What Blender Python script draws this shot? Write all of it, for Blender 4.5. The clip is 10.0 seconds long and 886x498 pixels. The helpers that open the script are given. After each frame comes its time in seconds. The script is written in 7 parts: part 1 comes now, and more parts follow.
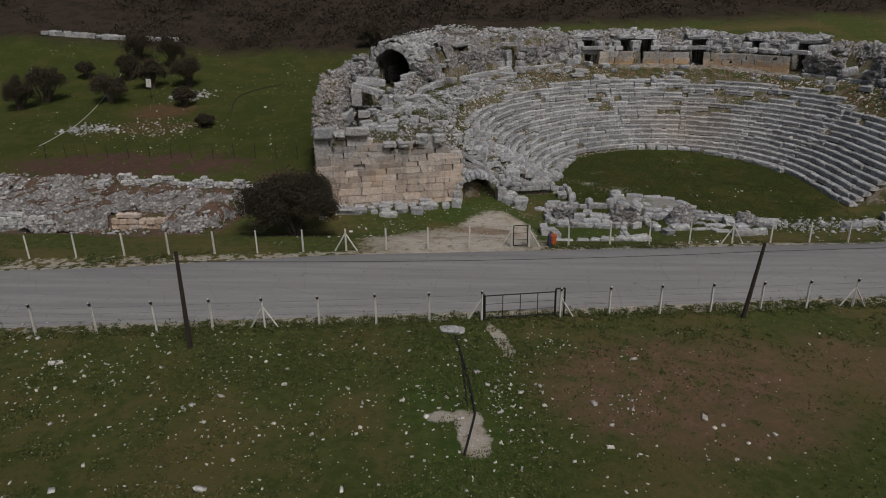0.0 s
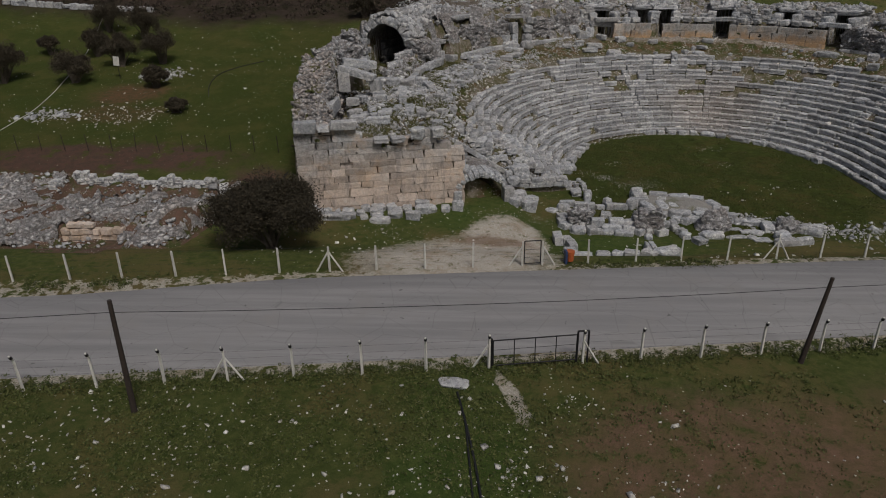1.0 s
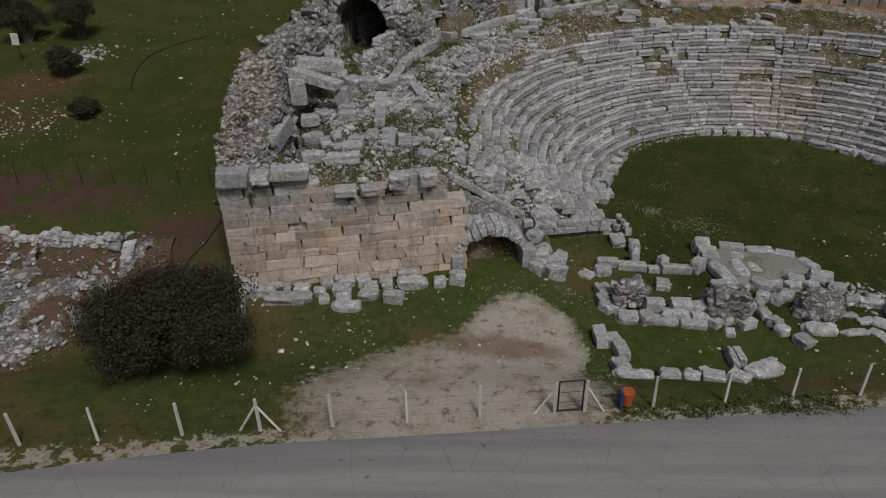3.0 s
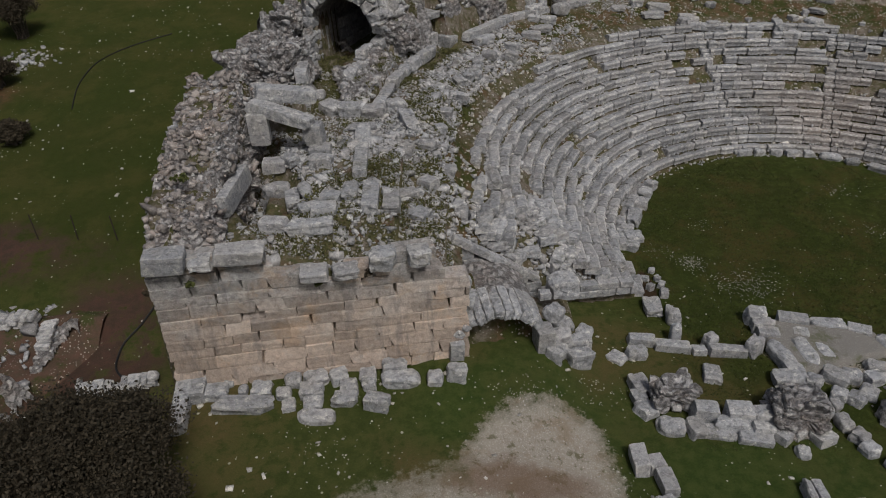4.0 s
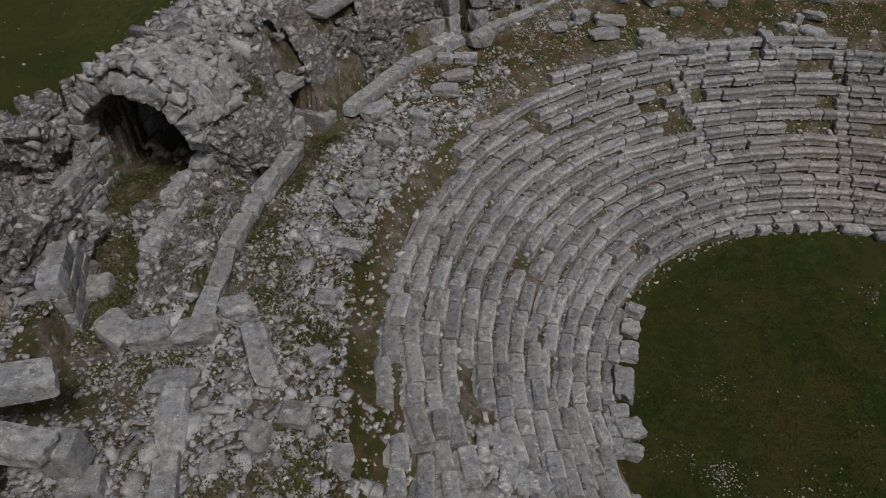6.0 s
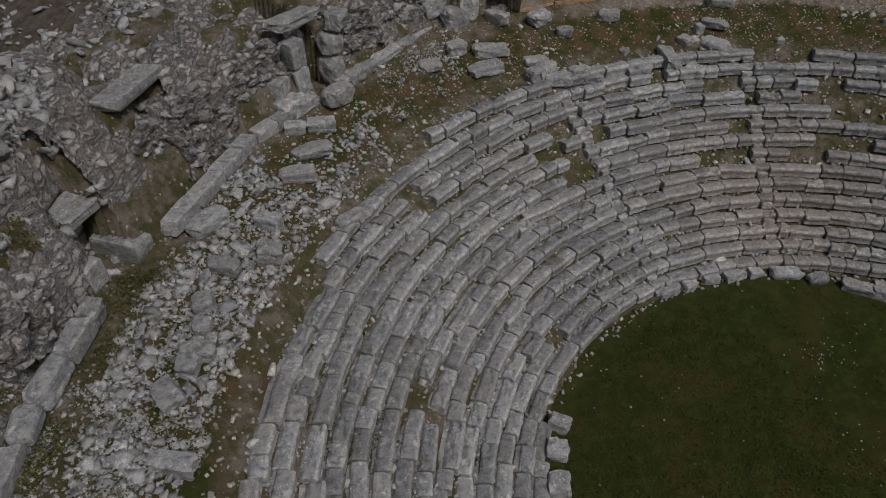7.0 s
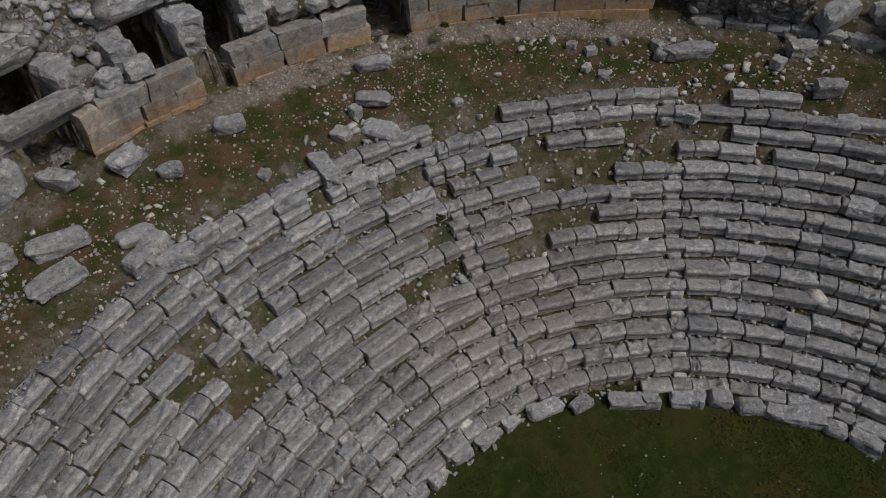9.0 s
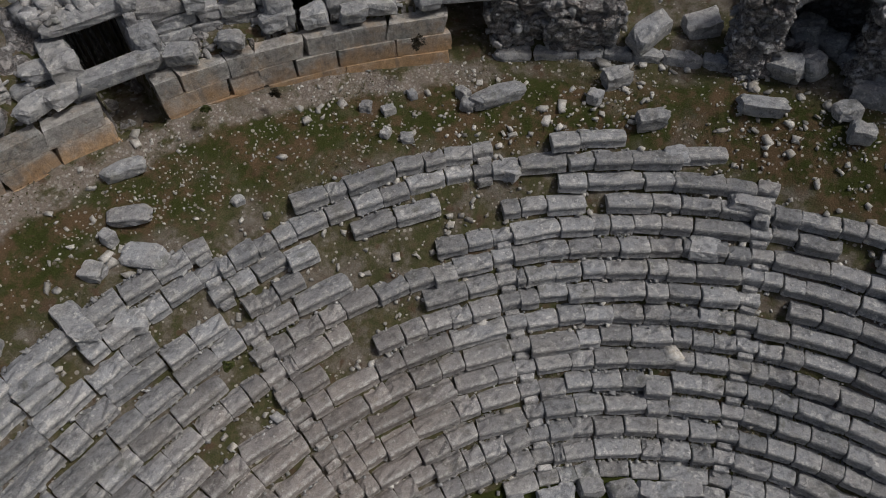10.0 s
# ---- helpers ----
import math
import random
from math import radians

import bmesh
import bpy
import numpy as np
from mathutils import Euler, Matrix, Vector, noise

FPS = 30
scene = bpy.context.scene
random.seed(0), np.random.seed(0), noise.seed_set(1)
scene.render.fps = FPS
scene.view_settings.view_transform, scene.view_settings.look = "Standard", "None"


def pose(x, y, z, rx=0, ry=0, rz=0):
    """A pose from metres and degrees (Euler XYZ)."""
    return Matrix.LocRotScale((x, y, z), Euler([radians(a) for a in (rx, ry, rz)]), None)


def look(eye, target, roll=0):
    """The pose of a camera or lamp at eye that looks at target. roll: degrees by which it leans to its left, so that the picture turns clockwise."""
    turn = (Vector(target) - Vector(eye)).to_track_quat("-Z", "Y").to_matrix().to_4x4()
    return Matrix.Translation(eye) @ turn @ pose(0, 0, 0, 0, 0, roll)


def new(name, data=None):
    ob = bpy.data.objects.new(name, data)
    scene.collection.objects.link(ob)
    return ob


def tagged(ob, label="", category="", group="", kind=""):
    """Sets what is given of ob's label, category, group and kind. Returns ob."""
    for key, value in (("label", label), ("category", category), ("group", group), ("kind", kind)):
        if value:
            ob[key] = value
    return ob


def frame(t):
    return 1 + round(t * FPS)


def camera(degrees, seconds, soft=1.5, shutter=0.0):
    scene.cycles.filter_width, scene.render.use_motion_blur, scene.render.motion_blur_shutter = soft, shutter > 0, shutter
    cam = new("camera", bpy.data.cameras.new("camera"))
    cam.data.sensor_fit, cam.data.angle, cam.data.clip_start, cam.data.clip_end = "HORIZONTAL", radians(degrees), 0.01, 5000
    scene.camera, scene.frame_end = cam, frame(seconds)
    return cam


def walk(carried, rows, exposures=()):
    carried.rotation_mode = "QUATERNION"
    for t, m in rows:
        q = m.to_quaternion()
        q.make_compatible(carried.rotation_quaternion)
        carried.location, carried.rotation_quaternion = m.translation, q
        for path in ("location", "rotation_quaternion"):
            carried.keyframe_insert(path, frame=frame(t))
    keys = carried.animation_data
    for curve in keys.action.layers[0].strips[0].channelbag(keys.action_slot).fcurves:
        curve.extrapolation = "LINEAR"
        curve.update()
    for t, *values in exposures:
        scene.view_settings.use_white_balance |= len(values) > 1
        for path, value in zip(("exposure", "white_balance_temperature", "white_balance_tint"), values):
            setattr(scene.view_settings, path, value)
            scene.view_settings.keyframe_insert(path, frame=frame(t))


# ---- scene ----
cam = camera(65.5, 10.0, 1.0)
METRES, EYE, TILT, LEAN, TURN = 80.0, 17.7, -21.7, 1.0, 0.0
ROWS = [
    (0.0, 0.0, 0.0, 0.0, 0.0, -0.0, -0.0),
    (0.5, -0.0001, 0.039, 0.0192, -0.03, -1.52, 0.03),
    (1.0, 0.0001, 0.0821, 0.0399, -0.04, -3.0, 0.07),
    (1.5, 0.001, 0.1265, 0.0605, -0.03, -4.37, 0.1),
    (2.0, 0.0021, 0.1725, 0.0823, -0.02, -5.77, 0.13),
    (3.5, 0.0056, 0.317, 0.1527, -0.09, -10.0, 0.1),
    (4.0, 0.0066, 0.3673, 0.1751, -0.06, -11.33, 0.11),
    (4.5, 0.0071, 0.4182, 0.1982, -0.08, -12.78, 0.03),
    (5.0, 0.0083, 0.4699, 0.222, -1.08, -14.2, 0.52),
    (5.5, 0.013, 0.5215, 0.2459, -4.32, -15.72, 1.89),
    (7.0, 0.0612, 0.6599, 0.3099, -17.87, -20.95, 7.69),
    (7.5, 0.0893, 0.6952, 0.3268, -23.15, -23.14, 9.84),
    (8.0, 0.1218, 0.7245, 0.34, -29.16, -25.62, 12.11),
    (8.5, 0.1581, 0.7477, 0.3507, -35.29, -28.39, 14.29),
    (9.0, 0.1954, 0.7642, 0.3586, -41.5, -31.32, 16.33),
    (9.5, 0.2348, 0.7765, 0.3641, -48.18, -34.64, 18.15),
    (10.0, 0.2751, 0.7825, 0.3666, -54.78, -38.06, 19.79),
]
walk(cam, [(t, pose(0, 0, EYE, TILT, LEAN, TURN) @ pose(METRES * x, METRES * y, METRES * z, 90 + pitch, roll, yaw)) for t, x, y, z, yaw, pitch, roll in ROWS],
     [(0.0, -0.89), (1.0, -0.92), (2.0, -0.93), (4.0, -0.86), (4.5, -0.98), (5.5, -1.13), (7.5, -1.36), (8.5, -1.28), (9.5, -1.08), (10.0, -0.94)])

# ---- world, sun, exposure ----
SUN_EL, SUN_ROT = radians(55), radians(156)
w = bpy.data.worlds.new("sky")
scene.world = w
w.use_nodes = True
wn = w.node_tree
sky = wn.nodes.new("ShaderNodeTexSky")
sky.sky_type, sky.sun_disc = "NISHITA", False
sky.sun_elevation, sky.sun_rotation = SUN_EL, SUN_ROT
sky.air_density, sky.dust_density, sky.ozone_density = 1.0, 6.0, 0.6
wn.links.new(sky.outputs[0], wn.nodes["Background"].inputs[0])
wn.nodes["Background"].inputs[1].default_value = 0.085
sun = new("sun", bpy.data.lights.new("sun", "SUN"))
sun.data.energy, sun.data.angle, sun.data.color = 2.9, radians(11), (1.0, 0.975, 0.94)
SUNDIR = Vector((math.sin(SUN_ROT), math.cos(SUN_ROT), math.tan(SUN_EL)))
sun.matrix_world = look(SUNDIR * 60, (0, 0, 0))

# ---- plan ----
CX, CY = 21.5, 65.7
SX, SY, R0, DR, DZ, NROW = 21.8, 62.95, 11.6, 0.6, 0.415, 16
FLOOR = -0.8


# ---- materials ----
class Graph:
    """A small helper round a material's node tree."""

    def __init__(self, name, rough=0.9, spec=0.25):
        self.mat = bpy.data.materials.new(name)
        self.mat.use_nodes = True
        self.t = self.mat.node_tree
        self.b = self.t.nodes["Principled BSDF"]
        self.b.inputs["Roughness"].default_value = rough
        self.b.inputs["Specular IOR Level"].default_value = spec
        self.geo = self.t.nodes.new("ShaderNodeNewGeometry")
        self.pos = self.geo.outputs["Position"]
        self.island = self.geo.outputs["Random Per Island"]
        self.wobble = self.fray = None

    def put(self, sock, v):
        if isinstance(v, bpy.types.NodeSocket):
            self.t.links.new(v, sock)
        elif isinstance(v, tuple) and len(v) == 3 and len(sock.default_value) == 4:
            sock.default_value = (*v, 1)
        else:
            sock.default_value = v

    def random(self):
        return self.t.nodes.new("ShaderNodeObjectInfo").outputs["Random"]

    def noise(self, scale, detail=4, rough=0.6, vec=None, out=0):
        n = self.t.nodes.new("ShaderNodeTexNoise")
        n.inputs["Scale"].default_value, n.inputs["Detail"].default_value = scale, detail
        n.inputs["Roughness"].default_value = rough
        self.put(n.inputs["Vector"], vec or self.pos)
        return n.outputs[out]

    def voronoi(self, scale, feature="F1", out=0, vec=None):
        n = self.t.nodes.new("ShaderNodeTexVoronoi")
        n.feature = feature
        n.inputs["Scale"].default_value = scale
        self.put(n.inputs["Vector"], vec or self.pos)
        return n.outputs[out]

    def ramp(self, v, a, b):
        n = self.t.nodes.new("ShaderNodeMapRange")
        n.interpolation_type = "SMOOTHSTEP"
        self.put(n.inputs["Value"], v)
        n.inputs["From Min"].default_value, n.inputs["From Max"].default_value = a, b
        return n.outputs[0]

    def math(self, op, a, b=0.0):
        n = self.t.nodes.new("ShaderNodeMath")
        n.operation = op
        self.put(n.inputs[0], a)
        self.put(n.inputs[1], b)
        return n.outputs[0]

    def vec(self, op, a, b):
        n = self.t.nodes.new("ShaderNodeVectorMath")
        n.operation = op
        self.put(n.inputs[0], a)
        self.put(n.inputs[1], b)
        return n.outputs[0]

    def xyz(self, v=None):
        n = self.t.nodes.new("ShaderNodeSeparateXYZ")
        self.put(n.inputs[0], v or self.pos)
        return n.outputs

    def mix(self, f, a, b, mode="MIX"):
        n = self.t.nodes.new("ShaderNodeMix")
        n.data_type, n.blend_type = "RGBA", mode
        self.put(n.inputs["Factor"], f)
        self.put(n.inputs["A"], a)
        self.put(n.inputs["B"], b)
        return n.outputs["Result"]

    def bright(self, col, f):
        """col times the value f."""
        n = self.t.nodes.new("ShaderNodeVectorMath")
        n.operation = "SCALE"
        self.put(n.inputs[0], col)
        self.put(n.inputs["Scale"], f)
        return n.outputs[0]

    def done(self, col, height=None, strength=0.4, dist=0.05):
        self.put(self.b.inputs["Base Color"], col)
        if height is not None:
            n = self.t.nodes.new("ShaderNodeBump")
            n.inputs["Strength"].default_value, n.inputs["Distance"].default_value = strength, dist
            self.put(n.inputs["Height"], height)
            self.t.links.new(n.outputs[0], self.b.inputs["Normal"])
        return self.mat

    def patch(self, cx, cy, rx, ry, turn=0.0, wob=1.0, soft=0.5, square=False):
        """1 inside a ragged ellipse (or box) on the ground, 0 outside."""
        n = self.t.nodes.new("ShaderNodeMapping")
        n.vector_type = "TEXTURE"
        n.inputs["Location"].default_value = (cx, cy, 0)
        n.inputs["Rotation"].default_value = (0, 0, radians(turn))
        n.inputs["Scale"].default_value = (rx, ry, 1)
        if self.wobble is None:
            a = self.noise(0.35, 4, 0.6, out=1)
            self.wobble = self.vec("SUBTRACT", a, (0.5, 0.5, 0.5))
        p = self.vec("ADD", self.pos, self.bright(self.wobble, 4.0 * wob))
        self.put(n.inputs[0], p)
        q = self.xyz(n.outputs[0])
        ax, ay = self.math("ABSOLUTE", q[0]), self.math("ABSOLUTE", q[1])
        if square:
            d = self.math("MAXIMUM", ax, ay)
        else:
            d = self.math("SQRT", self.math("ADD", self.math("MULTIPLY", ax, ax), self.math("MULTIPLY", ay, ay)))
        d = self.math("ADD", d, self.math("MULTIPLY", self.math("SUBTRACT", self.frayed(), 0.5), 0.55))
        return self.math("SUBTRACT", 1.0, self.ramp(d, 1 - soft * 0.7, 1 + soft * 0.3))

    def frayed(self):
        if self.fray is None:
            self.fray = self.noise(2.4, 6, 0.75)
        return self.fray


def stone(name, base, warm, lichen=0.5, vary=0.35, piece=True, moss=0.35, rust=None, lumps=False, tint=False, relief=1.0, edges=0.75, blots=0.6, nosing=False):
    """Weathered limestone: grey skin, warm breaks, pale lichen, dark stains."""
    g = Graph(name, 0.92, 0.2)
    rnd = g.random() if piece else g.island
    big, mid, fine = g.noise(0.8, 5, 0.65), g.noise(5.0, 6, 0.7), g.noise(34.0, 4, 0.7)
    col = g.mix(g.ramp(big, 0.42, 0.72), base, warm)
    col = g.mix(g.ramp(mid, 0.42, 0.70), col, tuple(c * 0.5 for c in base))
    col = g.mix(g.math("MULTIPLY", g.ramp(g.noise(3.4, 8, 0.72), 0.555, 0.62), lichen), col, (0.60, 0.60, 0.585))
    col = g.mix(g.math("MULTIPLY", g.ramp(g.noise(2.6, 6, 0.75), 0.55, 0.68), 0.5), col, (0.10, 0.10, 0.105))
    col = g.mix(g.math("MULTIPLY", g.ramp(g.noise(1.1, 5, 0.7), 0.57, 0.66), moss), col, (0.075, 0.078, 0.035))
    if tint:
        f = g.math("MULTIPLY", g.patch(27.0, 76.6, 5.5, 3.4, -30, 0.9, 1.4), 0.5)
        col = g.mix(f, col, g.mix(g.ramp(mid, 0.35, 0.65), (0.36, 0.275, 0.215), (0.29, 0.235, 0.195)))
    tone = g.math("FRACT", g.math("MULTIPLY", rnd, 7.31))
    col = g.mix(g.math("MULTIPLY", g.ramp(tone, 0.45, 1.0), 0.25), col, (0.285, 0.260, 0.242))
    dots = g.ramp(g.math("SUBTRACT", g.voronoi(8.5), g.math("MULTIPLY", g.math("POWER", g.xyz(g.voronoi(8.5, out=1))[0], 3.0), 0.34)), 0.03, -0.04)
    col = g.mix(g.math("MULTIPLY", g.math("MULTIPLY", dots, g.ramp(g.noise(0.9, 4, 0.7), 0.42, 0.58)), 0.8 * lichen), col, (0.66, 0.66, 0.64))
    worn = g.math("MULTIPLY", g.ramp(g.geo.outputs["Pointiness"], 0.53, 0.62), g.ramp(g.noise(4.5, 5, 0.7), 0.42, 0.60))
    col = g.mix(g.math("MULTIPLY", worn, edges), col, (0.62, 0.61, 0.59))
    if nosing:
        gx, gy, gz = g.xyz(g.t.nodes.new("ShaderNodeTexCoord").outputs["Generated"])
        lip = g.math("MULTIPLY", g.ramp(gy, 0.20, 0.04), g.ramp(gz, 0.55, 0.80))
        lip = g.math("MULTIPLY", lip, g.ramp(g.noise(5.0, 6, 0.75), 0.46, 0.58))
        col = g.mix(g.math("MULTIPLY", lip, 0.75), col, (0.64, 0.63, 0.61))
    if rust:
        z0, z1, rc = rust
        h = g.math("ADD", g.xyz()[2], g.math("MULTIPLY", g.math("SUBTRACT", g.noise(0.9, 4, 0.6), 0.5), 3.0))
        f = g.math("MULTIPLY", g.math("SUBTRACT", 1.0, g.ramp(h, z0, z1)), 0.85)
        col = g.mix(f, col, g.mix(g.ramp(mid, 0.35, 0.7), rc, tuple(c * 0.72 for c in rc)))
        blot = g.math("MULTIPLY", g.ramp(g.noise(0.55, 6, 0.7), 0.50, 0.64), blots)
        col = g.mix(g.math("MULTIPLY", blot, g.math("SUBTRACT", 1.0, g.ramp(h, z1, z1 + 2.5))), col, (0.56, 0.375, 0.225))
        col = g.mix(g.math("MULTIPLY", g.ramp(g.noise(1.0, 7, 0.7), 0.55, 0.66), 0.4), col, (0.58, 0.55, 0.52))
        v = g.noise(1.3, 5, 0.7, vec=g.vec("MULTIPLY", g.pos, (1.3, 1.3, 0.22)))
        col = g.mix(g.math("MULTIPLY", g.ramp(v, 0.54, 0.66), 0.45), col, (0.16, 0.155, 0.155))
    k = g.math("ADD", 1.0 - vary * 0.5, g.math("MULTIPLY", rnd, vary))
    col = g.bright(col, g.math("MULTIPLY", k, g.math("ADD", 0.18, g.math("MULTIPLY", fine, 1.62))))
    hgt = g.math("ADD", g.math("MULTIPLY", mid, 0.7), g.math("MULTIPLY", fine, 0.3))
    if lumps:
        p = g.vec("MULTIPLY", g.vec("ADD", g.pos, g.bright(g.noise(4.0, 4, 0.7, out=1), 0.5)), (1.0, 1.0, 2.2))
        cell, joint = g.voronoi(2.1, out=1, vec=p), g.voronoi(2.1, "DISTANCE_TO_EDGE", vec=p)
        col = g.bright(col, g.math("ADD", 0.75, g.math("MULTIPLY", g.xyz(cell)[0], 0.5)))
        col = g.mix(g.math("MULTIPLY", g.ramp(joint, 0.09, 0.0), 0.5), col, (0.095, 0.072, 0.062))
        hgt = g.math("ADD", hgt, g.math("MULTIPLY", g.ramp(joint, 0.0, 0.2), 1.6))
    return g.done(col, hgt, relief, 0.08)


def plain(name, col, rough=0.7, metal=0.0, vary=0.25, scale=14.0):
    g = Graph(name, rough, 0.4)
    g.b.inputs["Metallic"].default_value = metal
    n = g.noise(scale, 4, 0.65)
    c = g.bright(g.mix(g.ramp(g.noise(scale * 0.17, 3), 0.4, 0.7), col, tuple(v * 0.8 for v in col)), g.math("ADD", 1 - vary, g.math("MULTIPLY", n, 2 * vary)))
    return g.done(c, n, 0.3, 0.01)


def leafy(name, a, b, piece=False):
    g = Graph(name, 0.75, 0.25)
    c = g.mix(g.random() if piece else g.island, a, b)
    c = g.bright(c, g.math("ADD", 0.6, g.math("MULTIPLY", g.noise(1.3, 3), 0.8)))
    return g.done(c)


def soil_mat():
    """Earth and rubble between the stones of the ruin, with moss and thin grass."""
    g = Graph("earth_and_rubble", 0.97, 0.1)
    fine, mid = g.noise(26, 5, 0.8), g.noise(3.0, 6, 0.7)
    x, y, z = g.xyz(g.vec("SUBTRACT", g.pos, (CX, CY, 0.0)))
    rr = g.math("SQRT", g.math("ADD", g.math("MULTIPLY", x, x), g.math("MULTIPLY", y, y)))
    rr = g.math("ADD", rr, g.math("MULTIPLY", g.math("SUBTRACT", g.noise(0.6, 4), 0.5), 1.6))
    col = g.mix(g.ramp(mid, 0.35, 0.65), (0.150, 0.122, 0.094), (0.235, 0.215, 0.185))
    moss = g.ramp(g.noise(0.8, 5, 0.7), 0.40, 0.56)
    col = g.mix(g.math("MULTIPLY", moss, 0.85), col, g.mix(g.ramp(mid, 0.4, 0.62), (0.060, 0.070, 0.022), (0.100, 0.085, 0.038)))
    col = g.mix(g.ramp(g.noise(1.5, 4, 0.6), 0.56, 0.68), col, (0.120, 0.082, 0.055))
    lawn = g.math("MULTIPLY", g.ramp(rr, 19.2, 19.9), g.math("SUBTRACT", 1.0, g.ramp(rr, 21.6, 22.3)))
    turf = g.mix(g.ramp(g.noise(1.2, 5, 0.7), 0.42, 0.60), (0.052, 0.062, 0.018), (0.130, 0.088, 0.052))
    col = g.mix(g.math("MULTIPLY", lawn, g.ramp(g.noise(0.5, 5, 0.7), 0.25, 0.50)), col, turf)
    strip = g.math("MULTIPLY", g.ramp(rr, 21.75, 22.0), g.math("SUBTRACT", 1.0, g.ramp(rr, 22.75, 23.0)))
    strip = g.math("MULTIPLY", g.math("MULTIPLY", strip, g.ramp(x, -1.0, 4.0)), g.math("SUBTRACT", 1.0, g.ramp(x, 16.5, 18.5)))
    strip = g.math("MULTIPLY", strip, g.ramp(g.noise(0.9, 5, 0.7), 0.36, 0.52))
    col = g.mix(g.math("MULTIPLY", strip, 0.8), col, g.mix(g.ramp(g.voronoi(7.0), 0.1, 0.5), (0.50, 0.475, 0.45), (0.28, 0.24, 0.21)))
    cell = g.xyz(g.voronoi(6.5, out=1))
    peb = g.ramp(g.math("SUBTRACT", g.voronoi(6.5), g.math("MULTIPLY", g.math("POWER", cell[0], 3.0), 0.42)), 0.05, -0.02)
    col = g.mix(g.math("MULTIPLY", peb, g.ramp(g.noise(1.9, 3), 0.30, 0.50)), col, g.mix(cell[1], (0.48, 0.45, 0.40), (0.24, 0.21, 0.18)))
    col = g.bright(col, g.math("ADD", 0.05, g.math("MULTIPLY", fine, 1.9)))
    return g.done(col, g.math("ADD", g.math("MULTIPLY", mid, 1.0), g.math("MULTIPLY", fine, 0.4)), 0.9, 0.12)


def ground_mat():
    """Spring meadow with bare earth, gravel and flower specks."""
    g = Graph("meadow", 0.98, 0.08)
    fine, mid, big = g.noise(22, 5, 0.8), g.noise(2.2, 6, 0.7), g.noise(0.16, 5, 0.6)
    x, y, z = g.xyz()
    blade = g.noise(60, 3, 0.8)
    green = g.mix(g.ramp(mid, 0.35, 0.68), (0.050, 0.066, 0.018), (0.085, 0.096, 0.030))
    dry = g.mix(g.ramp(mid, 0.40, 0.65), (0.125, 0.098, 0.042), (0.088, 0.086, 0.030))
    col = g.mix(g.ramp(g.math("ADD", big, g.math("MULTIPLY", g.math("SUBTRACT", mid, 0.5), 0.5)), 0.44, 0.62), green, dry)
    lush = g.patch(0.4, 25.0, 3.4, 9.0, 4, 0.6, 0.7)
    lush = g.math("MAXIMUM", lush, g.patch(3.5, 51.5, 5.5, 3.2, 5, 0.8, 0.9))
    lush = g.math("MAXIMUM", lush, g.patch(11.5, 48.6, 5.0, 2.6, 0, 0.8, 0.9))
    col = g.mix(g.math("MULTIPLY", lush, 0.75), col, g.mix(g.ramp(mid, 0.38, 0.62), (0.040, 0.070, 0.016), (0.064, 0.092, 0.024)))
    orch = g.patch(SX, SY - 1.0, 13.5, 14.0, 0, 0.3, 0.25)
    col = g.mix(g.math("MULTIPLY", orch, 0.9), col, g.mix(g.ramp(g.noise(1.7, 7, 0.8), 0.46, 0.62), g.mix(g.ramp(g.noise(0.42, 5, 0.65), 0.46, 0.62), (0.034, 0.048, 0.010), (0.070, 0.060, 0.019)), (0.060, 0.074, 0.018)))
    slope = g.math("MULTIPLY", g.ramp(y, 54.0, 60.0), g.math("SUBTRACT", 1.0, g.ramp(x, -14.0, -9.0)))
    col = g.mix(g.math("MULTIPLY", slope, 0.8), col, g.mix(g.ramp(g.noise(0.38, 6, 0.72), 0.44, 0.62), (0.039, 0.053, 0.0115), (0.064, 0.066, 0.0185)))
    brown = g.math("MAXIMUM", g.patch(11.0, 27.0, 7.4, 5.2, -4, 0.7, 0.5), g.math("MULTIPLY", g.patch(18.5, 29.5, 8.0, 3.4, -4, 1.0, 0.9), 0.7))
    earth = g.mix(g.ramp(mid, 0.36, 0.64), (0.185, 0.112, 0.078), (0.115, 0.085, 0.046))
    col = g.mix(g.math("MULTIPLY", brown, g.ramp(g.noise(1.1, 5, 0.7), 0.30, 0.56)), col, earth)
    col = g.mix(g.math("MULTIPLY", g.patch(10.5, 60.4, 0.42, 1.5, 0, 0.12, 0.3), 0.9), col, (0.055, 0.034, 0.024))
    bared = g.math("MAXIMUM", g.patch(-30.2, 73.6, 3.6, 3.0, 10, 0.8, 0.7), g.math("MULTIPLY", g.patch(-29.5, 68.5, 5.5, 2.4, 5, 0.9, 0.9), 0.6))
    col = g.mix(bared, col, g.mix(g.ramp(mid, 0.4, 0.62), (0.125, 0.072, 0.040), (0.070, 0.058, 0.027)))
    red = g.patch(-27.5, 59.3, 12.5, 2.4, 0, 0.7, 0.5)
    red = g.math("MAXIMUM", red, g.patch(-14.0, 54.5, 3.4, 3.6, 0, 0.7, 0.6))
    col = g.mix(g.math("MULTIPLY", red, g.ramp(g.noise(0.55, 5, 0.7), 0.36, 0.50)), col, g.mix(g.ramp(mid, 0.35, 0.65), (0.098, 0.056, 0.044), (0.070, 0.049, 0.036)))
    back = g.patch(2.0, 91.5, 10.0, 6.0, -25, 0.8, 0.5)
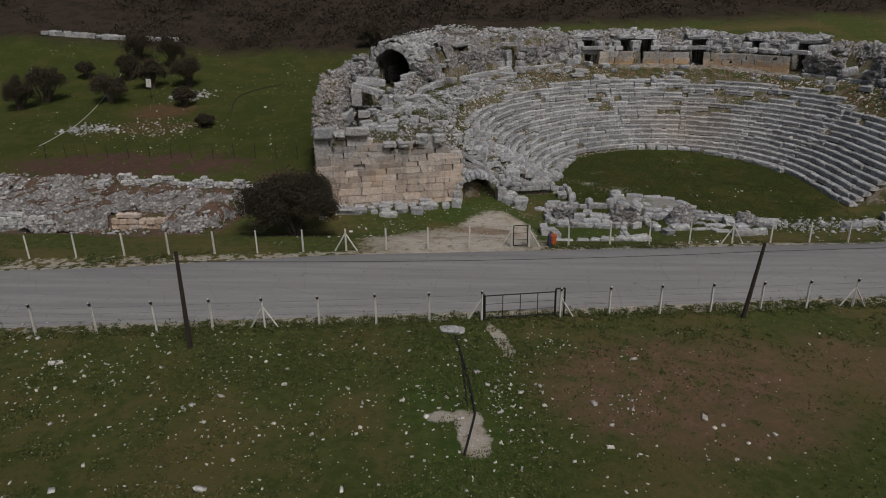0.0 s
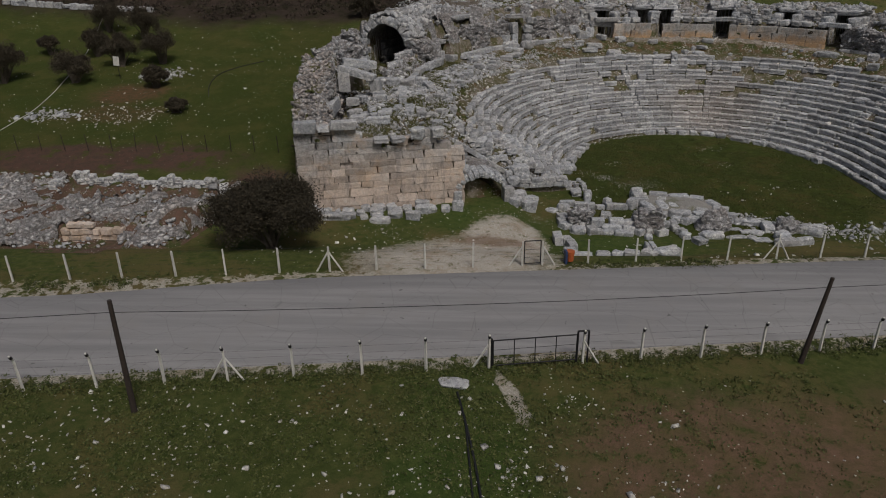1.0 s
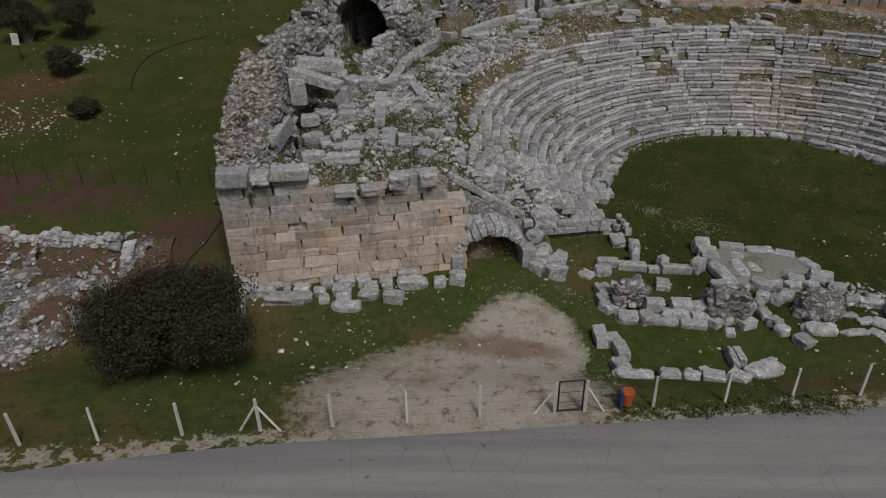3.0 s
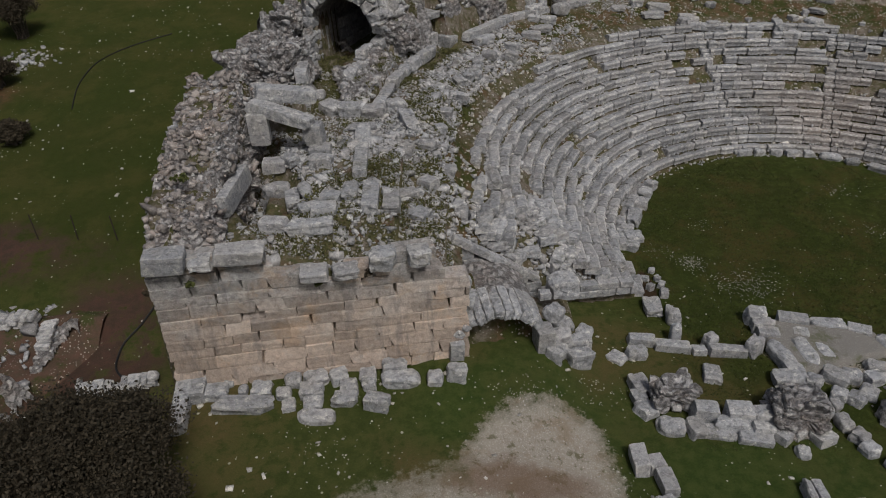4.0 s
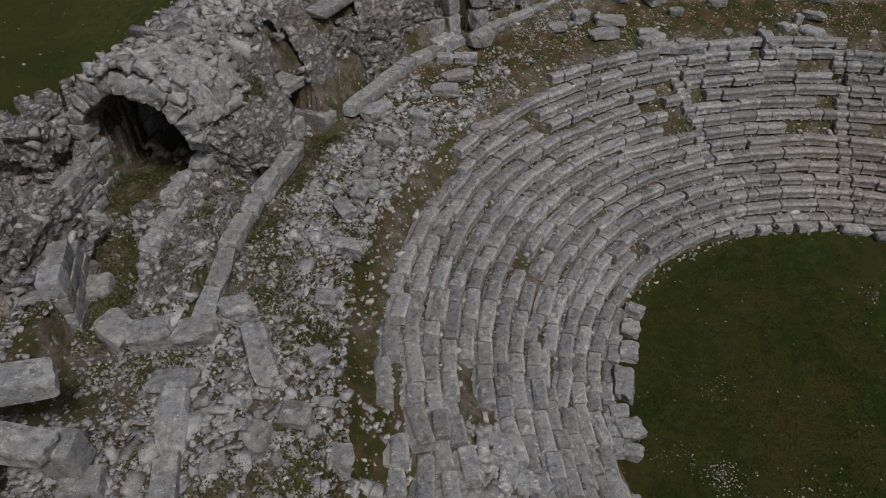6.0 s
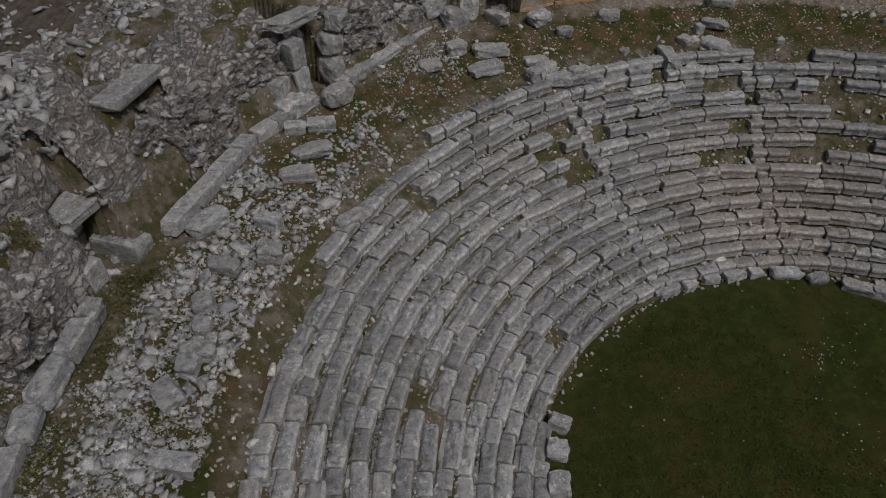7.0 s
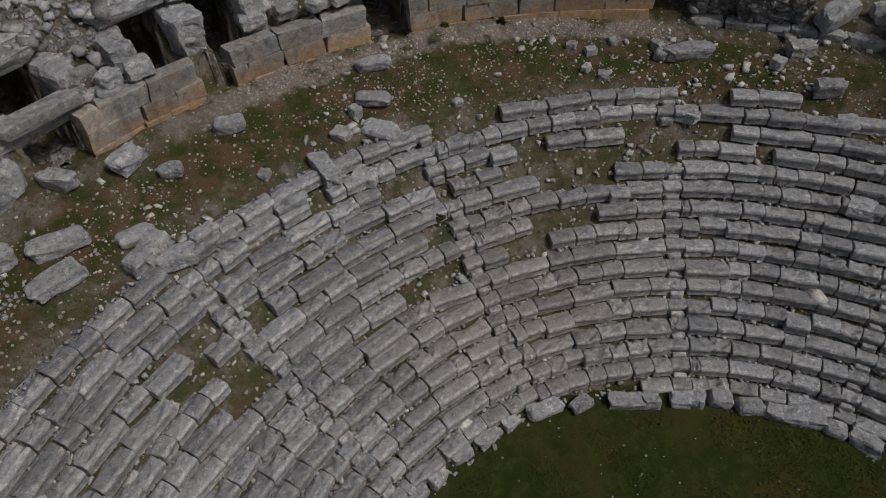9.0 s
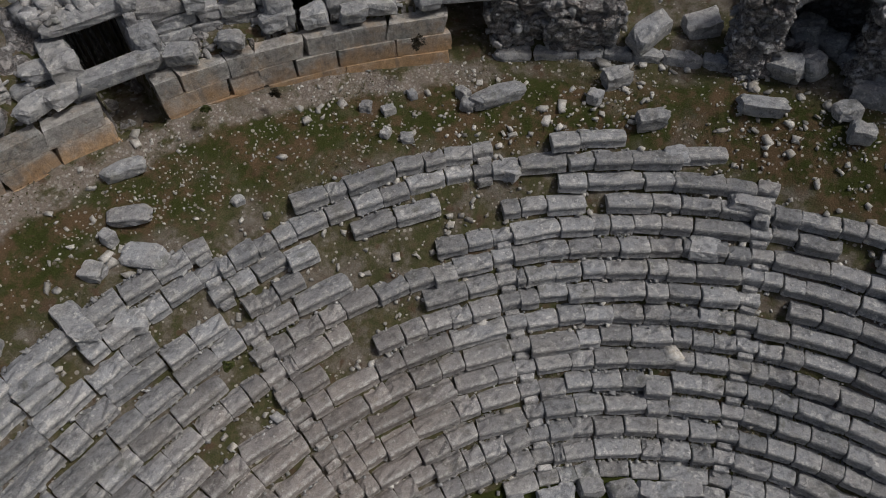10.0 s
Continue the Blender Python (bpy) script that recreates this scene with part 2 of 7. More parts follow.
    col = g.mix(back, col, g.mix(g.ramp(mid, 0.36, 0.64), (0.105, 0.085, 0.066), (0.175, 0.155, 0.135)))
    # the gravel forecourt before the gate, the verges and bare spots
    grav = g.patch(0.6, 44.6, 7.2, 4.8, 8, 0.6, 0.8)
    grav = g.math("MAXIMUM", grav, g.patch(3.8, 48.6, 3.0, 4.0, -12, 0.4, 0.4))
    gcol = g.mix(g.ramp(g.voronoi(13.0), 0.05, 0.45), (0.62, 0.58, 0.52), (0.42, 0.385, 0.335))
    gcol = g.mix(g.math("MULTIPLY", g.ramp(g.noise(0.7, 6, 0.75), 0.48, 0.64), 0.6), gcol, (0.29, 0.225, 0.15))
    gcol = g.mix(g.math("MULTIPLY", g.ramp(g.noise(1.6, 7, 0.8), 0.54, 0.62), 0.7), gcol, (0.11, 0.11, 0.04))
    gcol = g.mix(g.math("MULTIPLY", g.patch(3.0, 48.3, 3.0, 1.0, 0, 0.6, 0.7), 0.7), gcol, (0.20, 0.13, 0.085))
    grav = g.math("MAXIMUM", grav, g.patch(16.8, 55.2, 2.7, 2.0, -20, 0.4, 0.4))
    bare = g.math("MAXIMUM", g.patch(0.9, 23.6, 0.8, 1.9, 18, 0.35, 0.5), g.patch(-0.4, 24.6, 0.9, 0.55, 0, 0.35, 0.6))
    bare = g.math("MAXIMUM", bare, g.math("MULTIPLY", g.patch(2.7, 31.4, 0.5, 2.2, 12, 0.35, 0.6), 0.9))
    grav = g.math("MAXIMUM", grav, bare)
    edge = g.math("MULTIPLY", g.patch(0.0, 38.3, 120.0, 4.7, 5.7, 0.15, 0.08, True), g.ramp(g.noise(1.6, 4, 0.7), 0.35, 0.6))
    grav = g.math("MAXIMUM", grav, edge)
    col = g.mix(g.math("MULTIPLY", grav, g.ramp(g.math("ADD", g.math("MULTIPLY", mid, 0.5), g.math("MULTIPLY", grav, 0.5)), 0.38, 0.52)), col, gcol)
    # daisies
    spot = g.ramp(g.math("SUBTRACT", g.voronoi(4.6), g.math("MULTIPLY", g.math("POWER", g.xyz(g.voronoi(4.6, out=1))[0], 4.0), 0.25)), 0.03, -0.02)
    some = g.ramp(g.noise(0.45, 4, 0.7), 0.44, 0.62)
    col = g.mix(g.math("MULTIPLY", g.math("MULTIPLY", spot, some), 0.75), col, (0.55, 0.55, 0.45))
    # scrub slope behind
    hill = g.ramp(g.math("ADD", g.math("ADD", y, g.math("MULTIPLY", g.ramp(x, 0.0, 18.0), -4.0)), g.math("MULTIPLY", g.math("SUBTRACT", big, 0.5), 10.0)), 94.0, 100.0)
    col = g.mix(hill, col, g.mix(g.ramp(g.noise(0.6, 5, 0.7), 0.45, 0.62), (0.046, 0.034, 0.027), (0.028, 0.025, 0.015)))
    col = g.bright(col, g.math("ADD", 0.05, g.math("ADD", g.math("MULTIPLY", fine, 1.0), g.math("MULTIPLY", blade, 0.9))))
    return g.done(col, g.math("ADD", g.math("MULTIPLY", mid, 0.6), fine), 0.9, 0.08)


def road_mat():
    g = Graph("worn_asphalt", 0.85, 0.3)
    x, y, z = g.xyz()
    n, big = g.noise(40, 4, 0.7), g.noise(0.35, 5, 0.6)
    streak = g.noise(1.2, 4, 0.6, vec=g.vec("MULTIPLY", g.pos, (0.06, 1.4, 1.0)))
    col = g.mix(g.ramp(streak, 0.35, 0.68), (0.190, 0.186, 0.190), (0.240, 0.235, 0.236))
    col = g.mix(g.ramp(big, 0.5, 0.75), col, (0.212, 0.204, 0.202))
    crack = g.ramp(g.voronoi(0.55, "DISTANCE_TO_EDGE"), 0.012, 0.0)
    col = g.mix(g.math("MULTIPLY", crack, 0.35), col, (0.08, 0.08, 0.08))
    spots = g.math("MULTIPLY", g.ramp(g.noise(2.4, 3, 0.6), 0.69, 0.73), 0.6)
    col = g.mix(spots, col, (0.07, 0.068, 0.065))
    col = g.bright(col, g.math("ADD", 0.8, g.math("MULTIPLY", n, 0.4)))
    return g.done(col, n, 0.4, 0.01)


def red_earth():
    g = Graph("red_earth", 0.97, 0.1)
    mid, fine = g.noise(2.2, 6, 0.7), g.noise(24, 5, 0.8)
    col = g.mix(g.ramp(mid, 0.36, 0.64), (0.125, 0.074, 0.056), (0.095, 0.070, 0.050))
    col = g.mix(g.ramp(g.noise(0.7, 5, 0.7), 0.50, 0.62), col, (0.060, 0.068, 0.024))
    col = g.mix(g.math("MULTIPLY", g.ramp(g.voronoi(8.0), 0.30, 0.14), g.ramp(g.noise(1.3, 3), 0.4, 0.6)), col, (0.42, 0.38, 0.33))
    col = g.bright(col, g.math("ADD", 0.4, g.math("MULTIPLY", fine, 1.2)))
    return g.done(col, g.math("ADD", mid, g.math("MULTIPLY", fine, 0.4)), 0.9, 0.1)


def gravel_mat():
    g = Graph("grey_gravel", 0.95, 0.15)
    col = g.mix(g.ramp(g.voronoi(16.0), 0.05, 0.45), (0.40, 0.39, 0.37), (0.24, 0.23, 0.215))
    col = g.mix(g.math("MULTIPLY", g.ramp(g.noise(0.9, 5, 0.7), 0.5, 0.66), 0.6), col, (0.10, 0.11, 0.04))
    n = g.noise(30, 4, 0.8)
    return g.done(g.bright(col, g.math("ADD", 0.4, g.math("MULTIPLY", n, 1.1))), n, 0.7, 0.05)


GRAVEL = gravel_mat()
STONE = stone("grey_limestone", (0.385, 0.397, 0.420), (0.430, 0.422, 0.408), 0.95)
SEAT = stone("seat_limestone", (0.338, 0.348, 0.368), (0.362, 0.354, 0.348), 0.8, 0.5, tint=True, nosing=True)
FACE = stone("facade_limestone", (0.37, 0.37, 0.375), (0.43, 0.40, 0.37), 0.55, 0.45, moss=0.15, rust=(2.2, 6.0, (0.585, 0.475, 0.395)), blots=0.35)
PODIUM = stone("podium_limestone", (0.36, 0.355, 0.345), (0.43, 0.37, 0.30), 0.5, 0.3, moss=0.1, rust=(6.7, 8.1, (0.60, 0.38, 0.20)), blots=0.35)
RUBBLE = stone("rubble_stone", (0.405, 0.414, 0.432), (0.425, 0.41, 0.392), 0.7, 0.7, piece=False, moss=0.4, relief=0.6, edges=0.12)
PALE = stone("pale_field_stone", (0.52, 0.50, 0.46), (0.46, 0.42, 0.36), 0.5, 0.7, piece=False, moss=0.0, relief=0.4)
PINKISH = stone("pinkish_conglomerate", (0.318, 0.292, 0.278), (0.330, 0.272, 0.240), 0.45, 0.75, piece=False, relief=0.6, edges=0.1)
CORE = stone("mortared_rubble", (0.430, 0.425, 0.432), (0.425, 0.380, 0.358), 0.85, 0.1, piece=False, moss=0.25, lumps=True, edges=0.6, relief=0.95)
SOIL, GROUND, ROAD = soil_mat(), ground_mat(), road_mat()
CONCRETE = plain("white_painted_concrete", (0.55, 0.54, 0.50), 0.85)
STEEL = plain("black_painted_steel", (0.018, 0.018, 0.020), 0.5, 0.3)
WOOD = plain("creosoted_wood", (0.035, 0.026, 0.021), 0.9, scale=30)
RUBBER = plain("black_rubber_hose", (0.014, 0.014, 0.015), 0.6)
ORANGE = plain("orange_plastic", (0.42, 0.10, 0.03), 0.5)
BLUE = plain("dark_blue_plastic", (0.03, 0.05, 0.12), 0.5)
LEAF_DARK = leafy("dark_evergreen_leaf", (0.026, 0.023, 0.015), (0.052, 0.042, 0.027))
LEAF_TURF = leafy("turf_blade", (0.036, 0.049, 0.011), (0.067, 0.069, 0.021))
LEAF_MOSS = leafy("moss_leaf", (0.050, 0.058, 0.017), (0.105, 0.088, 0.040))
LEAF_SHRUB = leafy("shrub_leaf", (0.034, 0.028, 0.018), (0.064, 0.052, 0.034))
LEAF_GREEN = leafy("weed_leaf", (0.040, 0.058, 0.014), (0.110, 0.115, 0.040))
LEAF_WING = leafy("bright_moss_leaf", (0.060, 0.072, 0.020), (0.125, 0.115, 0.045))
SCRUB = leafy("bare_scrub", (0.046, 0.032, 0.026), (0.036, 0.032, 0.018))
BARK = plain("grey_bark", (0.09, 0.075, 0.06), 0.95)


# ---- mesh helpers ----
rng = np.random.default_rng(7)


def mesh_of(name, verts, faces, mat, smooth=False):
    me = bpy.data.meshes.new(name)
    me.from_pydata(verts, [], faces)
    me.materials.append(mat)
    if smooth:
        me.polygons.foreach_set("use_smooth", [True] * len(me.polygons))
    me.update()
    return me


def bulk(name, v, f, mat):
    """A mesh from numpy arrays: v (n, 3), f (m, k)."""
    me = bpy.data.meshes.new(name)
    k = f.shape[1]
    me.vertices.add(len(v))
    me.vertices.foreach_set("co", np.ascontiguousarray(v, dtype=np.float32).ravel())
    me.loops.add(f.size)
    me.loops.foreach_set("vertex_index", np.ascontiguousarray(f, dtype=np.int32).ravel())
    me.polygons.add(len(f))
    me.polygons.foreach_set("loop_start", np.arange(0, f.size, k, dtype=np.int32))
    me.materials.append(mat)
    me.update(calc_edges=True)
    return me


def bevelled_box(seed, cut=0.07, rough=0.035):
    """Verts and faces of a worn unit block, centred, with uneven chamfers."""
    r = np.random.default_rng(seed)
    bm = bmesh.new()
    bmesh.ops.create_cube(bm, size=1.0)
    for e in bm.verts:
        e.co += Vector(r.uniform(-rough, rough, 3))
    bmesh.ops.bevel(bm, geom=list(bm.edges), offset=cut, segments=1, affect="EDGES", profile=0.5)
    for e in bm.verts:
        e.co += Vector(r.uniform(-rough, rough, 3)) * 0.5
    bmesh.ops.triangulate(bm, faces=[p for p in bm.faces if len(p.verts) > 4])
    bm.verts.index_update()
    v = [tuple(p.co) for p in bm.verts]
    f = [tuple(q.index for q in p.verts) for p in bm.faces]
    bm.free()
    return v, f


def weathered(seed, power=5.0, rough=0.09, n=4):
    """A squared block of finer mesh, rounded and gnawed by weather."""
    r = np.random.default_rng(seed)
    bm = bmesh.new()
    bmesh.ops.create_cube(bm, size=1.0)
    bmesh.ops.subdivide_edges(bm, edges=list(bm.edges), cuts=n, use_grid_fill=True)
    off = Vector(r.uniform(-50, 50, 3))
    skew = r.uniform(-0.10, 0.10, 4)
    for p in bm.verts:
        c = p.co * 2
        s = (abs(c.x) ** power + abs(c.y) ** power + abs(c.z) ** power) ** (1 / power)
        c = c / s * 0.5 if s > 1 else p.co.copy()
        c.x += skew[0] * c.y + skew[1] * c.z
        c.y += skew[2] * c.z
        c *= 1 + skew[3] * c.x
        c += Vector((noise.noise(c * 2.3 + off), noise.noise(c * 2.3 + off * 2), noise.noise(c * 2.3 + off * 3))) * rough
        c += Vector((noise.noise(c * 6.5 + off), noise.noise(c * 6.5 + off * 2), noise.noise(c * 6.5 + off * 3))) * rough * 0.4
        p.co = c
    bm.verts.index_update()
    v = [tuple(p.co) for p in bm.verts]
    f = [tuple(q.index for q in p.verts) for p in bm.faces]
    bm.free()
    return v, f


WORN = [bevelled_box(40 + i, 0.14, 0.10) for i in range(10)]


def variants(name, shapes, mat):
    return [mesh_of(name, v, f, mat) for v, f in shapes]


BLOCK = variants("block", [weathered(200 + i, 18.0, 0.035) for i in range(8)], STONE)
ROUGH = variants("block", [weathered(220 + i, 5.0 + 2.5 * (i % 4), 0.115) for i in range(16)], STONE)
SMALL = variants("stone", WORN, STONE)
ASHLAR = variants("ashlar", [weathered(240 + i, 50.0, 0.030, 5) for i in range(16)], FACE)
PODBLOCK = variants("ashlar", [weathered(260 + i, 34.0, 0.014, 3) for i in range(8)], PODIUM)


def seat_shape(seed, worn=0.0):
    """A seat block, x along the row, y back, z up: round nosing over an undercut face, sunk foot groove behind."""
    r = np.random.default_rng(seed)
    prof = [(-0.48, -0.5), (-0.455, -0.15), (-0.475, 0.02), (-0.5, 0.16), (-0.495, 0.31), (-0.455, 0.43), (-0.37, 0.49), (-0.15, 0.50), (0.06, 0.465), (0.18, 0.39), (0.265, 0.22), (0.5, 0.16), (0.5, -0.5)]
    v, f, k = [], [], len(prof)
    a, b = r.uniform(-0.05, 0.05, 2)
    off = Vector(r.uniform(-50, 50, 3))
    xs = ((-0.5, 0.91), (-0.47, 0.98), (-0.25, 1.0), (0.0, 1.0), (0.25, 1.0), (0.47, 0.98), (0.5, 0.91))
    for x, shrink in xs:
        for y, z in prof:
            j = r.uniform(-0.012, 0.012, 3)
            q = noise.noise(Vector((x * 3.0, y * 2.0, z * 2.0)) + off)
            dz = 0.05 * q - worn * max(0.0, noise.noise(Vector((x * 4.0, y * 3.0, 0)) + off)) * (z > 0)
            v.append((x + j[0] * 0.5 + y * (a if x < 0 else b) * (abs(x) > 0.3), y * (shrink if y < 0 else 1) + j[1] + 0.035 * q, z * (shrink if z > 0 else 1) + j[2] + dz))
    for s in range(len(xs) - 1):
        for i in range(k):
            f.append((s * k + i, (s + 1) * k + i, (s + 1) * k + (i + 1) % k, s * k + (i + 1) % k))
    f.append(tuple(range(k)))
    f.append(tuple((len(xs) - 1) * k + i for i in reversed(range(k))))
    return v, f


SEATS = variants("seat_block", [seat_shape(i, 0.12 if i < 12 else 0.5) for i in range(18)], SEAT)
STAIRB = variants("stair_block", [bevelled_box(130 + i, 0.08, 0.04) for i in range(4)], SEAT)


def box_tf(x, y, z, lx, ly, lz, turn=0.0, tip=0.0, roll=0.0):
    return Matrix.Translation((x, y, z)) @ Euler((radians(roll), radians(tip), radians(turn))).to_matrix().to_4x4() @ Matrix.Diagonal((lx, ly, lz, 1))


def piece(name, me, m, parent=None, label=""):
    ob = new(name, me)
    ob.matrix_basis = m
    if parent is not None:
        ob.parent = parent
        ob.matrix_basis = parent.matrix_basis.inverted() @ m
    if label:
        ob["label"] = label
    return ob


def base(name, x, y, z, label, category, group="", kind=""):
    ob = new(name)
    ob.empty_display_size = 0.3
    ob.matrix_basis = Matrix.Translation((x, y, z))
    return tagged(ob, label, category, group, kind)


def part(name, bm, material, parent, label=""):
    me = bpy.data.meshes.new(name)
    bm.to_mesh(me)
    bm.free()
    me.materials.append(material)
    return piece(name, me, Matrix.Identity(4), parent, label)


def add_box(bm, m):
    bmesh.ops.create_cube(bm, size=1.0, matrix=m)


def add_rod(bm, a, b, r1, r2=None, seg=8):
    a, b = Vector(a), Vector(b)
    d = b - a
    m = Matrix.Translation((a + b) / 2) @ d.to_track_quat("Z", "Y").to_matrix().to_4x4()
    bmesh.ops.create_cone(bm, cap_ends=True, segments=seg, radius1=r1, radius2=r1 if r2 is None else r2, depth=d.length, matrix=m)


def tube(name, pts, r, mat, parent=None, label=""):
    cu = bpy.data.curves.new(name, "CURVE")
    cu.dimensions, cu.bevel_depth, cu.bevel_resolution = "3D", r, 2
    s = cu.splines.new("POLY")
    s.points.add(len(pts) - 1)
    for p, q in zip(s.points, pts):
        p.co = (*q, 1)
    cu.materials.append(mat)
    ob = new(name, cu)
    if parent is not None:
        ob.parent = parent
        ob.matrix_basis = parent.matrix_basis.inverted()
    if label:
        ob["label"] = label
    return ob


def sstep(v, a, b):
    t = np.clip((np.asarray(v, float) - a) / (b - a), 0, 1)
    return t * t * (3 - 2 * t)


PERM = np.random.default_rng(3).random((64, 64))


def vnoise(x, y, s):
    """Smooth value noise on the plan, 0 to 1, with cells of s metres."""
    u, v = np.asarray(x, float) / s + 1000, np.asarray(y, float) / s + 1000
    i, j = np.floor(u).astype(int), np.floor(v).astype(int)
    a, b = u - i, v - j
    a, b = a * a * (3 - 2 * a), b * b * (3 - 2 * b)
    g = lambda p, q: PERM[p % 64, q % 64]
    return (g(i, j) * (1 - a) + g(i + 1, j) * a) * (1 - b) + (g(i, j + 1) * (1 - a) + g(i + 1, j + 1) * a) * b


# ---- heights of the ground and of the ruin ----
def reff(x, y):
    """Distance from the orchestra's middle, with the horseshoe's straightened ends."""
    dx, dy = np.asarray(x) - CX, np.asarray(y) - CY
    r = np.hypot(dx, dy)
    side = np.where(dx > 0, np.abs(dx), np.abs(dx) + 0.22 * dy)
    return np.where(dy >= 0, r, np.minimum(r, side))


def rseat(x, y):
    """Distance from the middle of the seating, with straight ends toward the stage."""
    dx, dy = np.asarray(x, float) - SX, np.asarray(y, float) - SY
    return np.where(dy >= 0, np.hypot(dx, dy), np.where(dx > 0, dx, -dx + 0.03 * dy))


def land(x, y):
    """Height of the open ground."""
    x, y = np.asarray(x, float), np.asarray(y, float)
    g = np.clip(-0.022 * x, -0.15, 0.5) - 0.05
    basin = sstep(x, 4.0, 8.2) * (1 - sstep(x, 37, 46))
    g = g * (1 - basin) + (-0.84 + 0.24 * sstep(y, 65, 74)) * basin
    tilt = np.clip(-0.032 * x, -0.9, 1.1) + 0.15 + 0.45 * sstep(y, 35, 42)
    near = 1 - sstep(y, 44.5, 47.5)
    g = g * (1 - near) + tilt * near
    left = np.interp(y, [48, 54, 57, 60, 65, 78, 87, 95, 104, 112, 140, 200, 320, 600, 1500], [0, 0.5, 1.6, 2.4, 3.1, 4.8, 6.0, 7.6, 9.5, 12, 23, 46, 95, 180, 240])
    back = np.interp(y, [82, 90, 98, 106, 112, 140, 200, 320, 600, 1500], [8.0, 10.2, 11.0, 12.5, 14, 25, 48, 96, 180, 240])
    left = left + 2.6 * sstep(-x, 28, 60) * sstep(y, 78, 103)
    k = sstep(x, -14, 2)
    hill = left * (1 - k) + np.where(y > 82, back, left) * k
    rr = np.hypot(x - CX, y - CY)
    # behind the theatre the slope wraps round its outer ring; before it the ground is level
    inside = sstep(x, -13.5, -10.5) * (1 - sstep(rr, 25.5, 28.5))
    hill = hill * (1 - inside)
    east = sstep(x, 38, 55) * sstep(y, 50, 66) * 7.5 * sstep(rr, 24, 30)
    hill = np.maximum(hill, east)
    hill = hill + 0.12 * (vnoise(x, y, 3.0) - 0.5) + 0.5 * sstep(y, 90, 130) * (vnoise(x, y, 9.0) - 0.5) * 4
    hill = hill + (0.3 * sstep(y, 49.0, 52.5) + 0.2 * sstep(y, 52.0, 54.4)) * (1 - sstep(np.abs(x - 2.0), 2.2, 4.4)) * (1 - sstep(y, 56.5, 58.0))
    flat = sstep(np.abs(y - 38.4), 5.0, 8.0)
    return g + hill * flat


def cope_z(x):
    """Height of the raking coping at the west end of the seats."""
    return np.interp(x, [0.4, 4.5, 7.0, 10.3], [4.05, 1.0, 0.35, -0.4])


KERB = [(-2.75, 64.9), (-2.1, 68.4), (-1.35, 71.2), (0.05, 74.35), (2.1, 77.05), (5.35, 81.55), (8.3, 83.6)]


def kerb_r(th):
    """Distance of the kerb round the western terrace from the gallery's middle."""
    return np.interp(th, [100, 126.4, 135.5, 149.7, 158.0, 166.5, 173.5, 182.0], [22.9, 22.4, 22.65, 22.6, 23.1, 23.5, 23.75, 24.25])


def side_way(x, y):
    """The short passage between two lengths of kerb to a doorway under a slab."""
    u, v = (x - 1.1) * -0.78 + (y - 75.7) * 0.62, (x - 1.1) * 0.62 + (y - 75.7) * 0.78
    return (u > -0.9) & (u < 3.3) & (np.abs(v) < 0.72)


def kerb_x(y):
    """Inner edge of the straight kerb before the corridor's mouth."""
    return np.interp(y, [64.9, 68.4, 71.2], [-3.45, -2.8, -2.05])


def pocket(x, y):
    """1 in the grassy hollow beside the trench of the west wing."""
    return 1 - sstep(((x + 6.75) / 1.25) ** 2 + ((y - 57.4) / 2.3) ** 2, 0.5, 1.3)


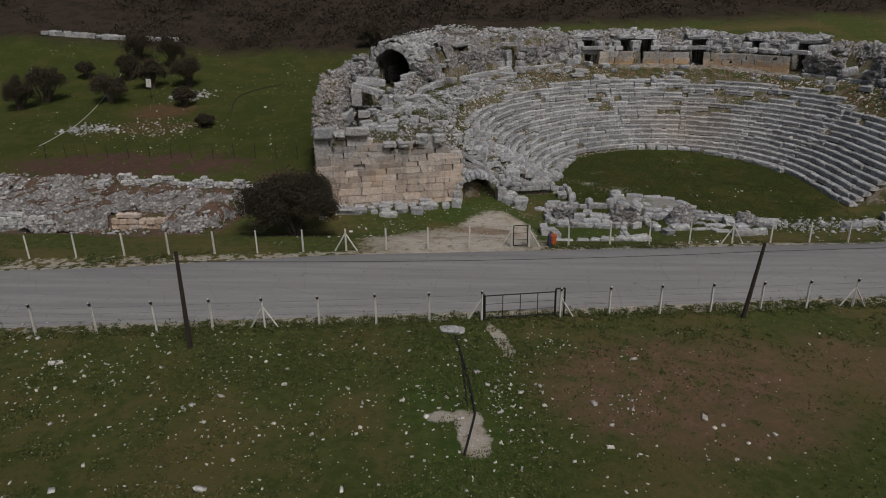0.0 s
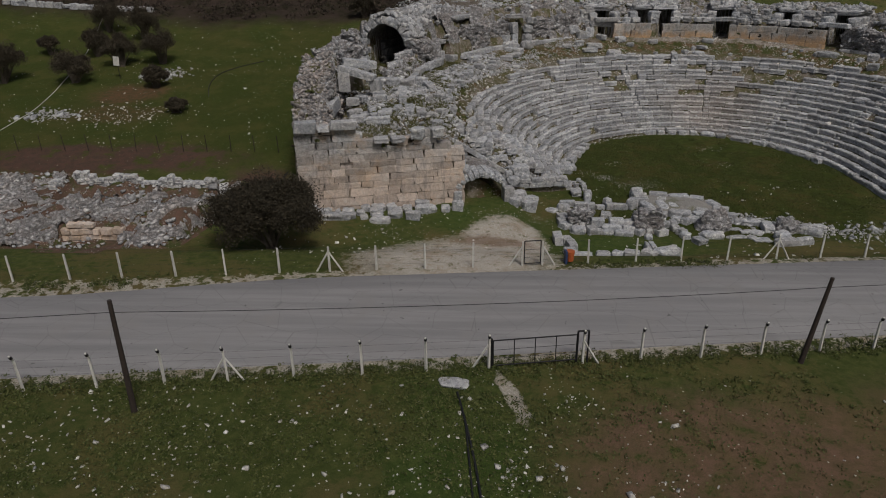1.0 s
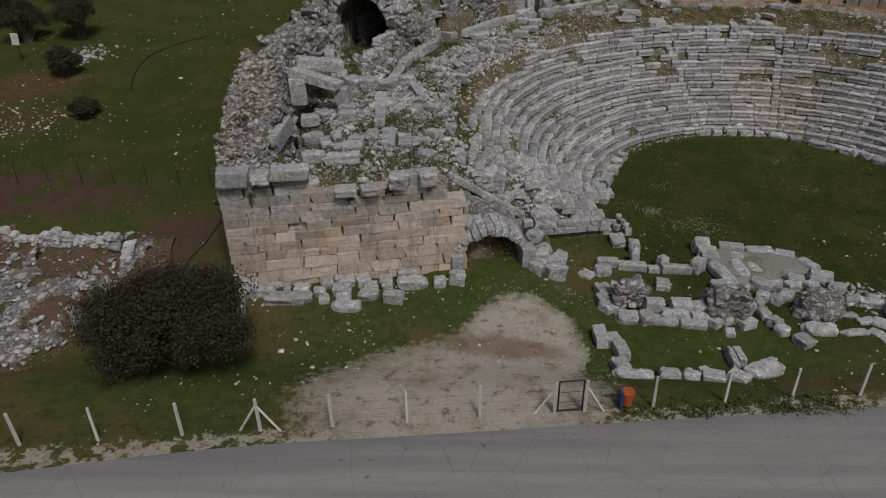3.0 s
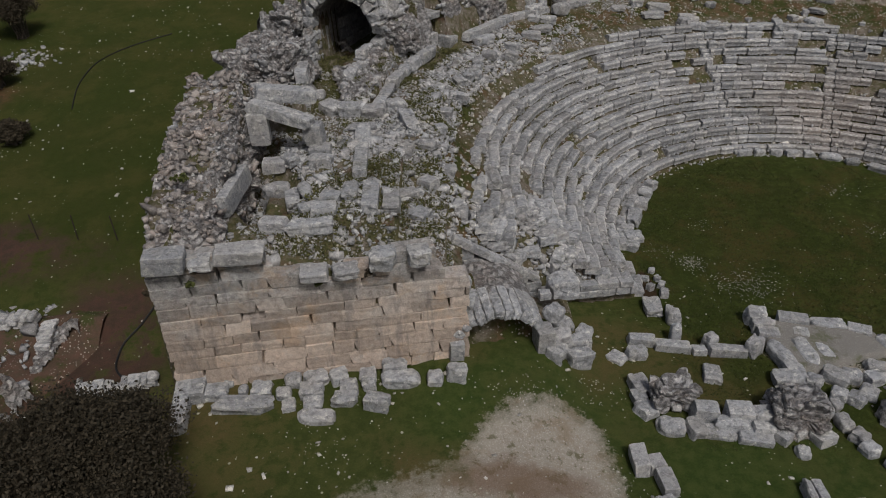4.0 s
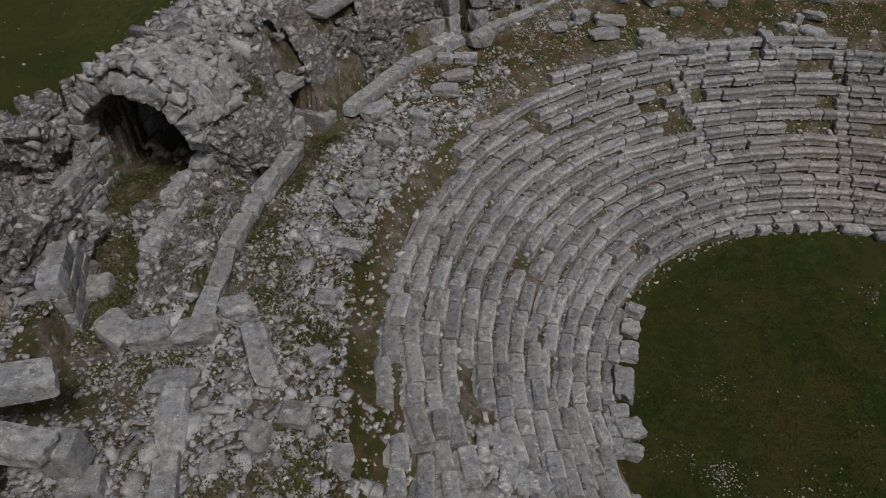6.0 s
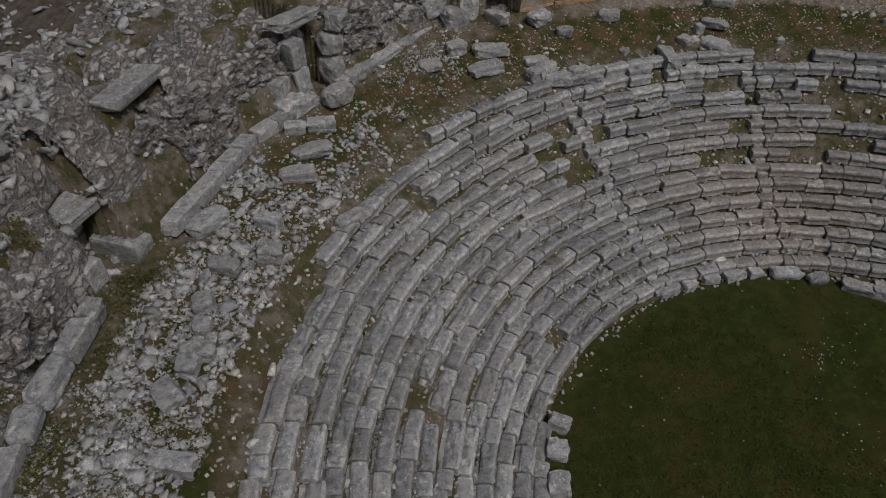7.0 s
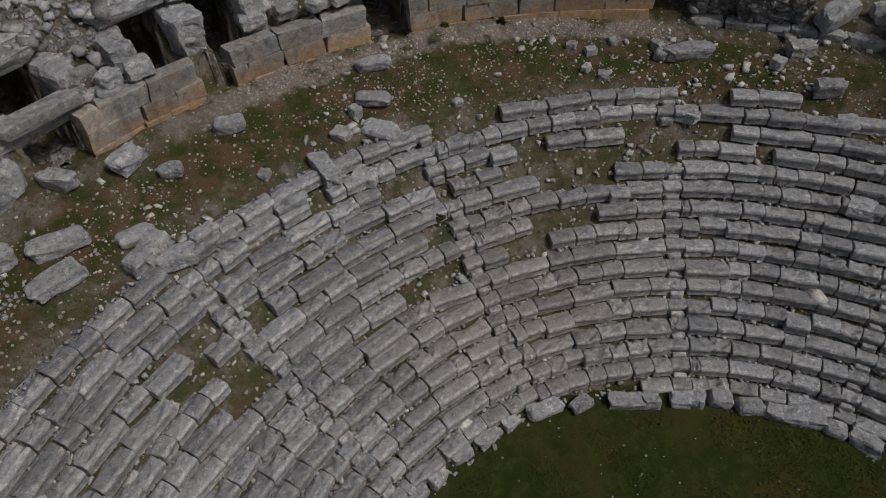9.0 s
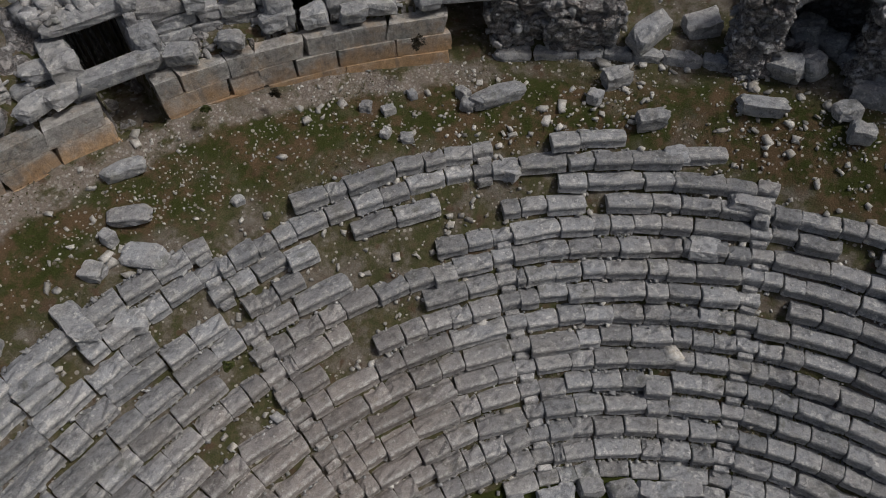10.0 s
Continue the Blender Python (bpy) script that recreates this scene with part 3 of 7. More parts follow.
def ruin_z(x, y):
    """Height of the rubble body of the theatre (under seats, blocks and walls)."""
    x, y = np.asarray(x, float), np.asarray(y, float)
    re = reff(x, y)
    th = np.degrees(np.arctan2(y - CY, x - CX))
    n1, n2, n3 = vnoise(x, y, 0.55), vnoise(x, y, 1.7), vnoise(x, y, 4.2)
    rs = rseat(x, y)
    z = DZ / DR * (rs - R0) - 0.19 + FLOOR
    rise = 0.22 + 0.13 * sstep(th, 35, 62) * (1 - sstep(th, 125, 165))
    z = np.minimum(z, 5.75 + rise * (re - 19.3))
    top = 8.45 + 1.8 * sstep(re, 23.6, 27.0) + 0.7 * (n2 - 0.5) + 0.7 * (n3 - 0.5)
    back = re - kerb_r(th) - 0.5
    slope = np.minimum(6.9 + 1.75 * np.maximum(back, 0), 9.55 + 0.22 * np.maximum(back, 0)) + (0.8 * (n2 - 0.5) + 1.0 * (n3 - 0.5)) * sstep(back, 0.2, 1.2)
    # before the vault's mouth the mass behind the kerb stays low
    front = 0.342 * (x + 5.4) + 0.94 * (y - 72.5)
    slope = np.where(front < 0.4, np.minimum(slope, 7.35 + 0.3 * np.maximum(back, 0) + 0.5 * (n2 - 0.5)), slope)
    z = np.where((th > 104) & (back > 0), slope, np.where((th <= 104) & (re > 23.35), top, z))
    z = np.where(side_way(x, y), np.minimum(z, 6.6), z)
    east = (re > 23.2) & (th > 14) & (th < 38.8) & (np.hypot(x - CX, y - CY) < 29)
    z = np.where(east, 7.1 + 0.12 * (re - 23.3) + 0.35 * (n2 - 0.5) + 2.2 * sstep(re, 26.0, 27.6), z)
    z = z - np.maximum(np.hypot(x - CX, y - CY) - 28.5, 0) * 0.75
    # the west wing behind the retaining wall
    yard = 6.35 + 0.35 * sstep(y, 56.5, 61) + 0.3 * (n2 - 0.5)
    yard = np.minimum(yard, 4.9 + 0.75 * (y - 54.2) + 0.9 * sstep(-x, 1.0, 6.0))
    outer = 7.9 + 1.5 * sstep(y, 54, 62) + 0.9 * (n2 - 0.5) + 0.8 * (n3 - 0.5)
    outer = np.minimum(outer, 6.7 + 1.6 * (y - 53.4))
    outer = outer - 2.0 * sstep(y, 63.0, 64.0)
    lane = sstep(-x, 8.1, 8.6)
    wing = yard * (1 - lane) + outer * lane
    trench = sstep(-x, 7.0, 7.3) * (1 - sstep(-x, 8.3, 8.6)) * sstep(y, 56.5, 57.3) * (1 - sstep(y, 61.8, 62.6))
    wing = wing - 1.9 * trench - 0.75 * pocket(x, y) * (1 - trench)
    # broken masonry between the wing and the vault
    mass = 7.5 + 0.7 * (n2 - 0.5) + 0.6 * (n3 - 0.5)
    wing = np.where((y > 65.5) & (x < kerb_x(y)) & (x > -4.6), mass - 0.15 * (70.5 - y), wing)
    wing = np.where((y > 63.0) & (x < -6.6) & (x > -8.4), mass + 0.3, wing)
    z = np.where((x < -1.2) & (y < 70.2), wing, z)
    band = (x >= -1.2) & (x < 1.6) & (y < 70.2)
    f = sstep(x, -1.2, 1.6)
    seatz = np.minimum(DZ / DR * (rs - R0) - 0.3 + FLOOR, 6.2)
    z = np.where(band, wing * (1 - f) + np.minimum(seatz, wing) * f, z)
    # the worn south-west end of the seating
    z = z - np.where((x > -1.5) & (x < 12), 0.9 * sstep(-y, -63.5, -59.0) * sstep(rs, 16.2, 18.6), 0)
    lim = cope_z(x) - 0.12 + 1.3 * np.maximum(y - (57.9 + 0.155 * (x - 0.6)) - 0.35, 0)
    z = np.where((x > 0.4) & (x < 10.8) & (y < 64), np.minimum(z, lim), z)
    # vault way through the north-west mass, and the doorways of the gallery wall
    u = (x + 5.4) * math.cos(radians(-20)) + (y - 72.5) * math.sin(radians(-20))
    way = (np.abs(u) < 1.85) & (y > 66.0) & (y < 84)
    z = np.where(way, np.minimum(z, 6.75 + 0.15 * n1), z)
    for a, half in DOORS:
        ra = np.radians(th - a)
        off = np.abs(np.hypot(x - CX, y - CY) * np.sin(ra))
        door = (off < half) & (re > 22.9) & (re < 27.3) & (np.cos(ra) > 0)
        z = np.where(door, np.minimum(z, 6.85), z)
    # two small openings under slabs in the bank
    for hx, hy, hz in ((2.2, 80.2, 8.2),):
        z = np.where(((x - hx) / 0.55) ** 2 + ((y - hy) / 1.25) ** 2 < 1, np.minimum(z, hz), z)
    z = z + 0.16 * (n1 - 0.5)
    return z


DOORS = [(124.2, 0.5), (97.7, 0.9), (87.0, 0.7), (81.0, 0.7), (66.3, 0.8), (50.8, 0.55), (38.2, 0.85), (8.3, 1.7)]
PODIUM_GAPS = [(97.7, 0.9), (83.4, 0.6), (66.3, 0.8), (38.2, 0.85)]


# ---- ground, road, ruin body ----
def sheet(name, xs, ys, fz, mat, keep=None, skirt=None):
    X, Y = np.meshgrid(xs, ys)
    Z = fz(X, Y)
    if keep is not None and skirt is not None:
        inside = keep(X, Y)
        grown = inside.copy()
        grown[1:] |= inside[:-1]
        grown[:-1] |= inside[1:]
        grown[:, 1:] |= grown[:, :-1].copy()
        grown[:, :-1] |= grown[:, 1:].copy()
        Z = np.where(inside, Z, skirt(X, Y))
        keep = lambda a, b: grown
    v = np.stack([X.ravel(), Y.ravel(), Z.ravel()], 1)
    nx, ny = len(xs), len(ys)
    a = (np.arange(ny - 1)[:, None] * nx + np.arange(nx - 1)[None, :]).ravel()
    f = np.stack([a, a + 1, a + nx + 1, a + nx], 1)
    if keep is not None:
        k = keep(X, Y).ravel()
        f = f[k[f].all(1)]
    return new(name, bulk(name, v, f, mat))


def spread(a, b, near, far_step):
    """Grid lines: fine from a to b, then growing outwards."""
    mid = list(np.arange(a, b + 1e-6, near))
    out, s = [], near
    p = 0.0
    while p < far_step:
        s *= 1.35
        p += s
        out.append(p)
    return np.array([a - q for q in reversed(out)] + mid + [b + q for q in out])


ground = sheet("ground", spread(-62, 62, 0.5, 1500), spread(8, 118, 0.5, 1500), land, GROUND)
tagged(ground, "spring meadow with bare earth, gravel and scrubby hillside", "ground", kind="structure")
ground.data.polygons.foreach_set("use_smooth", [True] * len(ground.data.polygons))


def near_line(x):
    return 33.445 + 0.104 * x


def far_line(x):
    return 43.02 + 0.095 * x


def build_road():
    v, f = [], []
    xs = np.arange(-160, 161, 1.0)
    fr = [0.0, 0.03, 0.25, 0.5, 0.75, 0.97, 1.0]
    for i, x in enumerate(xs):
        a = near_line(x) + 0.85
        c = far_line(x) - 0.55 - 0.9 * float(sstep(-x, 6, 22))
        for j, q in enumerate(fr):
            yy = a + (c - a) * q + (0.16 * (vnoise(x, j * 7.0, 2.5) - 0.5) if j in (0, 6) else 0)
            crown = -0.10 if j in (0, 6) else 0.035 + 0.05 * (1 - (2 * q - 1) ** 2)
            v.append((x, yy, float(land(x, yy)) + crown))
        if i:
            for j in range(len(fr) - 1):
                a = (i - 1) * len(fr) + j
                f.append((a, a + len(fr), a + len(fr) + 1, a + 1))
    return tagged(new("road", mesh_of("road", v, f, ROAD, True)), "grey worn asphalt country road with dusty edges", "road", kind="structure")


build_road()


def ruin_keep(X, Y):
    re, rr = reff(X, Y), np.hypot(X - CX, Y - CY)
    wing = (X > -11.8) & (X < 2.0) & (Y > 53.3 + 0.16 * (X + 5.4)) & (Y < 76)
    west = np.where(Y > 58.6, True, X < 1.2)
    wide = 28.5 + 8.0 * ((Y > 82) & (X > -6) & (X < 12)) * sstep(12 - X, 0, 6)
    bowl = (rseat(X, Y) > R0 + 0.1) & (rr < wide) & (Y > 58.2 + 0.155 * (np.minimum(X, 10.5) - 0.6)) & (X < 30)
    bowl |= (rseat(X, Y) > R0 + 0.1) & (rr < 28.5) & (Y > 55.2) & (X >= 30)
    ok = (wing & west) | bowl
    left = (X < -10.3 - 0.085 * (Y - 53)) & (Y < 72)
    left |= (X < -9.5) & (Y > 63.4) & (Y < 65.9) | (X < -10.3) & (Y > 65) & (Y < 69.8) | (X < -9.0) & (Y > 69.8) & (Y < 71.6)
    return ok & ~left


def ruin_edge(X, Y):
    return ruin_z(X, Y)


body = sheet("earth_bank", np.arange(-12, 51.01, 0.16), np.arange(52.4, 94, 0.16), ruin_edge, SOIL, ruin_keep, lambda a, b: land(a, b) - 0.4)
tagged(body, "stony earth bank with moss under the theatre ruin", "bank", kind="structure")


def corridor(x, y):
    """The grassy way between the masonry masses to the vault."""
    return (x > -7.1) & (x < np.maximum(-4.5 - 0.30 * (y - 66), -6.0 + 0.25 * np.maximum(y - 71, 0))) & (y > 64.6) & (y < 75)


def core_keep(X, Y):
    rr, th = np.hypot(X - CX, Y - CY), np.degrees(np.arctan2(Y - CY, X - CX))
    high = (reff(X, Y) > 23.3) & (rr < 28.3) & (th > -10) & (th < 109) & ~((th > 13) & (th < 39.5) & (rr < 26.6)) & ~((X < -1) & (Y < 70))
    bank = (reff(X, Y) > kerb_r(th) + 0.5) & (rr < 34) & (th >= 104) & (th < 176) & ((vnoise(X, Y, 1.1) * 0.5 + vnoise(X, Y, 3.3) * 0.5 > 0.22) | (reff(X, Y) < kerb_r(th) + 2.2)) & ~side_way(X, Y)
    for a, half in DOORS:
        bank &= ~((np.abs(rr * np.sin(np.radians(th - a))) < half + 0.1) & (rr < 27.6))
    for hx, hy in ((2.2, 80.2),):
        bank &= ((X - hx) / 0.65) ** 2 + ((Y - hy) / 1.35) ** 2 > 1
    high |= bank
    west = (X < -8.0) & (Y < 72)
    spur = (Y > 65.3) & (Y < 71.5) & (X < kerb_x(Y)) & (X > -8.6)
    return ruin_keep(X, Y) & (high | west | spur) & ~corridor(X, Y)


def plates(x, y, s, k):
    """Broken ledges: for each point the height of its tilted cell of about s metres, and its distance from the cell's edge."""
    u, v = x / s + 500, y / s + 500
    i0, j0 = np.floor(u).astype(int), np.floor(v).astype(int)
    f1, f2 = np.full(u.shape, 9.0), np.full(u.shape, 9.0)
    h = np.zeros(u.shape)
    for di in (-1, 0, 1):
        for dj in (-1, 0, 1):
            i, j = i0 + di, j0 + dj
            pu, pv = i + PERM[(i + k) % 64, j % 64], j + PERM[i % 64, (j + 2 * k) % 64]
            du, dv = u - pu, v - pv
            d = np.hypot(du, dv)
            a, b = PERM[(i + 3 * k) % 64, (j + 5) % 64], PERM[(i + 9) % 64, (j + 3 * k) % 64]
            hh = (a - 0.5) + 0.7 * (a - 0.5) * du + 0.7 * (b - 0.5) * dv
            near = d < f1
            f2 = np.where(near, f1, np.minimum(f2, d))
            h = np.where(near, hh, h)
            f1 = np.where(near, d, f1)
    return h, f2 - f1


def core_z(X, Y):
    # along the western terrace the ledges run with the kerb
    u, v = 0.58 * X + 0.81 * Y, -0.81 * X + 0.58 * Y
    west = X < 12
    bank = west & (Y > 71)
    U, V = np.where(bank, u * 0.36, np.where(west, u * 0.5, X)), np.where(west, v * np.where(bank, 1.0, 1.35), Y)
    h1, e1 = plates(U + 0.25 * vnoise(X, Y, 0.5), V + 0.25 * vnoise(X + 9, Y, 0.5), 0.75, 3)
    h2, e2 = plates(U * 1.2, V + 0.15 * vnoise(X, Y, 0.3), 0.36, 11)
    crack = np.clip(1 - e1 / 0.22, 0, 1) * 0.24 + np.clip(1 - e2 / 0.25, 0, 1) * 0.10
    # on the bank the masonry stands out of the earth in broken patches
    crop = 0.62 * vnoise(u * 0.55, v, 1.25) + 0.38 * vnoise(X, Y, 0.65)
    lift = np.where(bank, np.clip((crop - 0.46) * 3.2, -0.75, 0.50) + 0.12, np.where(west & (Y > 66), 0.26, 0.10))
    return ruin_z(X, Y) + np.where(bank, 0.50, 0.42) * h1 + np.where(bank, 0.26, 0.22) * h2 - crack * np.where(bank, 1.2, 1.0) + lift


core = sheet("masonry_core", np.arange(-12, 51.01, 0.09), np.arange(52.4, 94, 0.09), core_z, CORE, core_keep)
tagged(core, "rough mortared rubble masonry of the ruined outer walls", "masonry", kind="structure")


# ---- masonry of single blocks ----
def pick(pool):
    return pool[int(rng.integers(len(pool)))]


def wall_run(parent, pool, p0, p1, z0, tops, course, lmin, lmax, depth, name="ashlar", skip=None, batter=0.0, proud=0.02):
    """Courses of blocks from p0 to p1; tops(s) gives the height at s metres along."""
    p0, p1 = Vector((*p0, 0)), Vector((*p1, 0))
    L = (p1 - p0).length
    d = (p1 - p0) / L
    n = Vector((-d.y, d.x, 0))
    turn = math.degrees(math.atan2(d.y, d.x))
    z, i = z0, 0
    zmax = max(tops(s) for s in np.linspace(0, L, 30))
    while z < zmax:
        h = course * rng.uniform(0.75, 1.22)
        s = -rng.uniform(0, 0.3)
        while s < L - 0.1:
            l = rng.uniform(lmin, lmax)
            e = min(s + l, L)
            a = max(s, 0)
            mid = (a + e) / 2
            if z + h * 0.5 < tops(mid) and e - a > 0.15 and not (skip and skip(mid, z + h / 2)):
                off = batter * (z - z0) + rng.uniform(-proud, proud) + (rng.uniform(0.08, 0.22) if rng.random() < 0.05 else 0)
                c = p0 + d * mid + n * (depth / 2 + off)
                piece(name, pick(pool), box_tf(c.x, c.y, z + h / 2, (e - a) * 0.988, depth, h * 0.962, turn + rng.uniform(-0.6, 0.6), rng.uniform(-0.4, 0.4)), parent)
            s = e
        z += h
        i += 1


def ring_run(parent, pool, r, a0, a1, z0, tops, course, lmin, lmax, depth, name="ashlar", gaps=(), proud=0.03):
    """Courses of blocks on a circle round the orchestra from a0 to a1 degrees, left open at the gaps."""
    cuts = sorted((g - math.degrees(q / r), g + math.degrees(q / r)) for g, q in gaps if a0 < g < a1)
    spans, s = [], a0
    for u, v in cuts:
        spans.append((s, u))
        s = v
    spans.append((s, a1))
    for s0, s1 in spans:
        if s1 - s0 < 0.6:
            continue
        z = z0
        zmax = max(tops(q) for q in np.linspace(s0, s1, 30))
        while z < zmax:
            h = course * rng.uniform(0.9, 1.12)
            a = s0
            while a < s1 - 0.05:
                e = a + math.degrees(rng.uniform(lmin, lmax) / r)
                if s1 - e < math.degrees(lmin * 0.6 / r):
                    e = s1
                mid = (a + e) / 2
                l = radians(e - a) * r
                if z + h * 0.5 < tops(mid):
                    rr = r + depth / 2 + rng.uniform(-proud, proud)
                    t = radians(mid)
                    piece(name, pick(pool), box_tf(CX + rr * math.cos(t), CY + rr * math.sin(t), z + h / 2, l * 0.992, depth, h * 0.99, mid - 90 + rng.uniform(-1, 1), rng.uniform(-0.8, 0.8)), parent)
                a = e
            z += h


# ---- the seating ----
STAIRS = [18.5, 45.0, 71.5, 98.0]
# broken gaps: row, from and to degrees round the seating
MISSING = [(15, 39.3, 44.3), (15, -20, 29), (14, -20, 22), (13, -20, 16), (15, 63, 70), (15, 119, 210), (14, 141, 210), (13, 39, 48.5), (13, 60, 63.5), (12, 43.5, 63.5), (12, 32, 35.5), (11, 50.5, 60), (9, 52, 62.5), (8, 62, 67),
           (7, 61, 64.5), (12, 70, 73), (13, 74, 76), (11, 95, 98), (12, 98.5, 102), (11, 101, 105), (10, 99, 101.5), (8, 95.5, 97.3)]
MISSING += [(12, 124, 127), (13, 123.5, 126.8), (7, 146, 149.5), (6, 148, 150.5), (5, 124.6, 126.4),
           (0, 56, 137), (9, 171, 196), (8, 174, 196), (7, 187, 196), (10, 190, 196), (11, 8, 12), (8, 14, 17), (10, 24, 27), (14, 82, 85), (3, 60, 61.5), (14, 104, 107), (15, 96, 99), (6, 178, 180)]


def row_path(i):
    """Points, headings and keys along row i from the east end, round the back, to the west end."""
    r = R0 + DR * i
    pts = []
    y = 54.6 + 0.12 * i
    while y < SY:
        pts.append((SX + r, y, 90.0, None))
        y += 0.05
    for a in np.arange(0, 180, math.degrees(0.05 / r)):
        t = radians(a)
        pts.append((SX + r * math.cos(t), SY + r * math.sin(t), a + 90, a))
    y = SY
    while y > 58.55 + 0.12 * (SX - r - 1.8):
        pts.append((SX - r - 0.03 * (SY - y), y, 270 - 1.7, None))
        y -= 0.05
    return pts


def build_rows():
    for i in range(NROW):
        pts = row_path(i)
        row = base("seat_row", SX, SY + R0 + DR * i, FLOOR + DZ * i - 0.3, "curved row of weathered grey limestone seat blocks, partly broken", "seat row", "rows of the theatre seating")
        k = 0
        while k < len(pts) - 4:
            n = int(rng.choice([rng.uniform(0.6, 1.1), rng.uniform(0.9, 1.9)]) / 0.05)
            x, y, head, a = pts[k]
            stair = None if a is None else min(STAIRS, key=lambda s: abs(s - a - math.degrees(0.3 / (R0 + DR * i))))
            e = min(k + n, len(pts) - 1)
            if stair is not None and pts[e][3] is not None and a < stair - 0.2 and pts[e][3] > stair - math.degrees(0.3 / (R0 + DR * i)):
                # stop at the stair's edge
                lim = stair - math.degrees(0.33 / (R0 + DR * i))
                while e > k + 2 and pts[e][3] > lim:
                    e -= 1
                if e - k < 5 and any(ri == i and a0 < stair < a1 for ri, a0, a1 in MISSING):
                    k += 13
                    continue
                if e - k < 5:
                    e = k + 13
                    m = pts[min((k + e) // 2, len(pts) - 1)]
                    c, s = math.cos(radians(m[2])), math.sin(radians(m[2]))
                    zz = FLOOR + DZ * (i + 1)
                    bx, by = m[0] + s * 0.30, m[1] - c * 0.30
                    piece("seat_block", pick(SEATS), box_tf(bx + s * 0.1, by - c * 0.1, zz - 0.27 - abs(rng.normal(0, 0.03)), 0.66, 0.66, 0.46, m[2] + 180 + rng.normal(0, 2)), row)
                    piece("stair_block", pick(STAIRB), box_tf(m[0] - s * 0.02, m[1] + c * 0.02, zz - 0.47 + rng.normal(0, 0.04), 0.46, 0.20, 0.26, m[2] + rng.normal(0, 5), rng.normal(0, 3)), row)
                    k = e
                    continue
            m = pts[(k + e) // 2]
            l = math.hypot(pts[e][0] - x, pts[e][1] - y)
            ang = m[3]
            if ang is None:
                ang = -math.degrees((SY - m[1]) / 12) if m[0] > SX else 180 + math.degrees((SY - m[1]) / 12)
            lost = any(ri == i and a0 < ang < a1 for ri, a0, a1 in MISSING)
            wear = 0.05 + 0.06 * (ang > 150) + 0.05 * (i > 9) + 0.12 * (ang > 176) + 0.05 * (ang > 185)
            over_end = ang > 181 and FLOOR + DZ * (i + 1) - 0.9 * float(sstep(i, 8, 12)) > cope_z(m[0]) + 0.75 + 1.5 * (m[1] - 57.9 - 0.155 * (m[0] - 0.6))
            lost = lost or over_end or rng.random() < wear * 0.15
            if not lost:
                c, s = math.cos(radians(m[2])), math.sin(radians(m[2]))
                deep = DR * 1.22
                high = DZ * rng.uniform(1.02, 1.12)
                inward = rng.normal(0, 0.022) + (rng.normal(0, 0.10) if rng.random() < wear * 3 else 0)
                drop = abs(rng.normal(0, 0.022)) + (rng.uniform(0, 0.10) if rng.random() < wear * 2 else 0)
                drop += 0.9 * float(sstep(-m[1], -63.5, -59.0)) * float(sstep(i, 8, 12)) if m[0] < SX else 0
                off = deep / 2 - 0.04 + inward
                bx, by = m[0] + s * off * 1.0, m[1] - c * off * 1.0
                zz = FLOOR + DZ * (i + 1) - high / 2 - drop
                tw = rng.normal(0, 0.8) + (rng.normal(0, 4) if rng.random() < wear * 3 else 0)
                piece("seat_block", pick(SEATS), box_tf(bx, by, zz, l * rng.uniform(0.962, 0.988), deep, high, m[2] + 180 + tw, rng.normal(0, 0.4), rng.normal(0, 0.7)), row)
            k = e


build_rows()


# ---- west retaining wall ----
WALL0, WALL1 = (-10.12, 52.16), (1.35, 54.15)


def face_top(s):
    x = -10.12 + s * 0.985
    if x < -5.9:
        return 6.35
    if x < -1.4:
        return 5.35 + 0.25 * math.sin(x * 2.1)
    if x < 0.2:
        return 5.7
    return 4.9 - 0.8 * (x - 0.2)


wall_w = base("retaining_wall", -5, 53, 0.2, "tall retaining wall of pinkish and grey limestone ashlar", "wall", kind="structure")
wall_run(wall_w, ASHLAR, WALL0, WALL1, 0.35, face_top, 0.56, 0.8, 1.9, 0.75, batter=0.012, proud=0.015)
wall_run(wall_w, ASHLAR, (-9.95, 57.0), (-10.1, 52.85), 0.6, lambda s: 5.9, 0.5, 0.6, 1.6, 0.7)
for x, z, lx, lz in ((-9.4, 6.62, 1.45, 0.75), (-6.9, 6.62, 1.75, 0.55), (-8.2, 6.42, 0.8, 0.3), (-1.9, 5.75, 0.95, 0.75), (-4.4, 5.45, 1.0, 0.35), (-3.3, 5.4, 0.9, 0.35), (-0.6, 5.75, 0.8, 0.6)):
    piece("ashlar", pick(ROUGH if lx < 1 else BLOCK), box_tf(x, 52.55 + 0.168 * (x + 8), z, lx, 0.85, lz, 9.5 + rng.uniform(-2, 2), rng.uniform(-2, 2)), wall_w)


def stack(name, label, blocks, pool, category="wall", group="", kind="", part_name="block"):
    """A thing made of blocks (x, y, z, lx, ly, lz, turn)."""
    x, y, z = blocks[0][:3]
    b = base(name, x, y, z - blocks[0][5] / 2, label, category, group, kind)
    for q in blocks:
        piece(part_name, pick(pool), box_tf(*q[:6], q[6], rng.uniform(-2, 2), rng.uniform(-2, 2)), b)
    return b


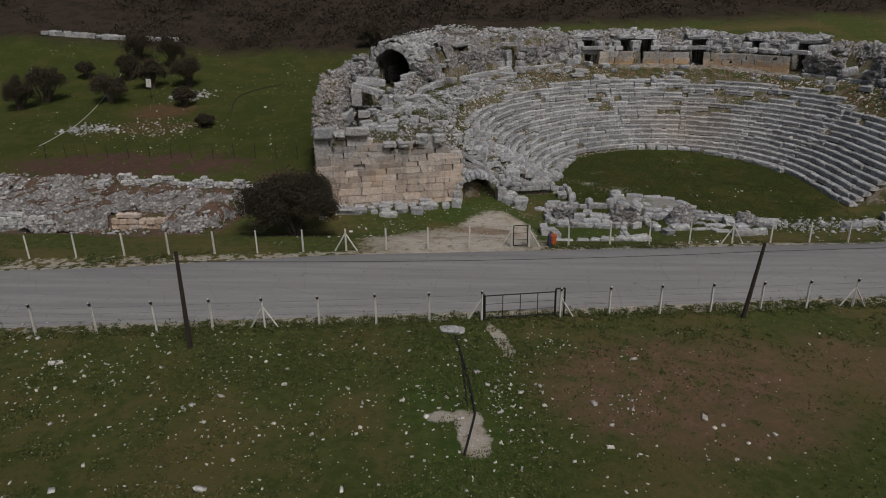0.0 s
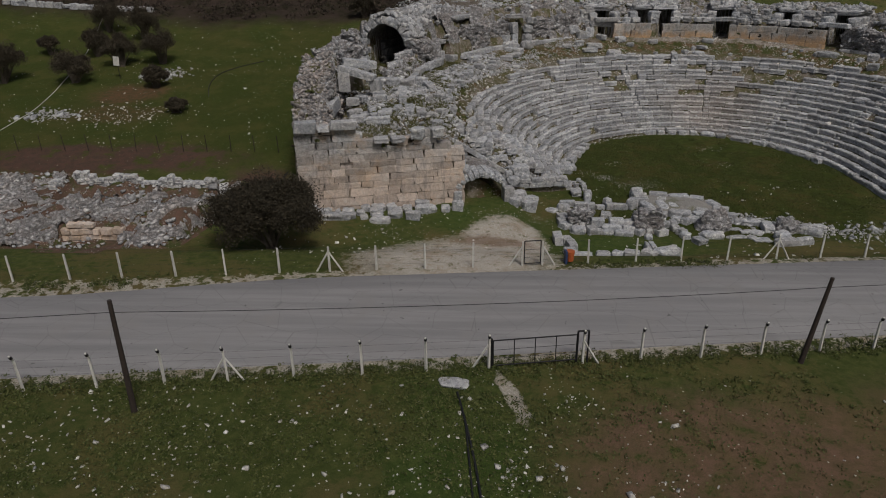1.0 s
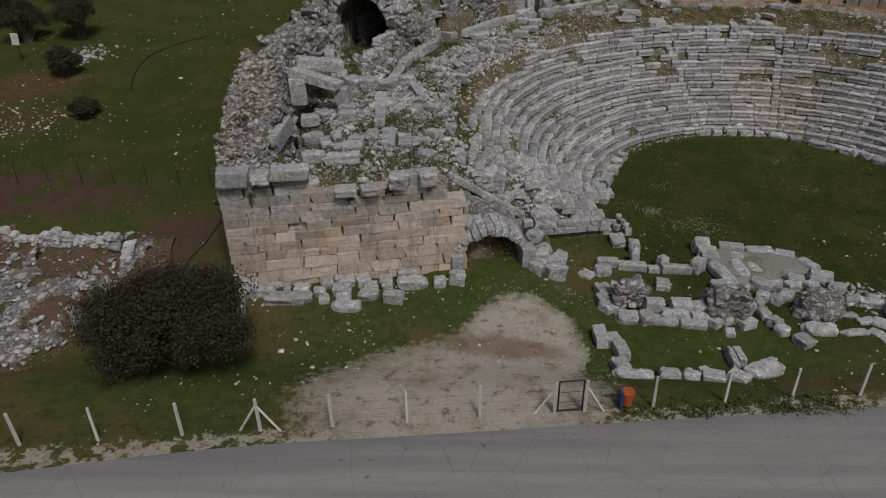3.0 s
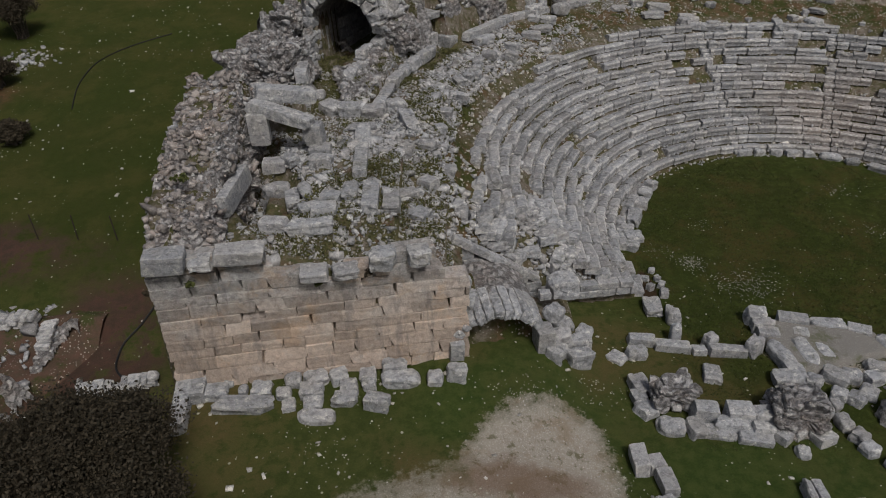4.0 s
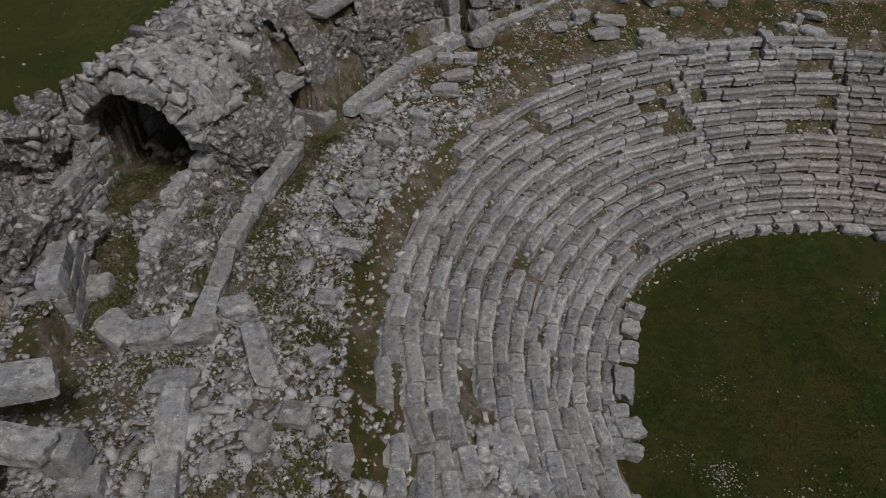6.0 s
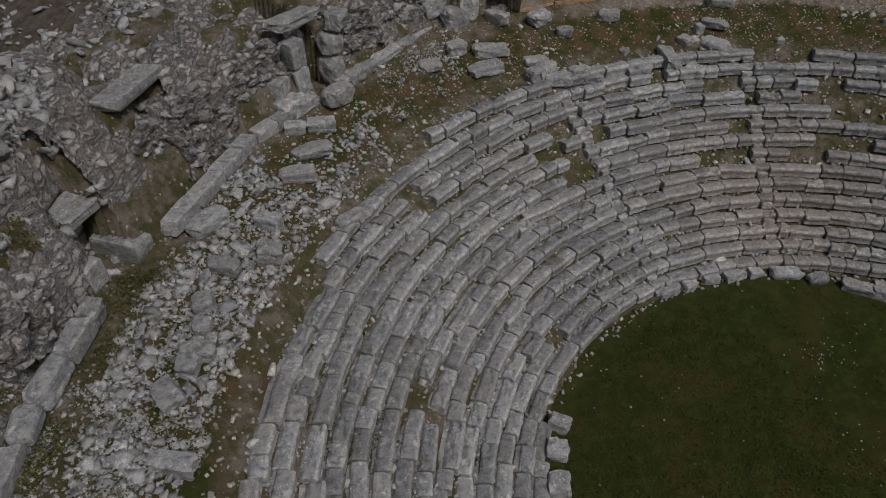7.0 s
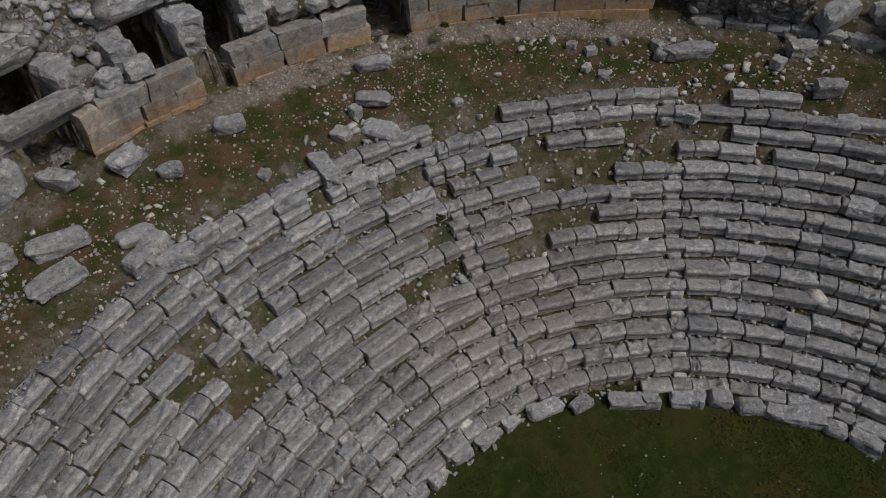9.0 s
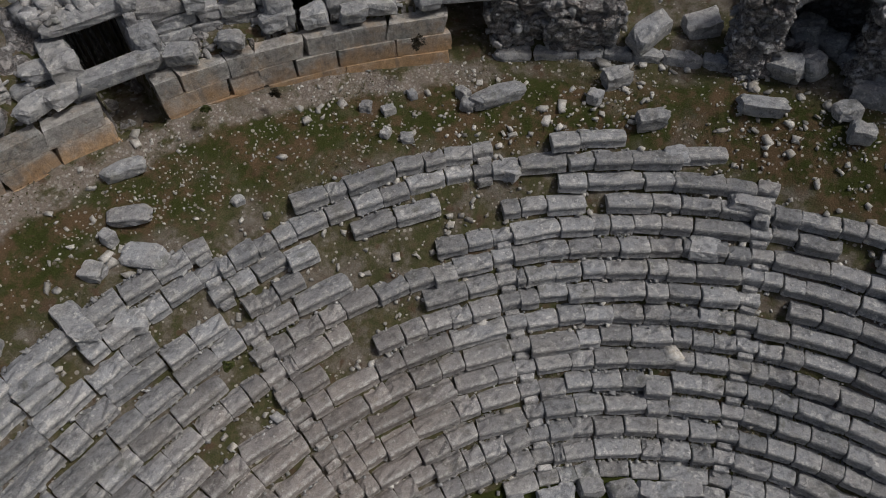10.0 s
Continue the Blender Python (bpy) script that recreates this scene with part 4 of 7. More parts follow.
# ---- the arch beside the retaining wall ----
def build_arch(name, label, cx, cy, turn, radius, spring, deep, ring, count, back, shut, a0=0, a1=180):
    """An arch ring of voussoirs with the vault behind it."""
    b = base(name, cx, cy, spring, label, "arch", kind="structure")
    M = Matrix.Translation((cx, cy, spring)) @ Matrix.Rotation(radians(turn), 4, "Z")
    da = (a1 - a0) / count
    for i in range(count):
        a = radians(a0 + (i + 0.5) * da)
        w_ = radians(da) * (radius + ring / 2) * 0.97
        m = M @ Matrix.Translation((math.cos(a) * (radius + ring / 2), deep / 2, math.sin(a) * (radius + ring / 2))) @ Matrix.Rotation(-a, 4, "Y") @ Matrix.Diagonal((ring * rng.uniform(0.85, 1.35), deep * rng.uniform(0.85, 1.15), w_, 1))
        piece("voussoir", pick(ROUGH), m, b)
    # vault lining
    bm = bmesh.new()
    n = 14
    for r1, flip in ((radius + 0.02, False), (radius + ring * 0.9, True)):
        rows_ = []
        for y in (deep * 0.4, back):
            rows_.append([bm.verts.new((math.cos(radians(a0 + (a1 - a0) * k / n)) * r1, y, math.sin(radians(a0 + (a1 - a0) * k / n)) * r1)) for k in range(n + 1)])
        for k in range(n):
            q = (rows_[0][k], rows_[0][k + 1], rows_[1][k + 1], rows_[1][k])
            bm.faces.new(q[::-1] if flip else q)
    if shut:
        pts = [bm.verts.new((math.cos(radians(a0 + (a1 - a0) * k / n)) * radius * 1.02, back - 0.02, math.sin(radians(a0 + (a1 - a0) * k / n)) * radius * 1.02)) for k in range(n + 1)]
        lo = [bm.verts.new((pts[0].co.x, back - 0.02, -2.5)), bm.verts.new((pts[-1].co.x, back - 0.02, -2.5))]
        bm.faces.new([lo[0]] + pts + [lo[1]])
    bmesh.ops.transform(bm, matrix=M, verts=bm.verts)
    part("vault", bm, CORE, b, "rough mortared rubble vault")
    return b


arch_w = build_arch("parodos_arch", "low weathered stone arch over a dark passage", 2.58, 54.35, 9.5, 1.9, 0.25, 0.9, 0.46, 11, 5.0, True, 34, 146)
for i in range(11):
    a = radians(34 + (i + 0.5) * 112 / 11)
    m = Matrix.Translation((2.58, 54.35, 0.25)) @ Matrix.Rotation(radians(9.5), 4, "Z") @ Matrix.Translation((math.cos(a) * 2.14, 1.32, math.sin(a) * 2.14)) @ Matrix.Rotation(-a, 4, "Y") @ Matrix.Diagonal((0.44 * rng.uniform(0.85, 1.15), 0.9, 0.40, 1))
    piece("voussoir", pick(BLOCK), m, arch_w)
for sx, lx in ((0.75, 0.6), (4.5, 0.75)):
    piece("jamb", pick(BLOCK), box_tf(sx, 54.45 + 0.16 * (sx - 2), 0.65, lx, 0.9, 1.3, 9.5), arch_w)
# grassy earth over the arch, up to the end wall
def fill_z(x, y):
    c = 2.42 - 0.22 * np.maximum(0, np.abs(x - 2.6) - 0.6) ** 1.5 + 0.06 * (y - 55)
    return np.minimum(c, cope_z(x) - 0.75) + 0.25 * (vnoise(x, y, 0.8) - 0.5)


def fill_keep(x, y):
    u = y - (54.35 + 0.167 * (x - 2.85))
    return (u > 0.9) & (x > 0.9) & (x < 6.2) & (y < 58.35 + 0.155 * (x - 0.6))


tagged(sheet("earth_fill", np.arange(0.6, 6.6, 0.15), np.arange(54, 60, 0.15), fill_z, SOIL, fill_keep, lambda a, b: land(a, b) - 0.3), "grassy stony earth lying over the arch", "bank", kind="structure")
over = [(5.6, 57.4, 1.6, 1.3, 1.0, 0.9, 12), (5.0, 55.6, 1.5, 0.8, 0.7, 0.6, 40), (1.1, 56.2, 2.7, 0.7, 0.6, 0.6, 20), (1.3, 55.2, 2.5, 0.8, 0.7, 0.7, 75), (4.7, 56.6, 1.7, 0.5, 0.4, 0.4, 10)]
stack("rubble_haunch", "big grey blocks lying on the earth over the arch", over, ROUGH, kind="structure")
# sloped coping of the end wall of the seats
cope = []
for k in range(5):
    f = (k + 0.5) / 5
    cope.append((0.7 + 3.9 * f, 57.9 + 0.75 * f, 3.9 - 2.75 * f, 0.95, 0.4, 0.34, 10.0))
b = base("end_wall", 2.6, 58.3, 0, "raking end wall of the seats with a sloping stone coping", "wall", kind="structure")
for q in cope:
    piece("coping", pick(BLOCK), box_tf(*q[:6], 10, 34, 0), b)
wall_run(b, BLOCK, (0.6, 57.85), (9.6, 59.25), -0.3, lambda s: max(0.75, 3.7 - 0.70 * s) if s < 4.4 else 0.75 - 0.1 * (s - 4.4), 0.45, 0.6, 1.2, 0.5, name="block")


# ---- upper gallery: podium wall, doorways, upper wall ----
gal = base("gallery_wall", CX, CY + 22.8, 6.5, "orange-stained limestone podium wall with doorways behind the terrace", "wall", kind="structure")


def pod_top(a):
    if a < 34:
        return 7.25
    return 8.62 + 0.1 * math.sin(a * 0.9)


ring_run(gal, ROUGH, 22.7, 12.5, 36.0, 6.3, lambda a: 6.75 + 0.06 * math.sin(a), 0.5, 0.8, 1.6, 0.65, name="curb_block")
ring_run(gal, ROUGH, 22.4, -2, 6.0, 6.3, lambda a: 7.0, 0.75, 0.8, 1.6, 0.65, name="curb_block")
ring_run(gal, PODBLOCK, 22.85, 39.9, 95.6, 6.35, pod_top, 0.70, 0.9, 2.1, 0.62, gaps=PODIUM_GAPS, proud=0.02)
for p0, p1 in zip(KERB, KERB[1:]):
    if p1[0] == 2.1:
        continue
    wall_run(gal, BLOCK + ROUGH[:4], p0, p1, 6.75, lambda s: 7.35, 0.58, 1.0, 2.1, 0.6, name="curb_block", proud=0.04)
wall_run(gal, ROUGH, (9.3, 84.4), (14.6, 88.0), 6.8, lambda s: 7.4, 0.55, 0.9, 1.9, 0.6, name="curb_block", proud=0.06)
# loose capping blocks along the podium's top
for a in np.arange(42, 95, 3.1):
    if all(abs(a - g) > math.degrees((q + 0.5) / 23) for g, q in PODIUM_GAPS):
        t, rr = radians(a + rng.uniform(-0.8, 0.8)), 23.2 + rng.uniform(-0.05, 0.45)
        piece("capping_block", pick(ROUGH), box_tf(CX + rr * math.cos(t), CY + rr * math.sin(t), 8.85, rng.uniform(0.7, 1.2), 0.65, 0.5, a - 90 + rng.uniform(-25, 25), rng.uniform(-6, 6), rng.uniform(-8, 8)), gal)
for a, half in DOORS[1:7]:
    t = radians(a)
    ux, uy = math.cos(t), math.sin(t)
    zl = 8.75 if a < 107 else 8.35
    if any(abs(a - g) < 1 for g, q in PODIUM_GAPS):
        piece("lintel", pick(BLOCK), box_tf(CX + 23.4 * ux, CY + 23.4 * uy, zl + 0.18, 2 * half + 0.9, 0.75, 0.42, a - 90 + rng.uniform(-3, 3), rng.uniform(-2, 2)), gal, "long weathered lintel block")
    for sd in (-1, 1):
        off = sd * (half + 0.45)
        if a > 107:
            piece("jamb", pick(BLOCK), box_tf(CX + 23.4 * ux - sd * (half + 0.2) * uy, CY + 23.4 * uy + sd * (half + 0.2) * ux, 7.6, 0.4, 0.7, 1.5, a - 90), gal)
        for rr in (24.1, 25.1, 26.1):
            for zz in (7.1, 7.85, 8.6, 9.25)[:4 if a < 107 else 2]:
                piece("passage_block", pick(ROUGH), box_tf(CX + rr * ux - off * uy, CY + rr * uy + off * ux, zz, 0.85, 1.1, 0.8, a - 90 + rng.uniform(-8, 8)), gal)
    for rr in (25.2, 26.0, 26.8, 27.4):
        piece("roof_slab", pick(ROUGH), box_tf(CX + rr * ux, CY + rr * uy, (9.85 if a < 107 else 8.75) + 0.12 * (rr - 24), 2 * half + 1.3, 1.0, 0.5, a - 90 + rng.uniform(-6, 6), rng.uniform(-3, 3)), gal)
    piece("passage_end", pick(BLOCK), box_tf(CX + 27.6 * ux, CY + 27.6 * uy, 8.2 if a < 107 else 7.6, 2 * half + 1.2, 0.6, 3.8 if a < 107 else 2.4, a - 90), gal)

up_gaps = [(a, h + 0.15) for a, h in DOORS]
ring_run(gal, ROUGH, 24.3, 40, 104, 8.5, lambda a: 9.75 + 0.5 * math.sin(a * 0.33) + 0.35 * math.sin(a * 1.7), 0.48, 0.5, 1.5, 0.6, name="block", gaps=up_gaps, proud=0.12)
# iron grille in one upper opening
bm = bmesh.new()
for k in range(9):
    off = -0.75 + 1.5 * k / 8
    t = radians(66.3)
    add_rod(bm, (CX + 25.0 * math.cos(t) - off * math.sin(t), CY + 25.0 * math.sin(t) + off * math.cos(t), 8.6), (CX + 25.0 * math.cos(t) - off * math.sin(t), CY + 25.0 * math.sin(t) + off * math.cos(t), 9.8), 0.018, None, 5)
part("grille", bm, STEEL, gal, "dark iron bar grille")

# vault mouth of the north-west corridor, and the recess of the eastern gallery
vault_nw = build_arch("arch_mouth", "dark barrel-vaulted corridor mouth in rubble masonry", -5.4, 72.5, -20, 1.95, 8.85, 0.9, 0.6, 11, 11.0, True)
for k in range(7):
    for sd in (-1, 1):
        t = radians(-20)
        u, q = sd * 2.2, 0.5 + 1.5 * k
        for zz in (6.9, 7.6, 8.3):
            piece("jamb", pick(ROUGH), box_tf(-5.4 + u * math.cos(t) - q * math.sin(t), 72.5 + u * math.sin(t) + q * math.cos(t), zz, 0.75, 1.5, 0.68, -20 + rng.uniform(-3, 3)), vault_nw)


def crown_z(x, y):
    """Rubble heaped over the corridor vault."""
    n2, n3 = vnoise(x, y, 0.9), vnoise(x, y, 2.6)
    u = (x + 5.4) * math.cos(radians(-20)) + (y - 72.5) * math.sin(radians(-20))
    q = -(x + 5.4) * math.sin(radians(-20)) + (y - 72.5) * math.cos(radians(-20))
    arc = 8.78 + np.sqrt(np.maximum(2.46 ** 2 - u * u, 0.0))
    edge = 1 - sstep(q, 10.0, 11.5)
    return np.where(np.abs(u) < 2.45, arc + 0.05 + 0.25 * n2 + 0.2 * n3, 9.2 + 0.5 * n2 - 1.4 * sstep(np.abs(u), 2.45, 4.2)) * edge + 6.3 * (1 - edge)


def crown_keep(x, y):
    u = (x + 5.4) * math.cos(radians(-20)) + (y - 72.5) * math.sin(radians(-20))
    q = -(x + 5.4) * math.sin(radians(-20)) + (y - 72.5) * math.cos(radians(-20))
    return (np.abs(u) < np.where(x > -3.0, 2.6, 4.2)) & (q > np.where(np.abs(u) < 2.45, 0.12, -0.6)) & (q < 11.2) & ~side_way(x, y)


tagged(sheet("masonry_core", np.arange(-11, 4, 0.16), np.arange(69, 86, 0.16), crown_z, CORE, crown_keep), "mortared rubble masonry heaped over the vault", "masonry", kind="structure")
x, y = rng.uniform(-11, 4, 5200), rng.uniform(69, 86, 5200)
k = crown_keep(x, y)
x, y = x[k], y[k]
# shallow rocky recess; its arch ring and vault lining are added
recess_e = build_arch("arch_mouth", "wide dark shallow recess under an added stone arch at the eastern gallery", CX + 23.3 * math.cos(radians(8.3)), CY + 23.3 * math.sin(radians(8.3)), 8.3 - 90, 1.9, 7.6, 0.8, 0.5, 13, 2.6, True)
for k in range(4):
    for sd in (-1, 1):
        t = radians(8.3)
        rr, off = 23.7 + 1.5 * k, sd * 2.2
        piece("jamb", pick(ROUGH), box_tf(CX + rr * math.cos(t) - off * math.sin(t), CY + rr * math.sin(t) + off * math.cos(t), 7.2, 0.7, 1.5, 1.7, 8.3 - 90), recess_e)


for i in range(22):
    a, q = radians(rng.uniform(20, 120)), rng.choice([1.2, 2.1, 3.0]) + rng.uniform(-0.1, 0.1)
    m = Matrix.Translation((-5.4, 72.5, 8.85)) @ Matrix.Rotation(radians(-20), 4, "Z") @ Matrix.Translation((math.cos(a) * 2.55, q, math.sin(a) * 2.55)) @ Matrix.Rotation(-a, 4, "Y") @ Matrix.Diagonal((0.45, 0.85, 0.8, 1))
    piece("roof_block", pick(ROUGH), m, vault_nw)

CROWN = (x, y)

# ---- rough masonry faces ----
def rough_face(label, p0, p1, z0, tops, course=0.3, lmin=0.3, lmax=0.75, depth=0.5):
    b = base("ruined_wall", p0[0], p0[1], z0, label, "wall", kind="structure")
    wall_run(b, SMALL, p0, p1, z0, tops, course, lmin, lmax, depth, name="stone", proud=0.09)
    return b


KNOBS = []


def masonry_mass(x, y, z, lx, ly, lz, turn, seed, label, power=7.0, amp=1.0, kind="structure"):
    """A standing lump of mortared rubble with steep, knobbly sides."""
    bm = bmesh.new()
    bmesh.ops.create_cube(bm, size=1.0)
    bmesh.ops.subdivide_edges(bm, edges=list(bm.edges), cuts=30, use_grid_fill=True)
    o = Vector((seed * 7.3, seed * 3.1, seed * 1.7))
    S = Vector((lx, ly, lz))
    for p in bm.verts:
        c = p.co * 2
        s = (abs(c.x) ** power + abs(c.y) ** power + abs(c.z) ** power) ** (1 / power)
        c = c / max(s, 1.0) * 0.5
        q = Vector((c.x * lx, c.y * ly, c.z * lz))
        n = Vector((c.x / lx, c.y / ly, c.z / lz)).normalized()
        w = Vector((q.x, q.y, q.z * 1.7)) * 1.45 + o + noise.noise_vector(q * 2.0 + o) * 0.25
        d, near = noise.voronoi(w)
        ledge = 0.30 * noise.cell(near[0] * 7.0) - 0.20 * max(0.0, 1 - (d[1] - d[0]) / 0.20)
        q += n * amp * (0.45 * noise.noise(q * 0.55 + o) + 0.20 * noise.noise(q * 1.5 + o) + ledge + 0.10 * noise.noise(q * 5.0 + o))
        p.co = q
    bmesh.ops.transform(bm, matrix=Matrix.Translation((x, y, z)) @ Matrix.Rotation(radians(turn), 4, "Z"), verts=bm.verts)
    area = 2 * (lx * lz + ly * lz) + lx * ly
    every = np.random.default_rng(seed).permutation(len(bm.verts))[:int(area * (1.5 if seed >= 20 else 5))]
    bm.verts.ensure_lookup_table()
    KNOBS.extend(tuple(bm.verts[int(i)].co) for i in every)
    me = bpy.data.meshes.new("masonry_core")
    bm.to_mesh(me)
    bm.free()
    me.materials.append(CORE)
    tagged(new("masonry_core", me), label, "masonry", kind=kind)


masonry_mass(-8.75, 68.1, 7.85, 3.8, 3.8, 3.5, -4, 1, "lump of grey mortared rubble beside the corridor mouth")
masonry_mass(-4.0, 68.5, 6.7, 5.0, 1.6, 2.0, 78, 2, "low mass of mortared rubble before the corridor mouth")
masonry_mass(-9.5, 60.3, 6.55, 2.8, 6.8, 3.6, 0, 3, "rubble core of the ruined outer wall")
masonry_mass(-9.2, 55.6, 5.6, 2.0, 3.6, 3.6, 4, 4, "rubble core of the ruined outer wall")
masonry_mass(-8.7, 73.7, 7.9, 2.0, 3.2, 4.2, -20, 7, "broken rubble flank of the corridor mouth")
masonry_mass(-2.2, 73.0, 7.5, 1.7, 2.4, 3.2, -20, 8, "broken rubble flank of the corridor mouth")
for j, a in enumerate((108.5, 113.0, 118.0, 129.5, 134.0, 139.0, 144.5)):
    rr = float(kerb_r(a)) + 2.0 + 0.4 * math.sin(j * 2.3)
    masonry_mass(CX + rr * math.cos(radians(a)), CY + rr * math.sin(radians(a)), 8.2, 2.6 + 0.4 * math.sin(j * 1.7), 2.0, 2.6 + 0.4 * math.sin(j * 3.1), a - 90, 20 + j, "rough coursed rubble core behind the kerb of the terrace", 6.0, 0.75)
for a, rr, lx, ly, lz, zc, sd in ((33.6, 23.6, 2.2, 1.2, 2.0, 7.8, 9), (28.4, 23.5, 2.6, 1.3, 1.8, 7.7, 10), (14.2, 23.3, 1.7, 1.6, 3.2, 8.0, 11), (2.6, 23.9, 3.4, 2.0, 3.6, 8.0, 12)):
    masonry_mass(CX + rr * math.cos(radians(a)), CY + rr * math.sin(radians(a)), zc, lx, ly, lz, a - 90, sd, "standing remnant of coursed grey rubble masonry on the terrace edge", 7.0, 0.6)
for a, rr, zc, l in ((22.8, 23.2, 7.4, 1.5), (8.6, 24.4, 7.1, 1.3), (6.6, 24.0, 6.9, 1.0), (10.2, 24.6, 7.3, 0.9), (11.4, 22.9, 6.9, 1.1), (9.6, 23.2, 7.0, 0.9), (18.5, 24.0, 7.3, 1.2), (31.0, 23.9, 7.4, 0.8)):
    tagged(piece("stone_block", pick(ROUGH), box_tf(CX + rr * math.cos(radians(a)), CY + rr * math.sin(radians(a)), zc, l, 0.8, 0.85, a * 7, 12, -14)), "tilted grey limestone block behind the terrace kerb", "stone block", "fallen blocks on the terrace")
for a, rr, lx, ly, lz, zc, sd in ((119.2, 25.4, 2.7, 2.0, 2.8, 8.2, 41), (128.6, 25.6, 2.4, 2.2, 2.6, 8.1, 42), (114.4, 25.6, 1.7, 1.8, 2.6, 8.2, 43), (108.0, 25.4, 1.5, 2.0, 2.6, 8.3, 44), (134.5, 26.2, 2.6, 1.9, 2.2, 8.3, 45)):
    masonry_mass(CX + rr * math.cos(radians(a)), CY + rr * math.sin(radians(a)), zc, lx, ly, lz, a - 90, sd, "broken stub of coursed grey rubble masonry behind the terrace", 6.0, 0.7)
DOORWAY = [(8.4, 86.75, 7.6, 1.4, 0.8, 2.4, 36, 0), (7.2, 86.3, 8.2, 1.2, 0.8, 1.4, 100, 0), (7.55, 84.55, 7.5, 0.8, 0.7, 1.3, 40, 2), (7.5, 84.6, 8.75, 0.75, 0.7, 1.1, 37, -2), (7.7, 85.1, 9.9, 2.1, 0.9, 0.4, 36, 4), (9.1, 85.2, 7.5, 0.9, 0.8, 1.2, 30, -6), (9.2, 85.4, 8.55, 0.95, 0.8, 0.85, 12, 6), (9.6, 85.7, 9.35, 1.1, 0.8, 0.65, 60, 5), (8.9, 83.6, 7.1, 1.3, 0.8, 0.8, 35, 10), (6.9, 83.3, 7.1, 1.1, 0.8, 0.8, 25, -6), (6.6, 83.9, 7.7, 0.9, 0.7, 0.8, 55, 6)]
for x, y, z, l, w_, h, turn, tip in DOORWAY:
    tagged(piece("stone_block", pick(BLOCK + ROUGH), box_tf(x, y, z, l, w_, h, turn, tip)), "grey limestone block of a broken doorway in the bank", "stone block", "blocks of the broken doorway")
for a, rr, zc, l, w_, h, turn, tip in ((112.0, 25.0, 9.0, 1.2, 0.8, 0.8, -50, 14), (116.0, 26.0, 9.5, 0.8, 0.7, 0.6, 20, 0), (110.2, 24.0, 8.0, 0.9, 0.8, 0.9, 15, 12), (104.0, 23.4, 7.3, 1.6, 0.9, 1.0, 20, 8), (101.9, 23.6, 7.6, 1.2, 0.9, 1.2, 60, 5), (106.5, 23.9, 8.0, 1.0, 0.8, 0.9, 5, -10)):
    tagged(piece("stone_block", pick(ROUGH), box_tf(CX + rr * math.cos(radians(a)), CY + rr * math.sin(radians(a)), zc, l, w_, h, turn, tip)), "tumbled grey limestone block about a broken doorway", "stone block", "fallen blocks on the terrace")
spur = base("facing_wall", -9.0, 66.0, 6.5, "grey ashlar facing of the lump beside the corridor", "wall", kind="structure")
wall_run(spur, BLOCK, (-10.5, 65.95), (-6.8, 65.75), 6.3, lambda s: 7.9, 0.55, 0.7, 1.4, 0.6, name="block")
wall_run(spur, BLOCK, (-6.35, 65.8), (-6.7, 68.6), 6.3, lambda s: 9.0 - 0.25 * s, 0.6, 0.8, 1.3, 0.6, name="block")
wall_run(spur, ROUGH, (-7.4, 72.3), (-8.4, 68.6), 6.4, lambda s: 9.1 - 0.3 * s, 0.5, 0.6, 1.2, 0.55, name="block", proud=0.06)
wall_run(spur, ROUGH, (-4.5, 67.4), (-3.45, 71.2), 6.4, lambda s: 7.5 + 0.3 * s, 0.5, 0.6, 1.2, 0.55, name="block", proud=0.06)
rough_face("broken face of the west wing toward the meadow", (-11.1, 63.3), (-10.5, 57.0), 1.5, lambda s: 8.0 + 0.5 * math.sin(s), 0.42, 0.45, 1.0)
rough_face("broken face of the west wing toward the meadow", (-9.6, 65.8), (-9.5, 63.4), 1.5, lambda s: 7.2 + 0.3 * math.sin(s), 0.42, 0.45, 1.0)
rough_face("broken face of the west wing toward the meadow", (-10.35, 69.6), (-10.2, 65.9), 1.5, lambda s: 7.6 + 0.3 * math.sin(s), 0.42, 0.45, 1.0)


# ---- rubble: angular stones strewn over the ruin ----
CUBE = np.array([[x, y, z] for x in (-0.5, 0.5) for y in (-0.5, 0.5) for z in (-0.5, 0.5)])
CUBEF = np.array([[0, 1, 3, 2], [4, 6, 7, 5], [0, 4, 5, 1], [2, 3, 7, 6], [0, 2, 6, 4], [1, 5, 7, 3]])


def pebble():
    """Verts and quads of a rounded unit stone."""
    lat = [(i, j, k) for i in (-1, 0, 1) for j in (-1, 0, 1) for k in (-1, 0, 1) if (i, j, k) != (0, 0, 0)]
    v = np.array([np.array(p) / (sum(abs(c) ** 7.0 for c in p)) ** (1 / 7.0) * 0.52 for p in lat])
    f, where = [], {p: i for i, p in enumerate(lat)}
    for ax in range(3):
        for s in (-1, 1):
            for a in (-1, 0):
                for b in (-1, 0):
                    q = []
                    for da, db in ((0, 0), (1, 0), (1, 1), (0, 1)):
                        p = [0, 0, 0]
                        p[ax], p[(ax + 1) % 3], p[(ax + 2) % 3] = s, a + da, b + db
                        q.append(where[tuple(p)])
                    f.append(q if s > 0 else q[::-1])
    return v, np.array(f)


PEBBLE, PEBBLEF = pebble()


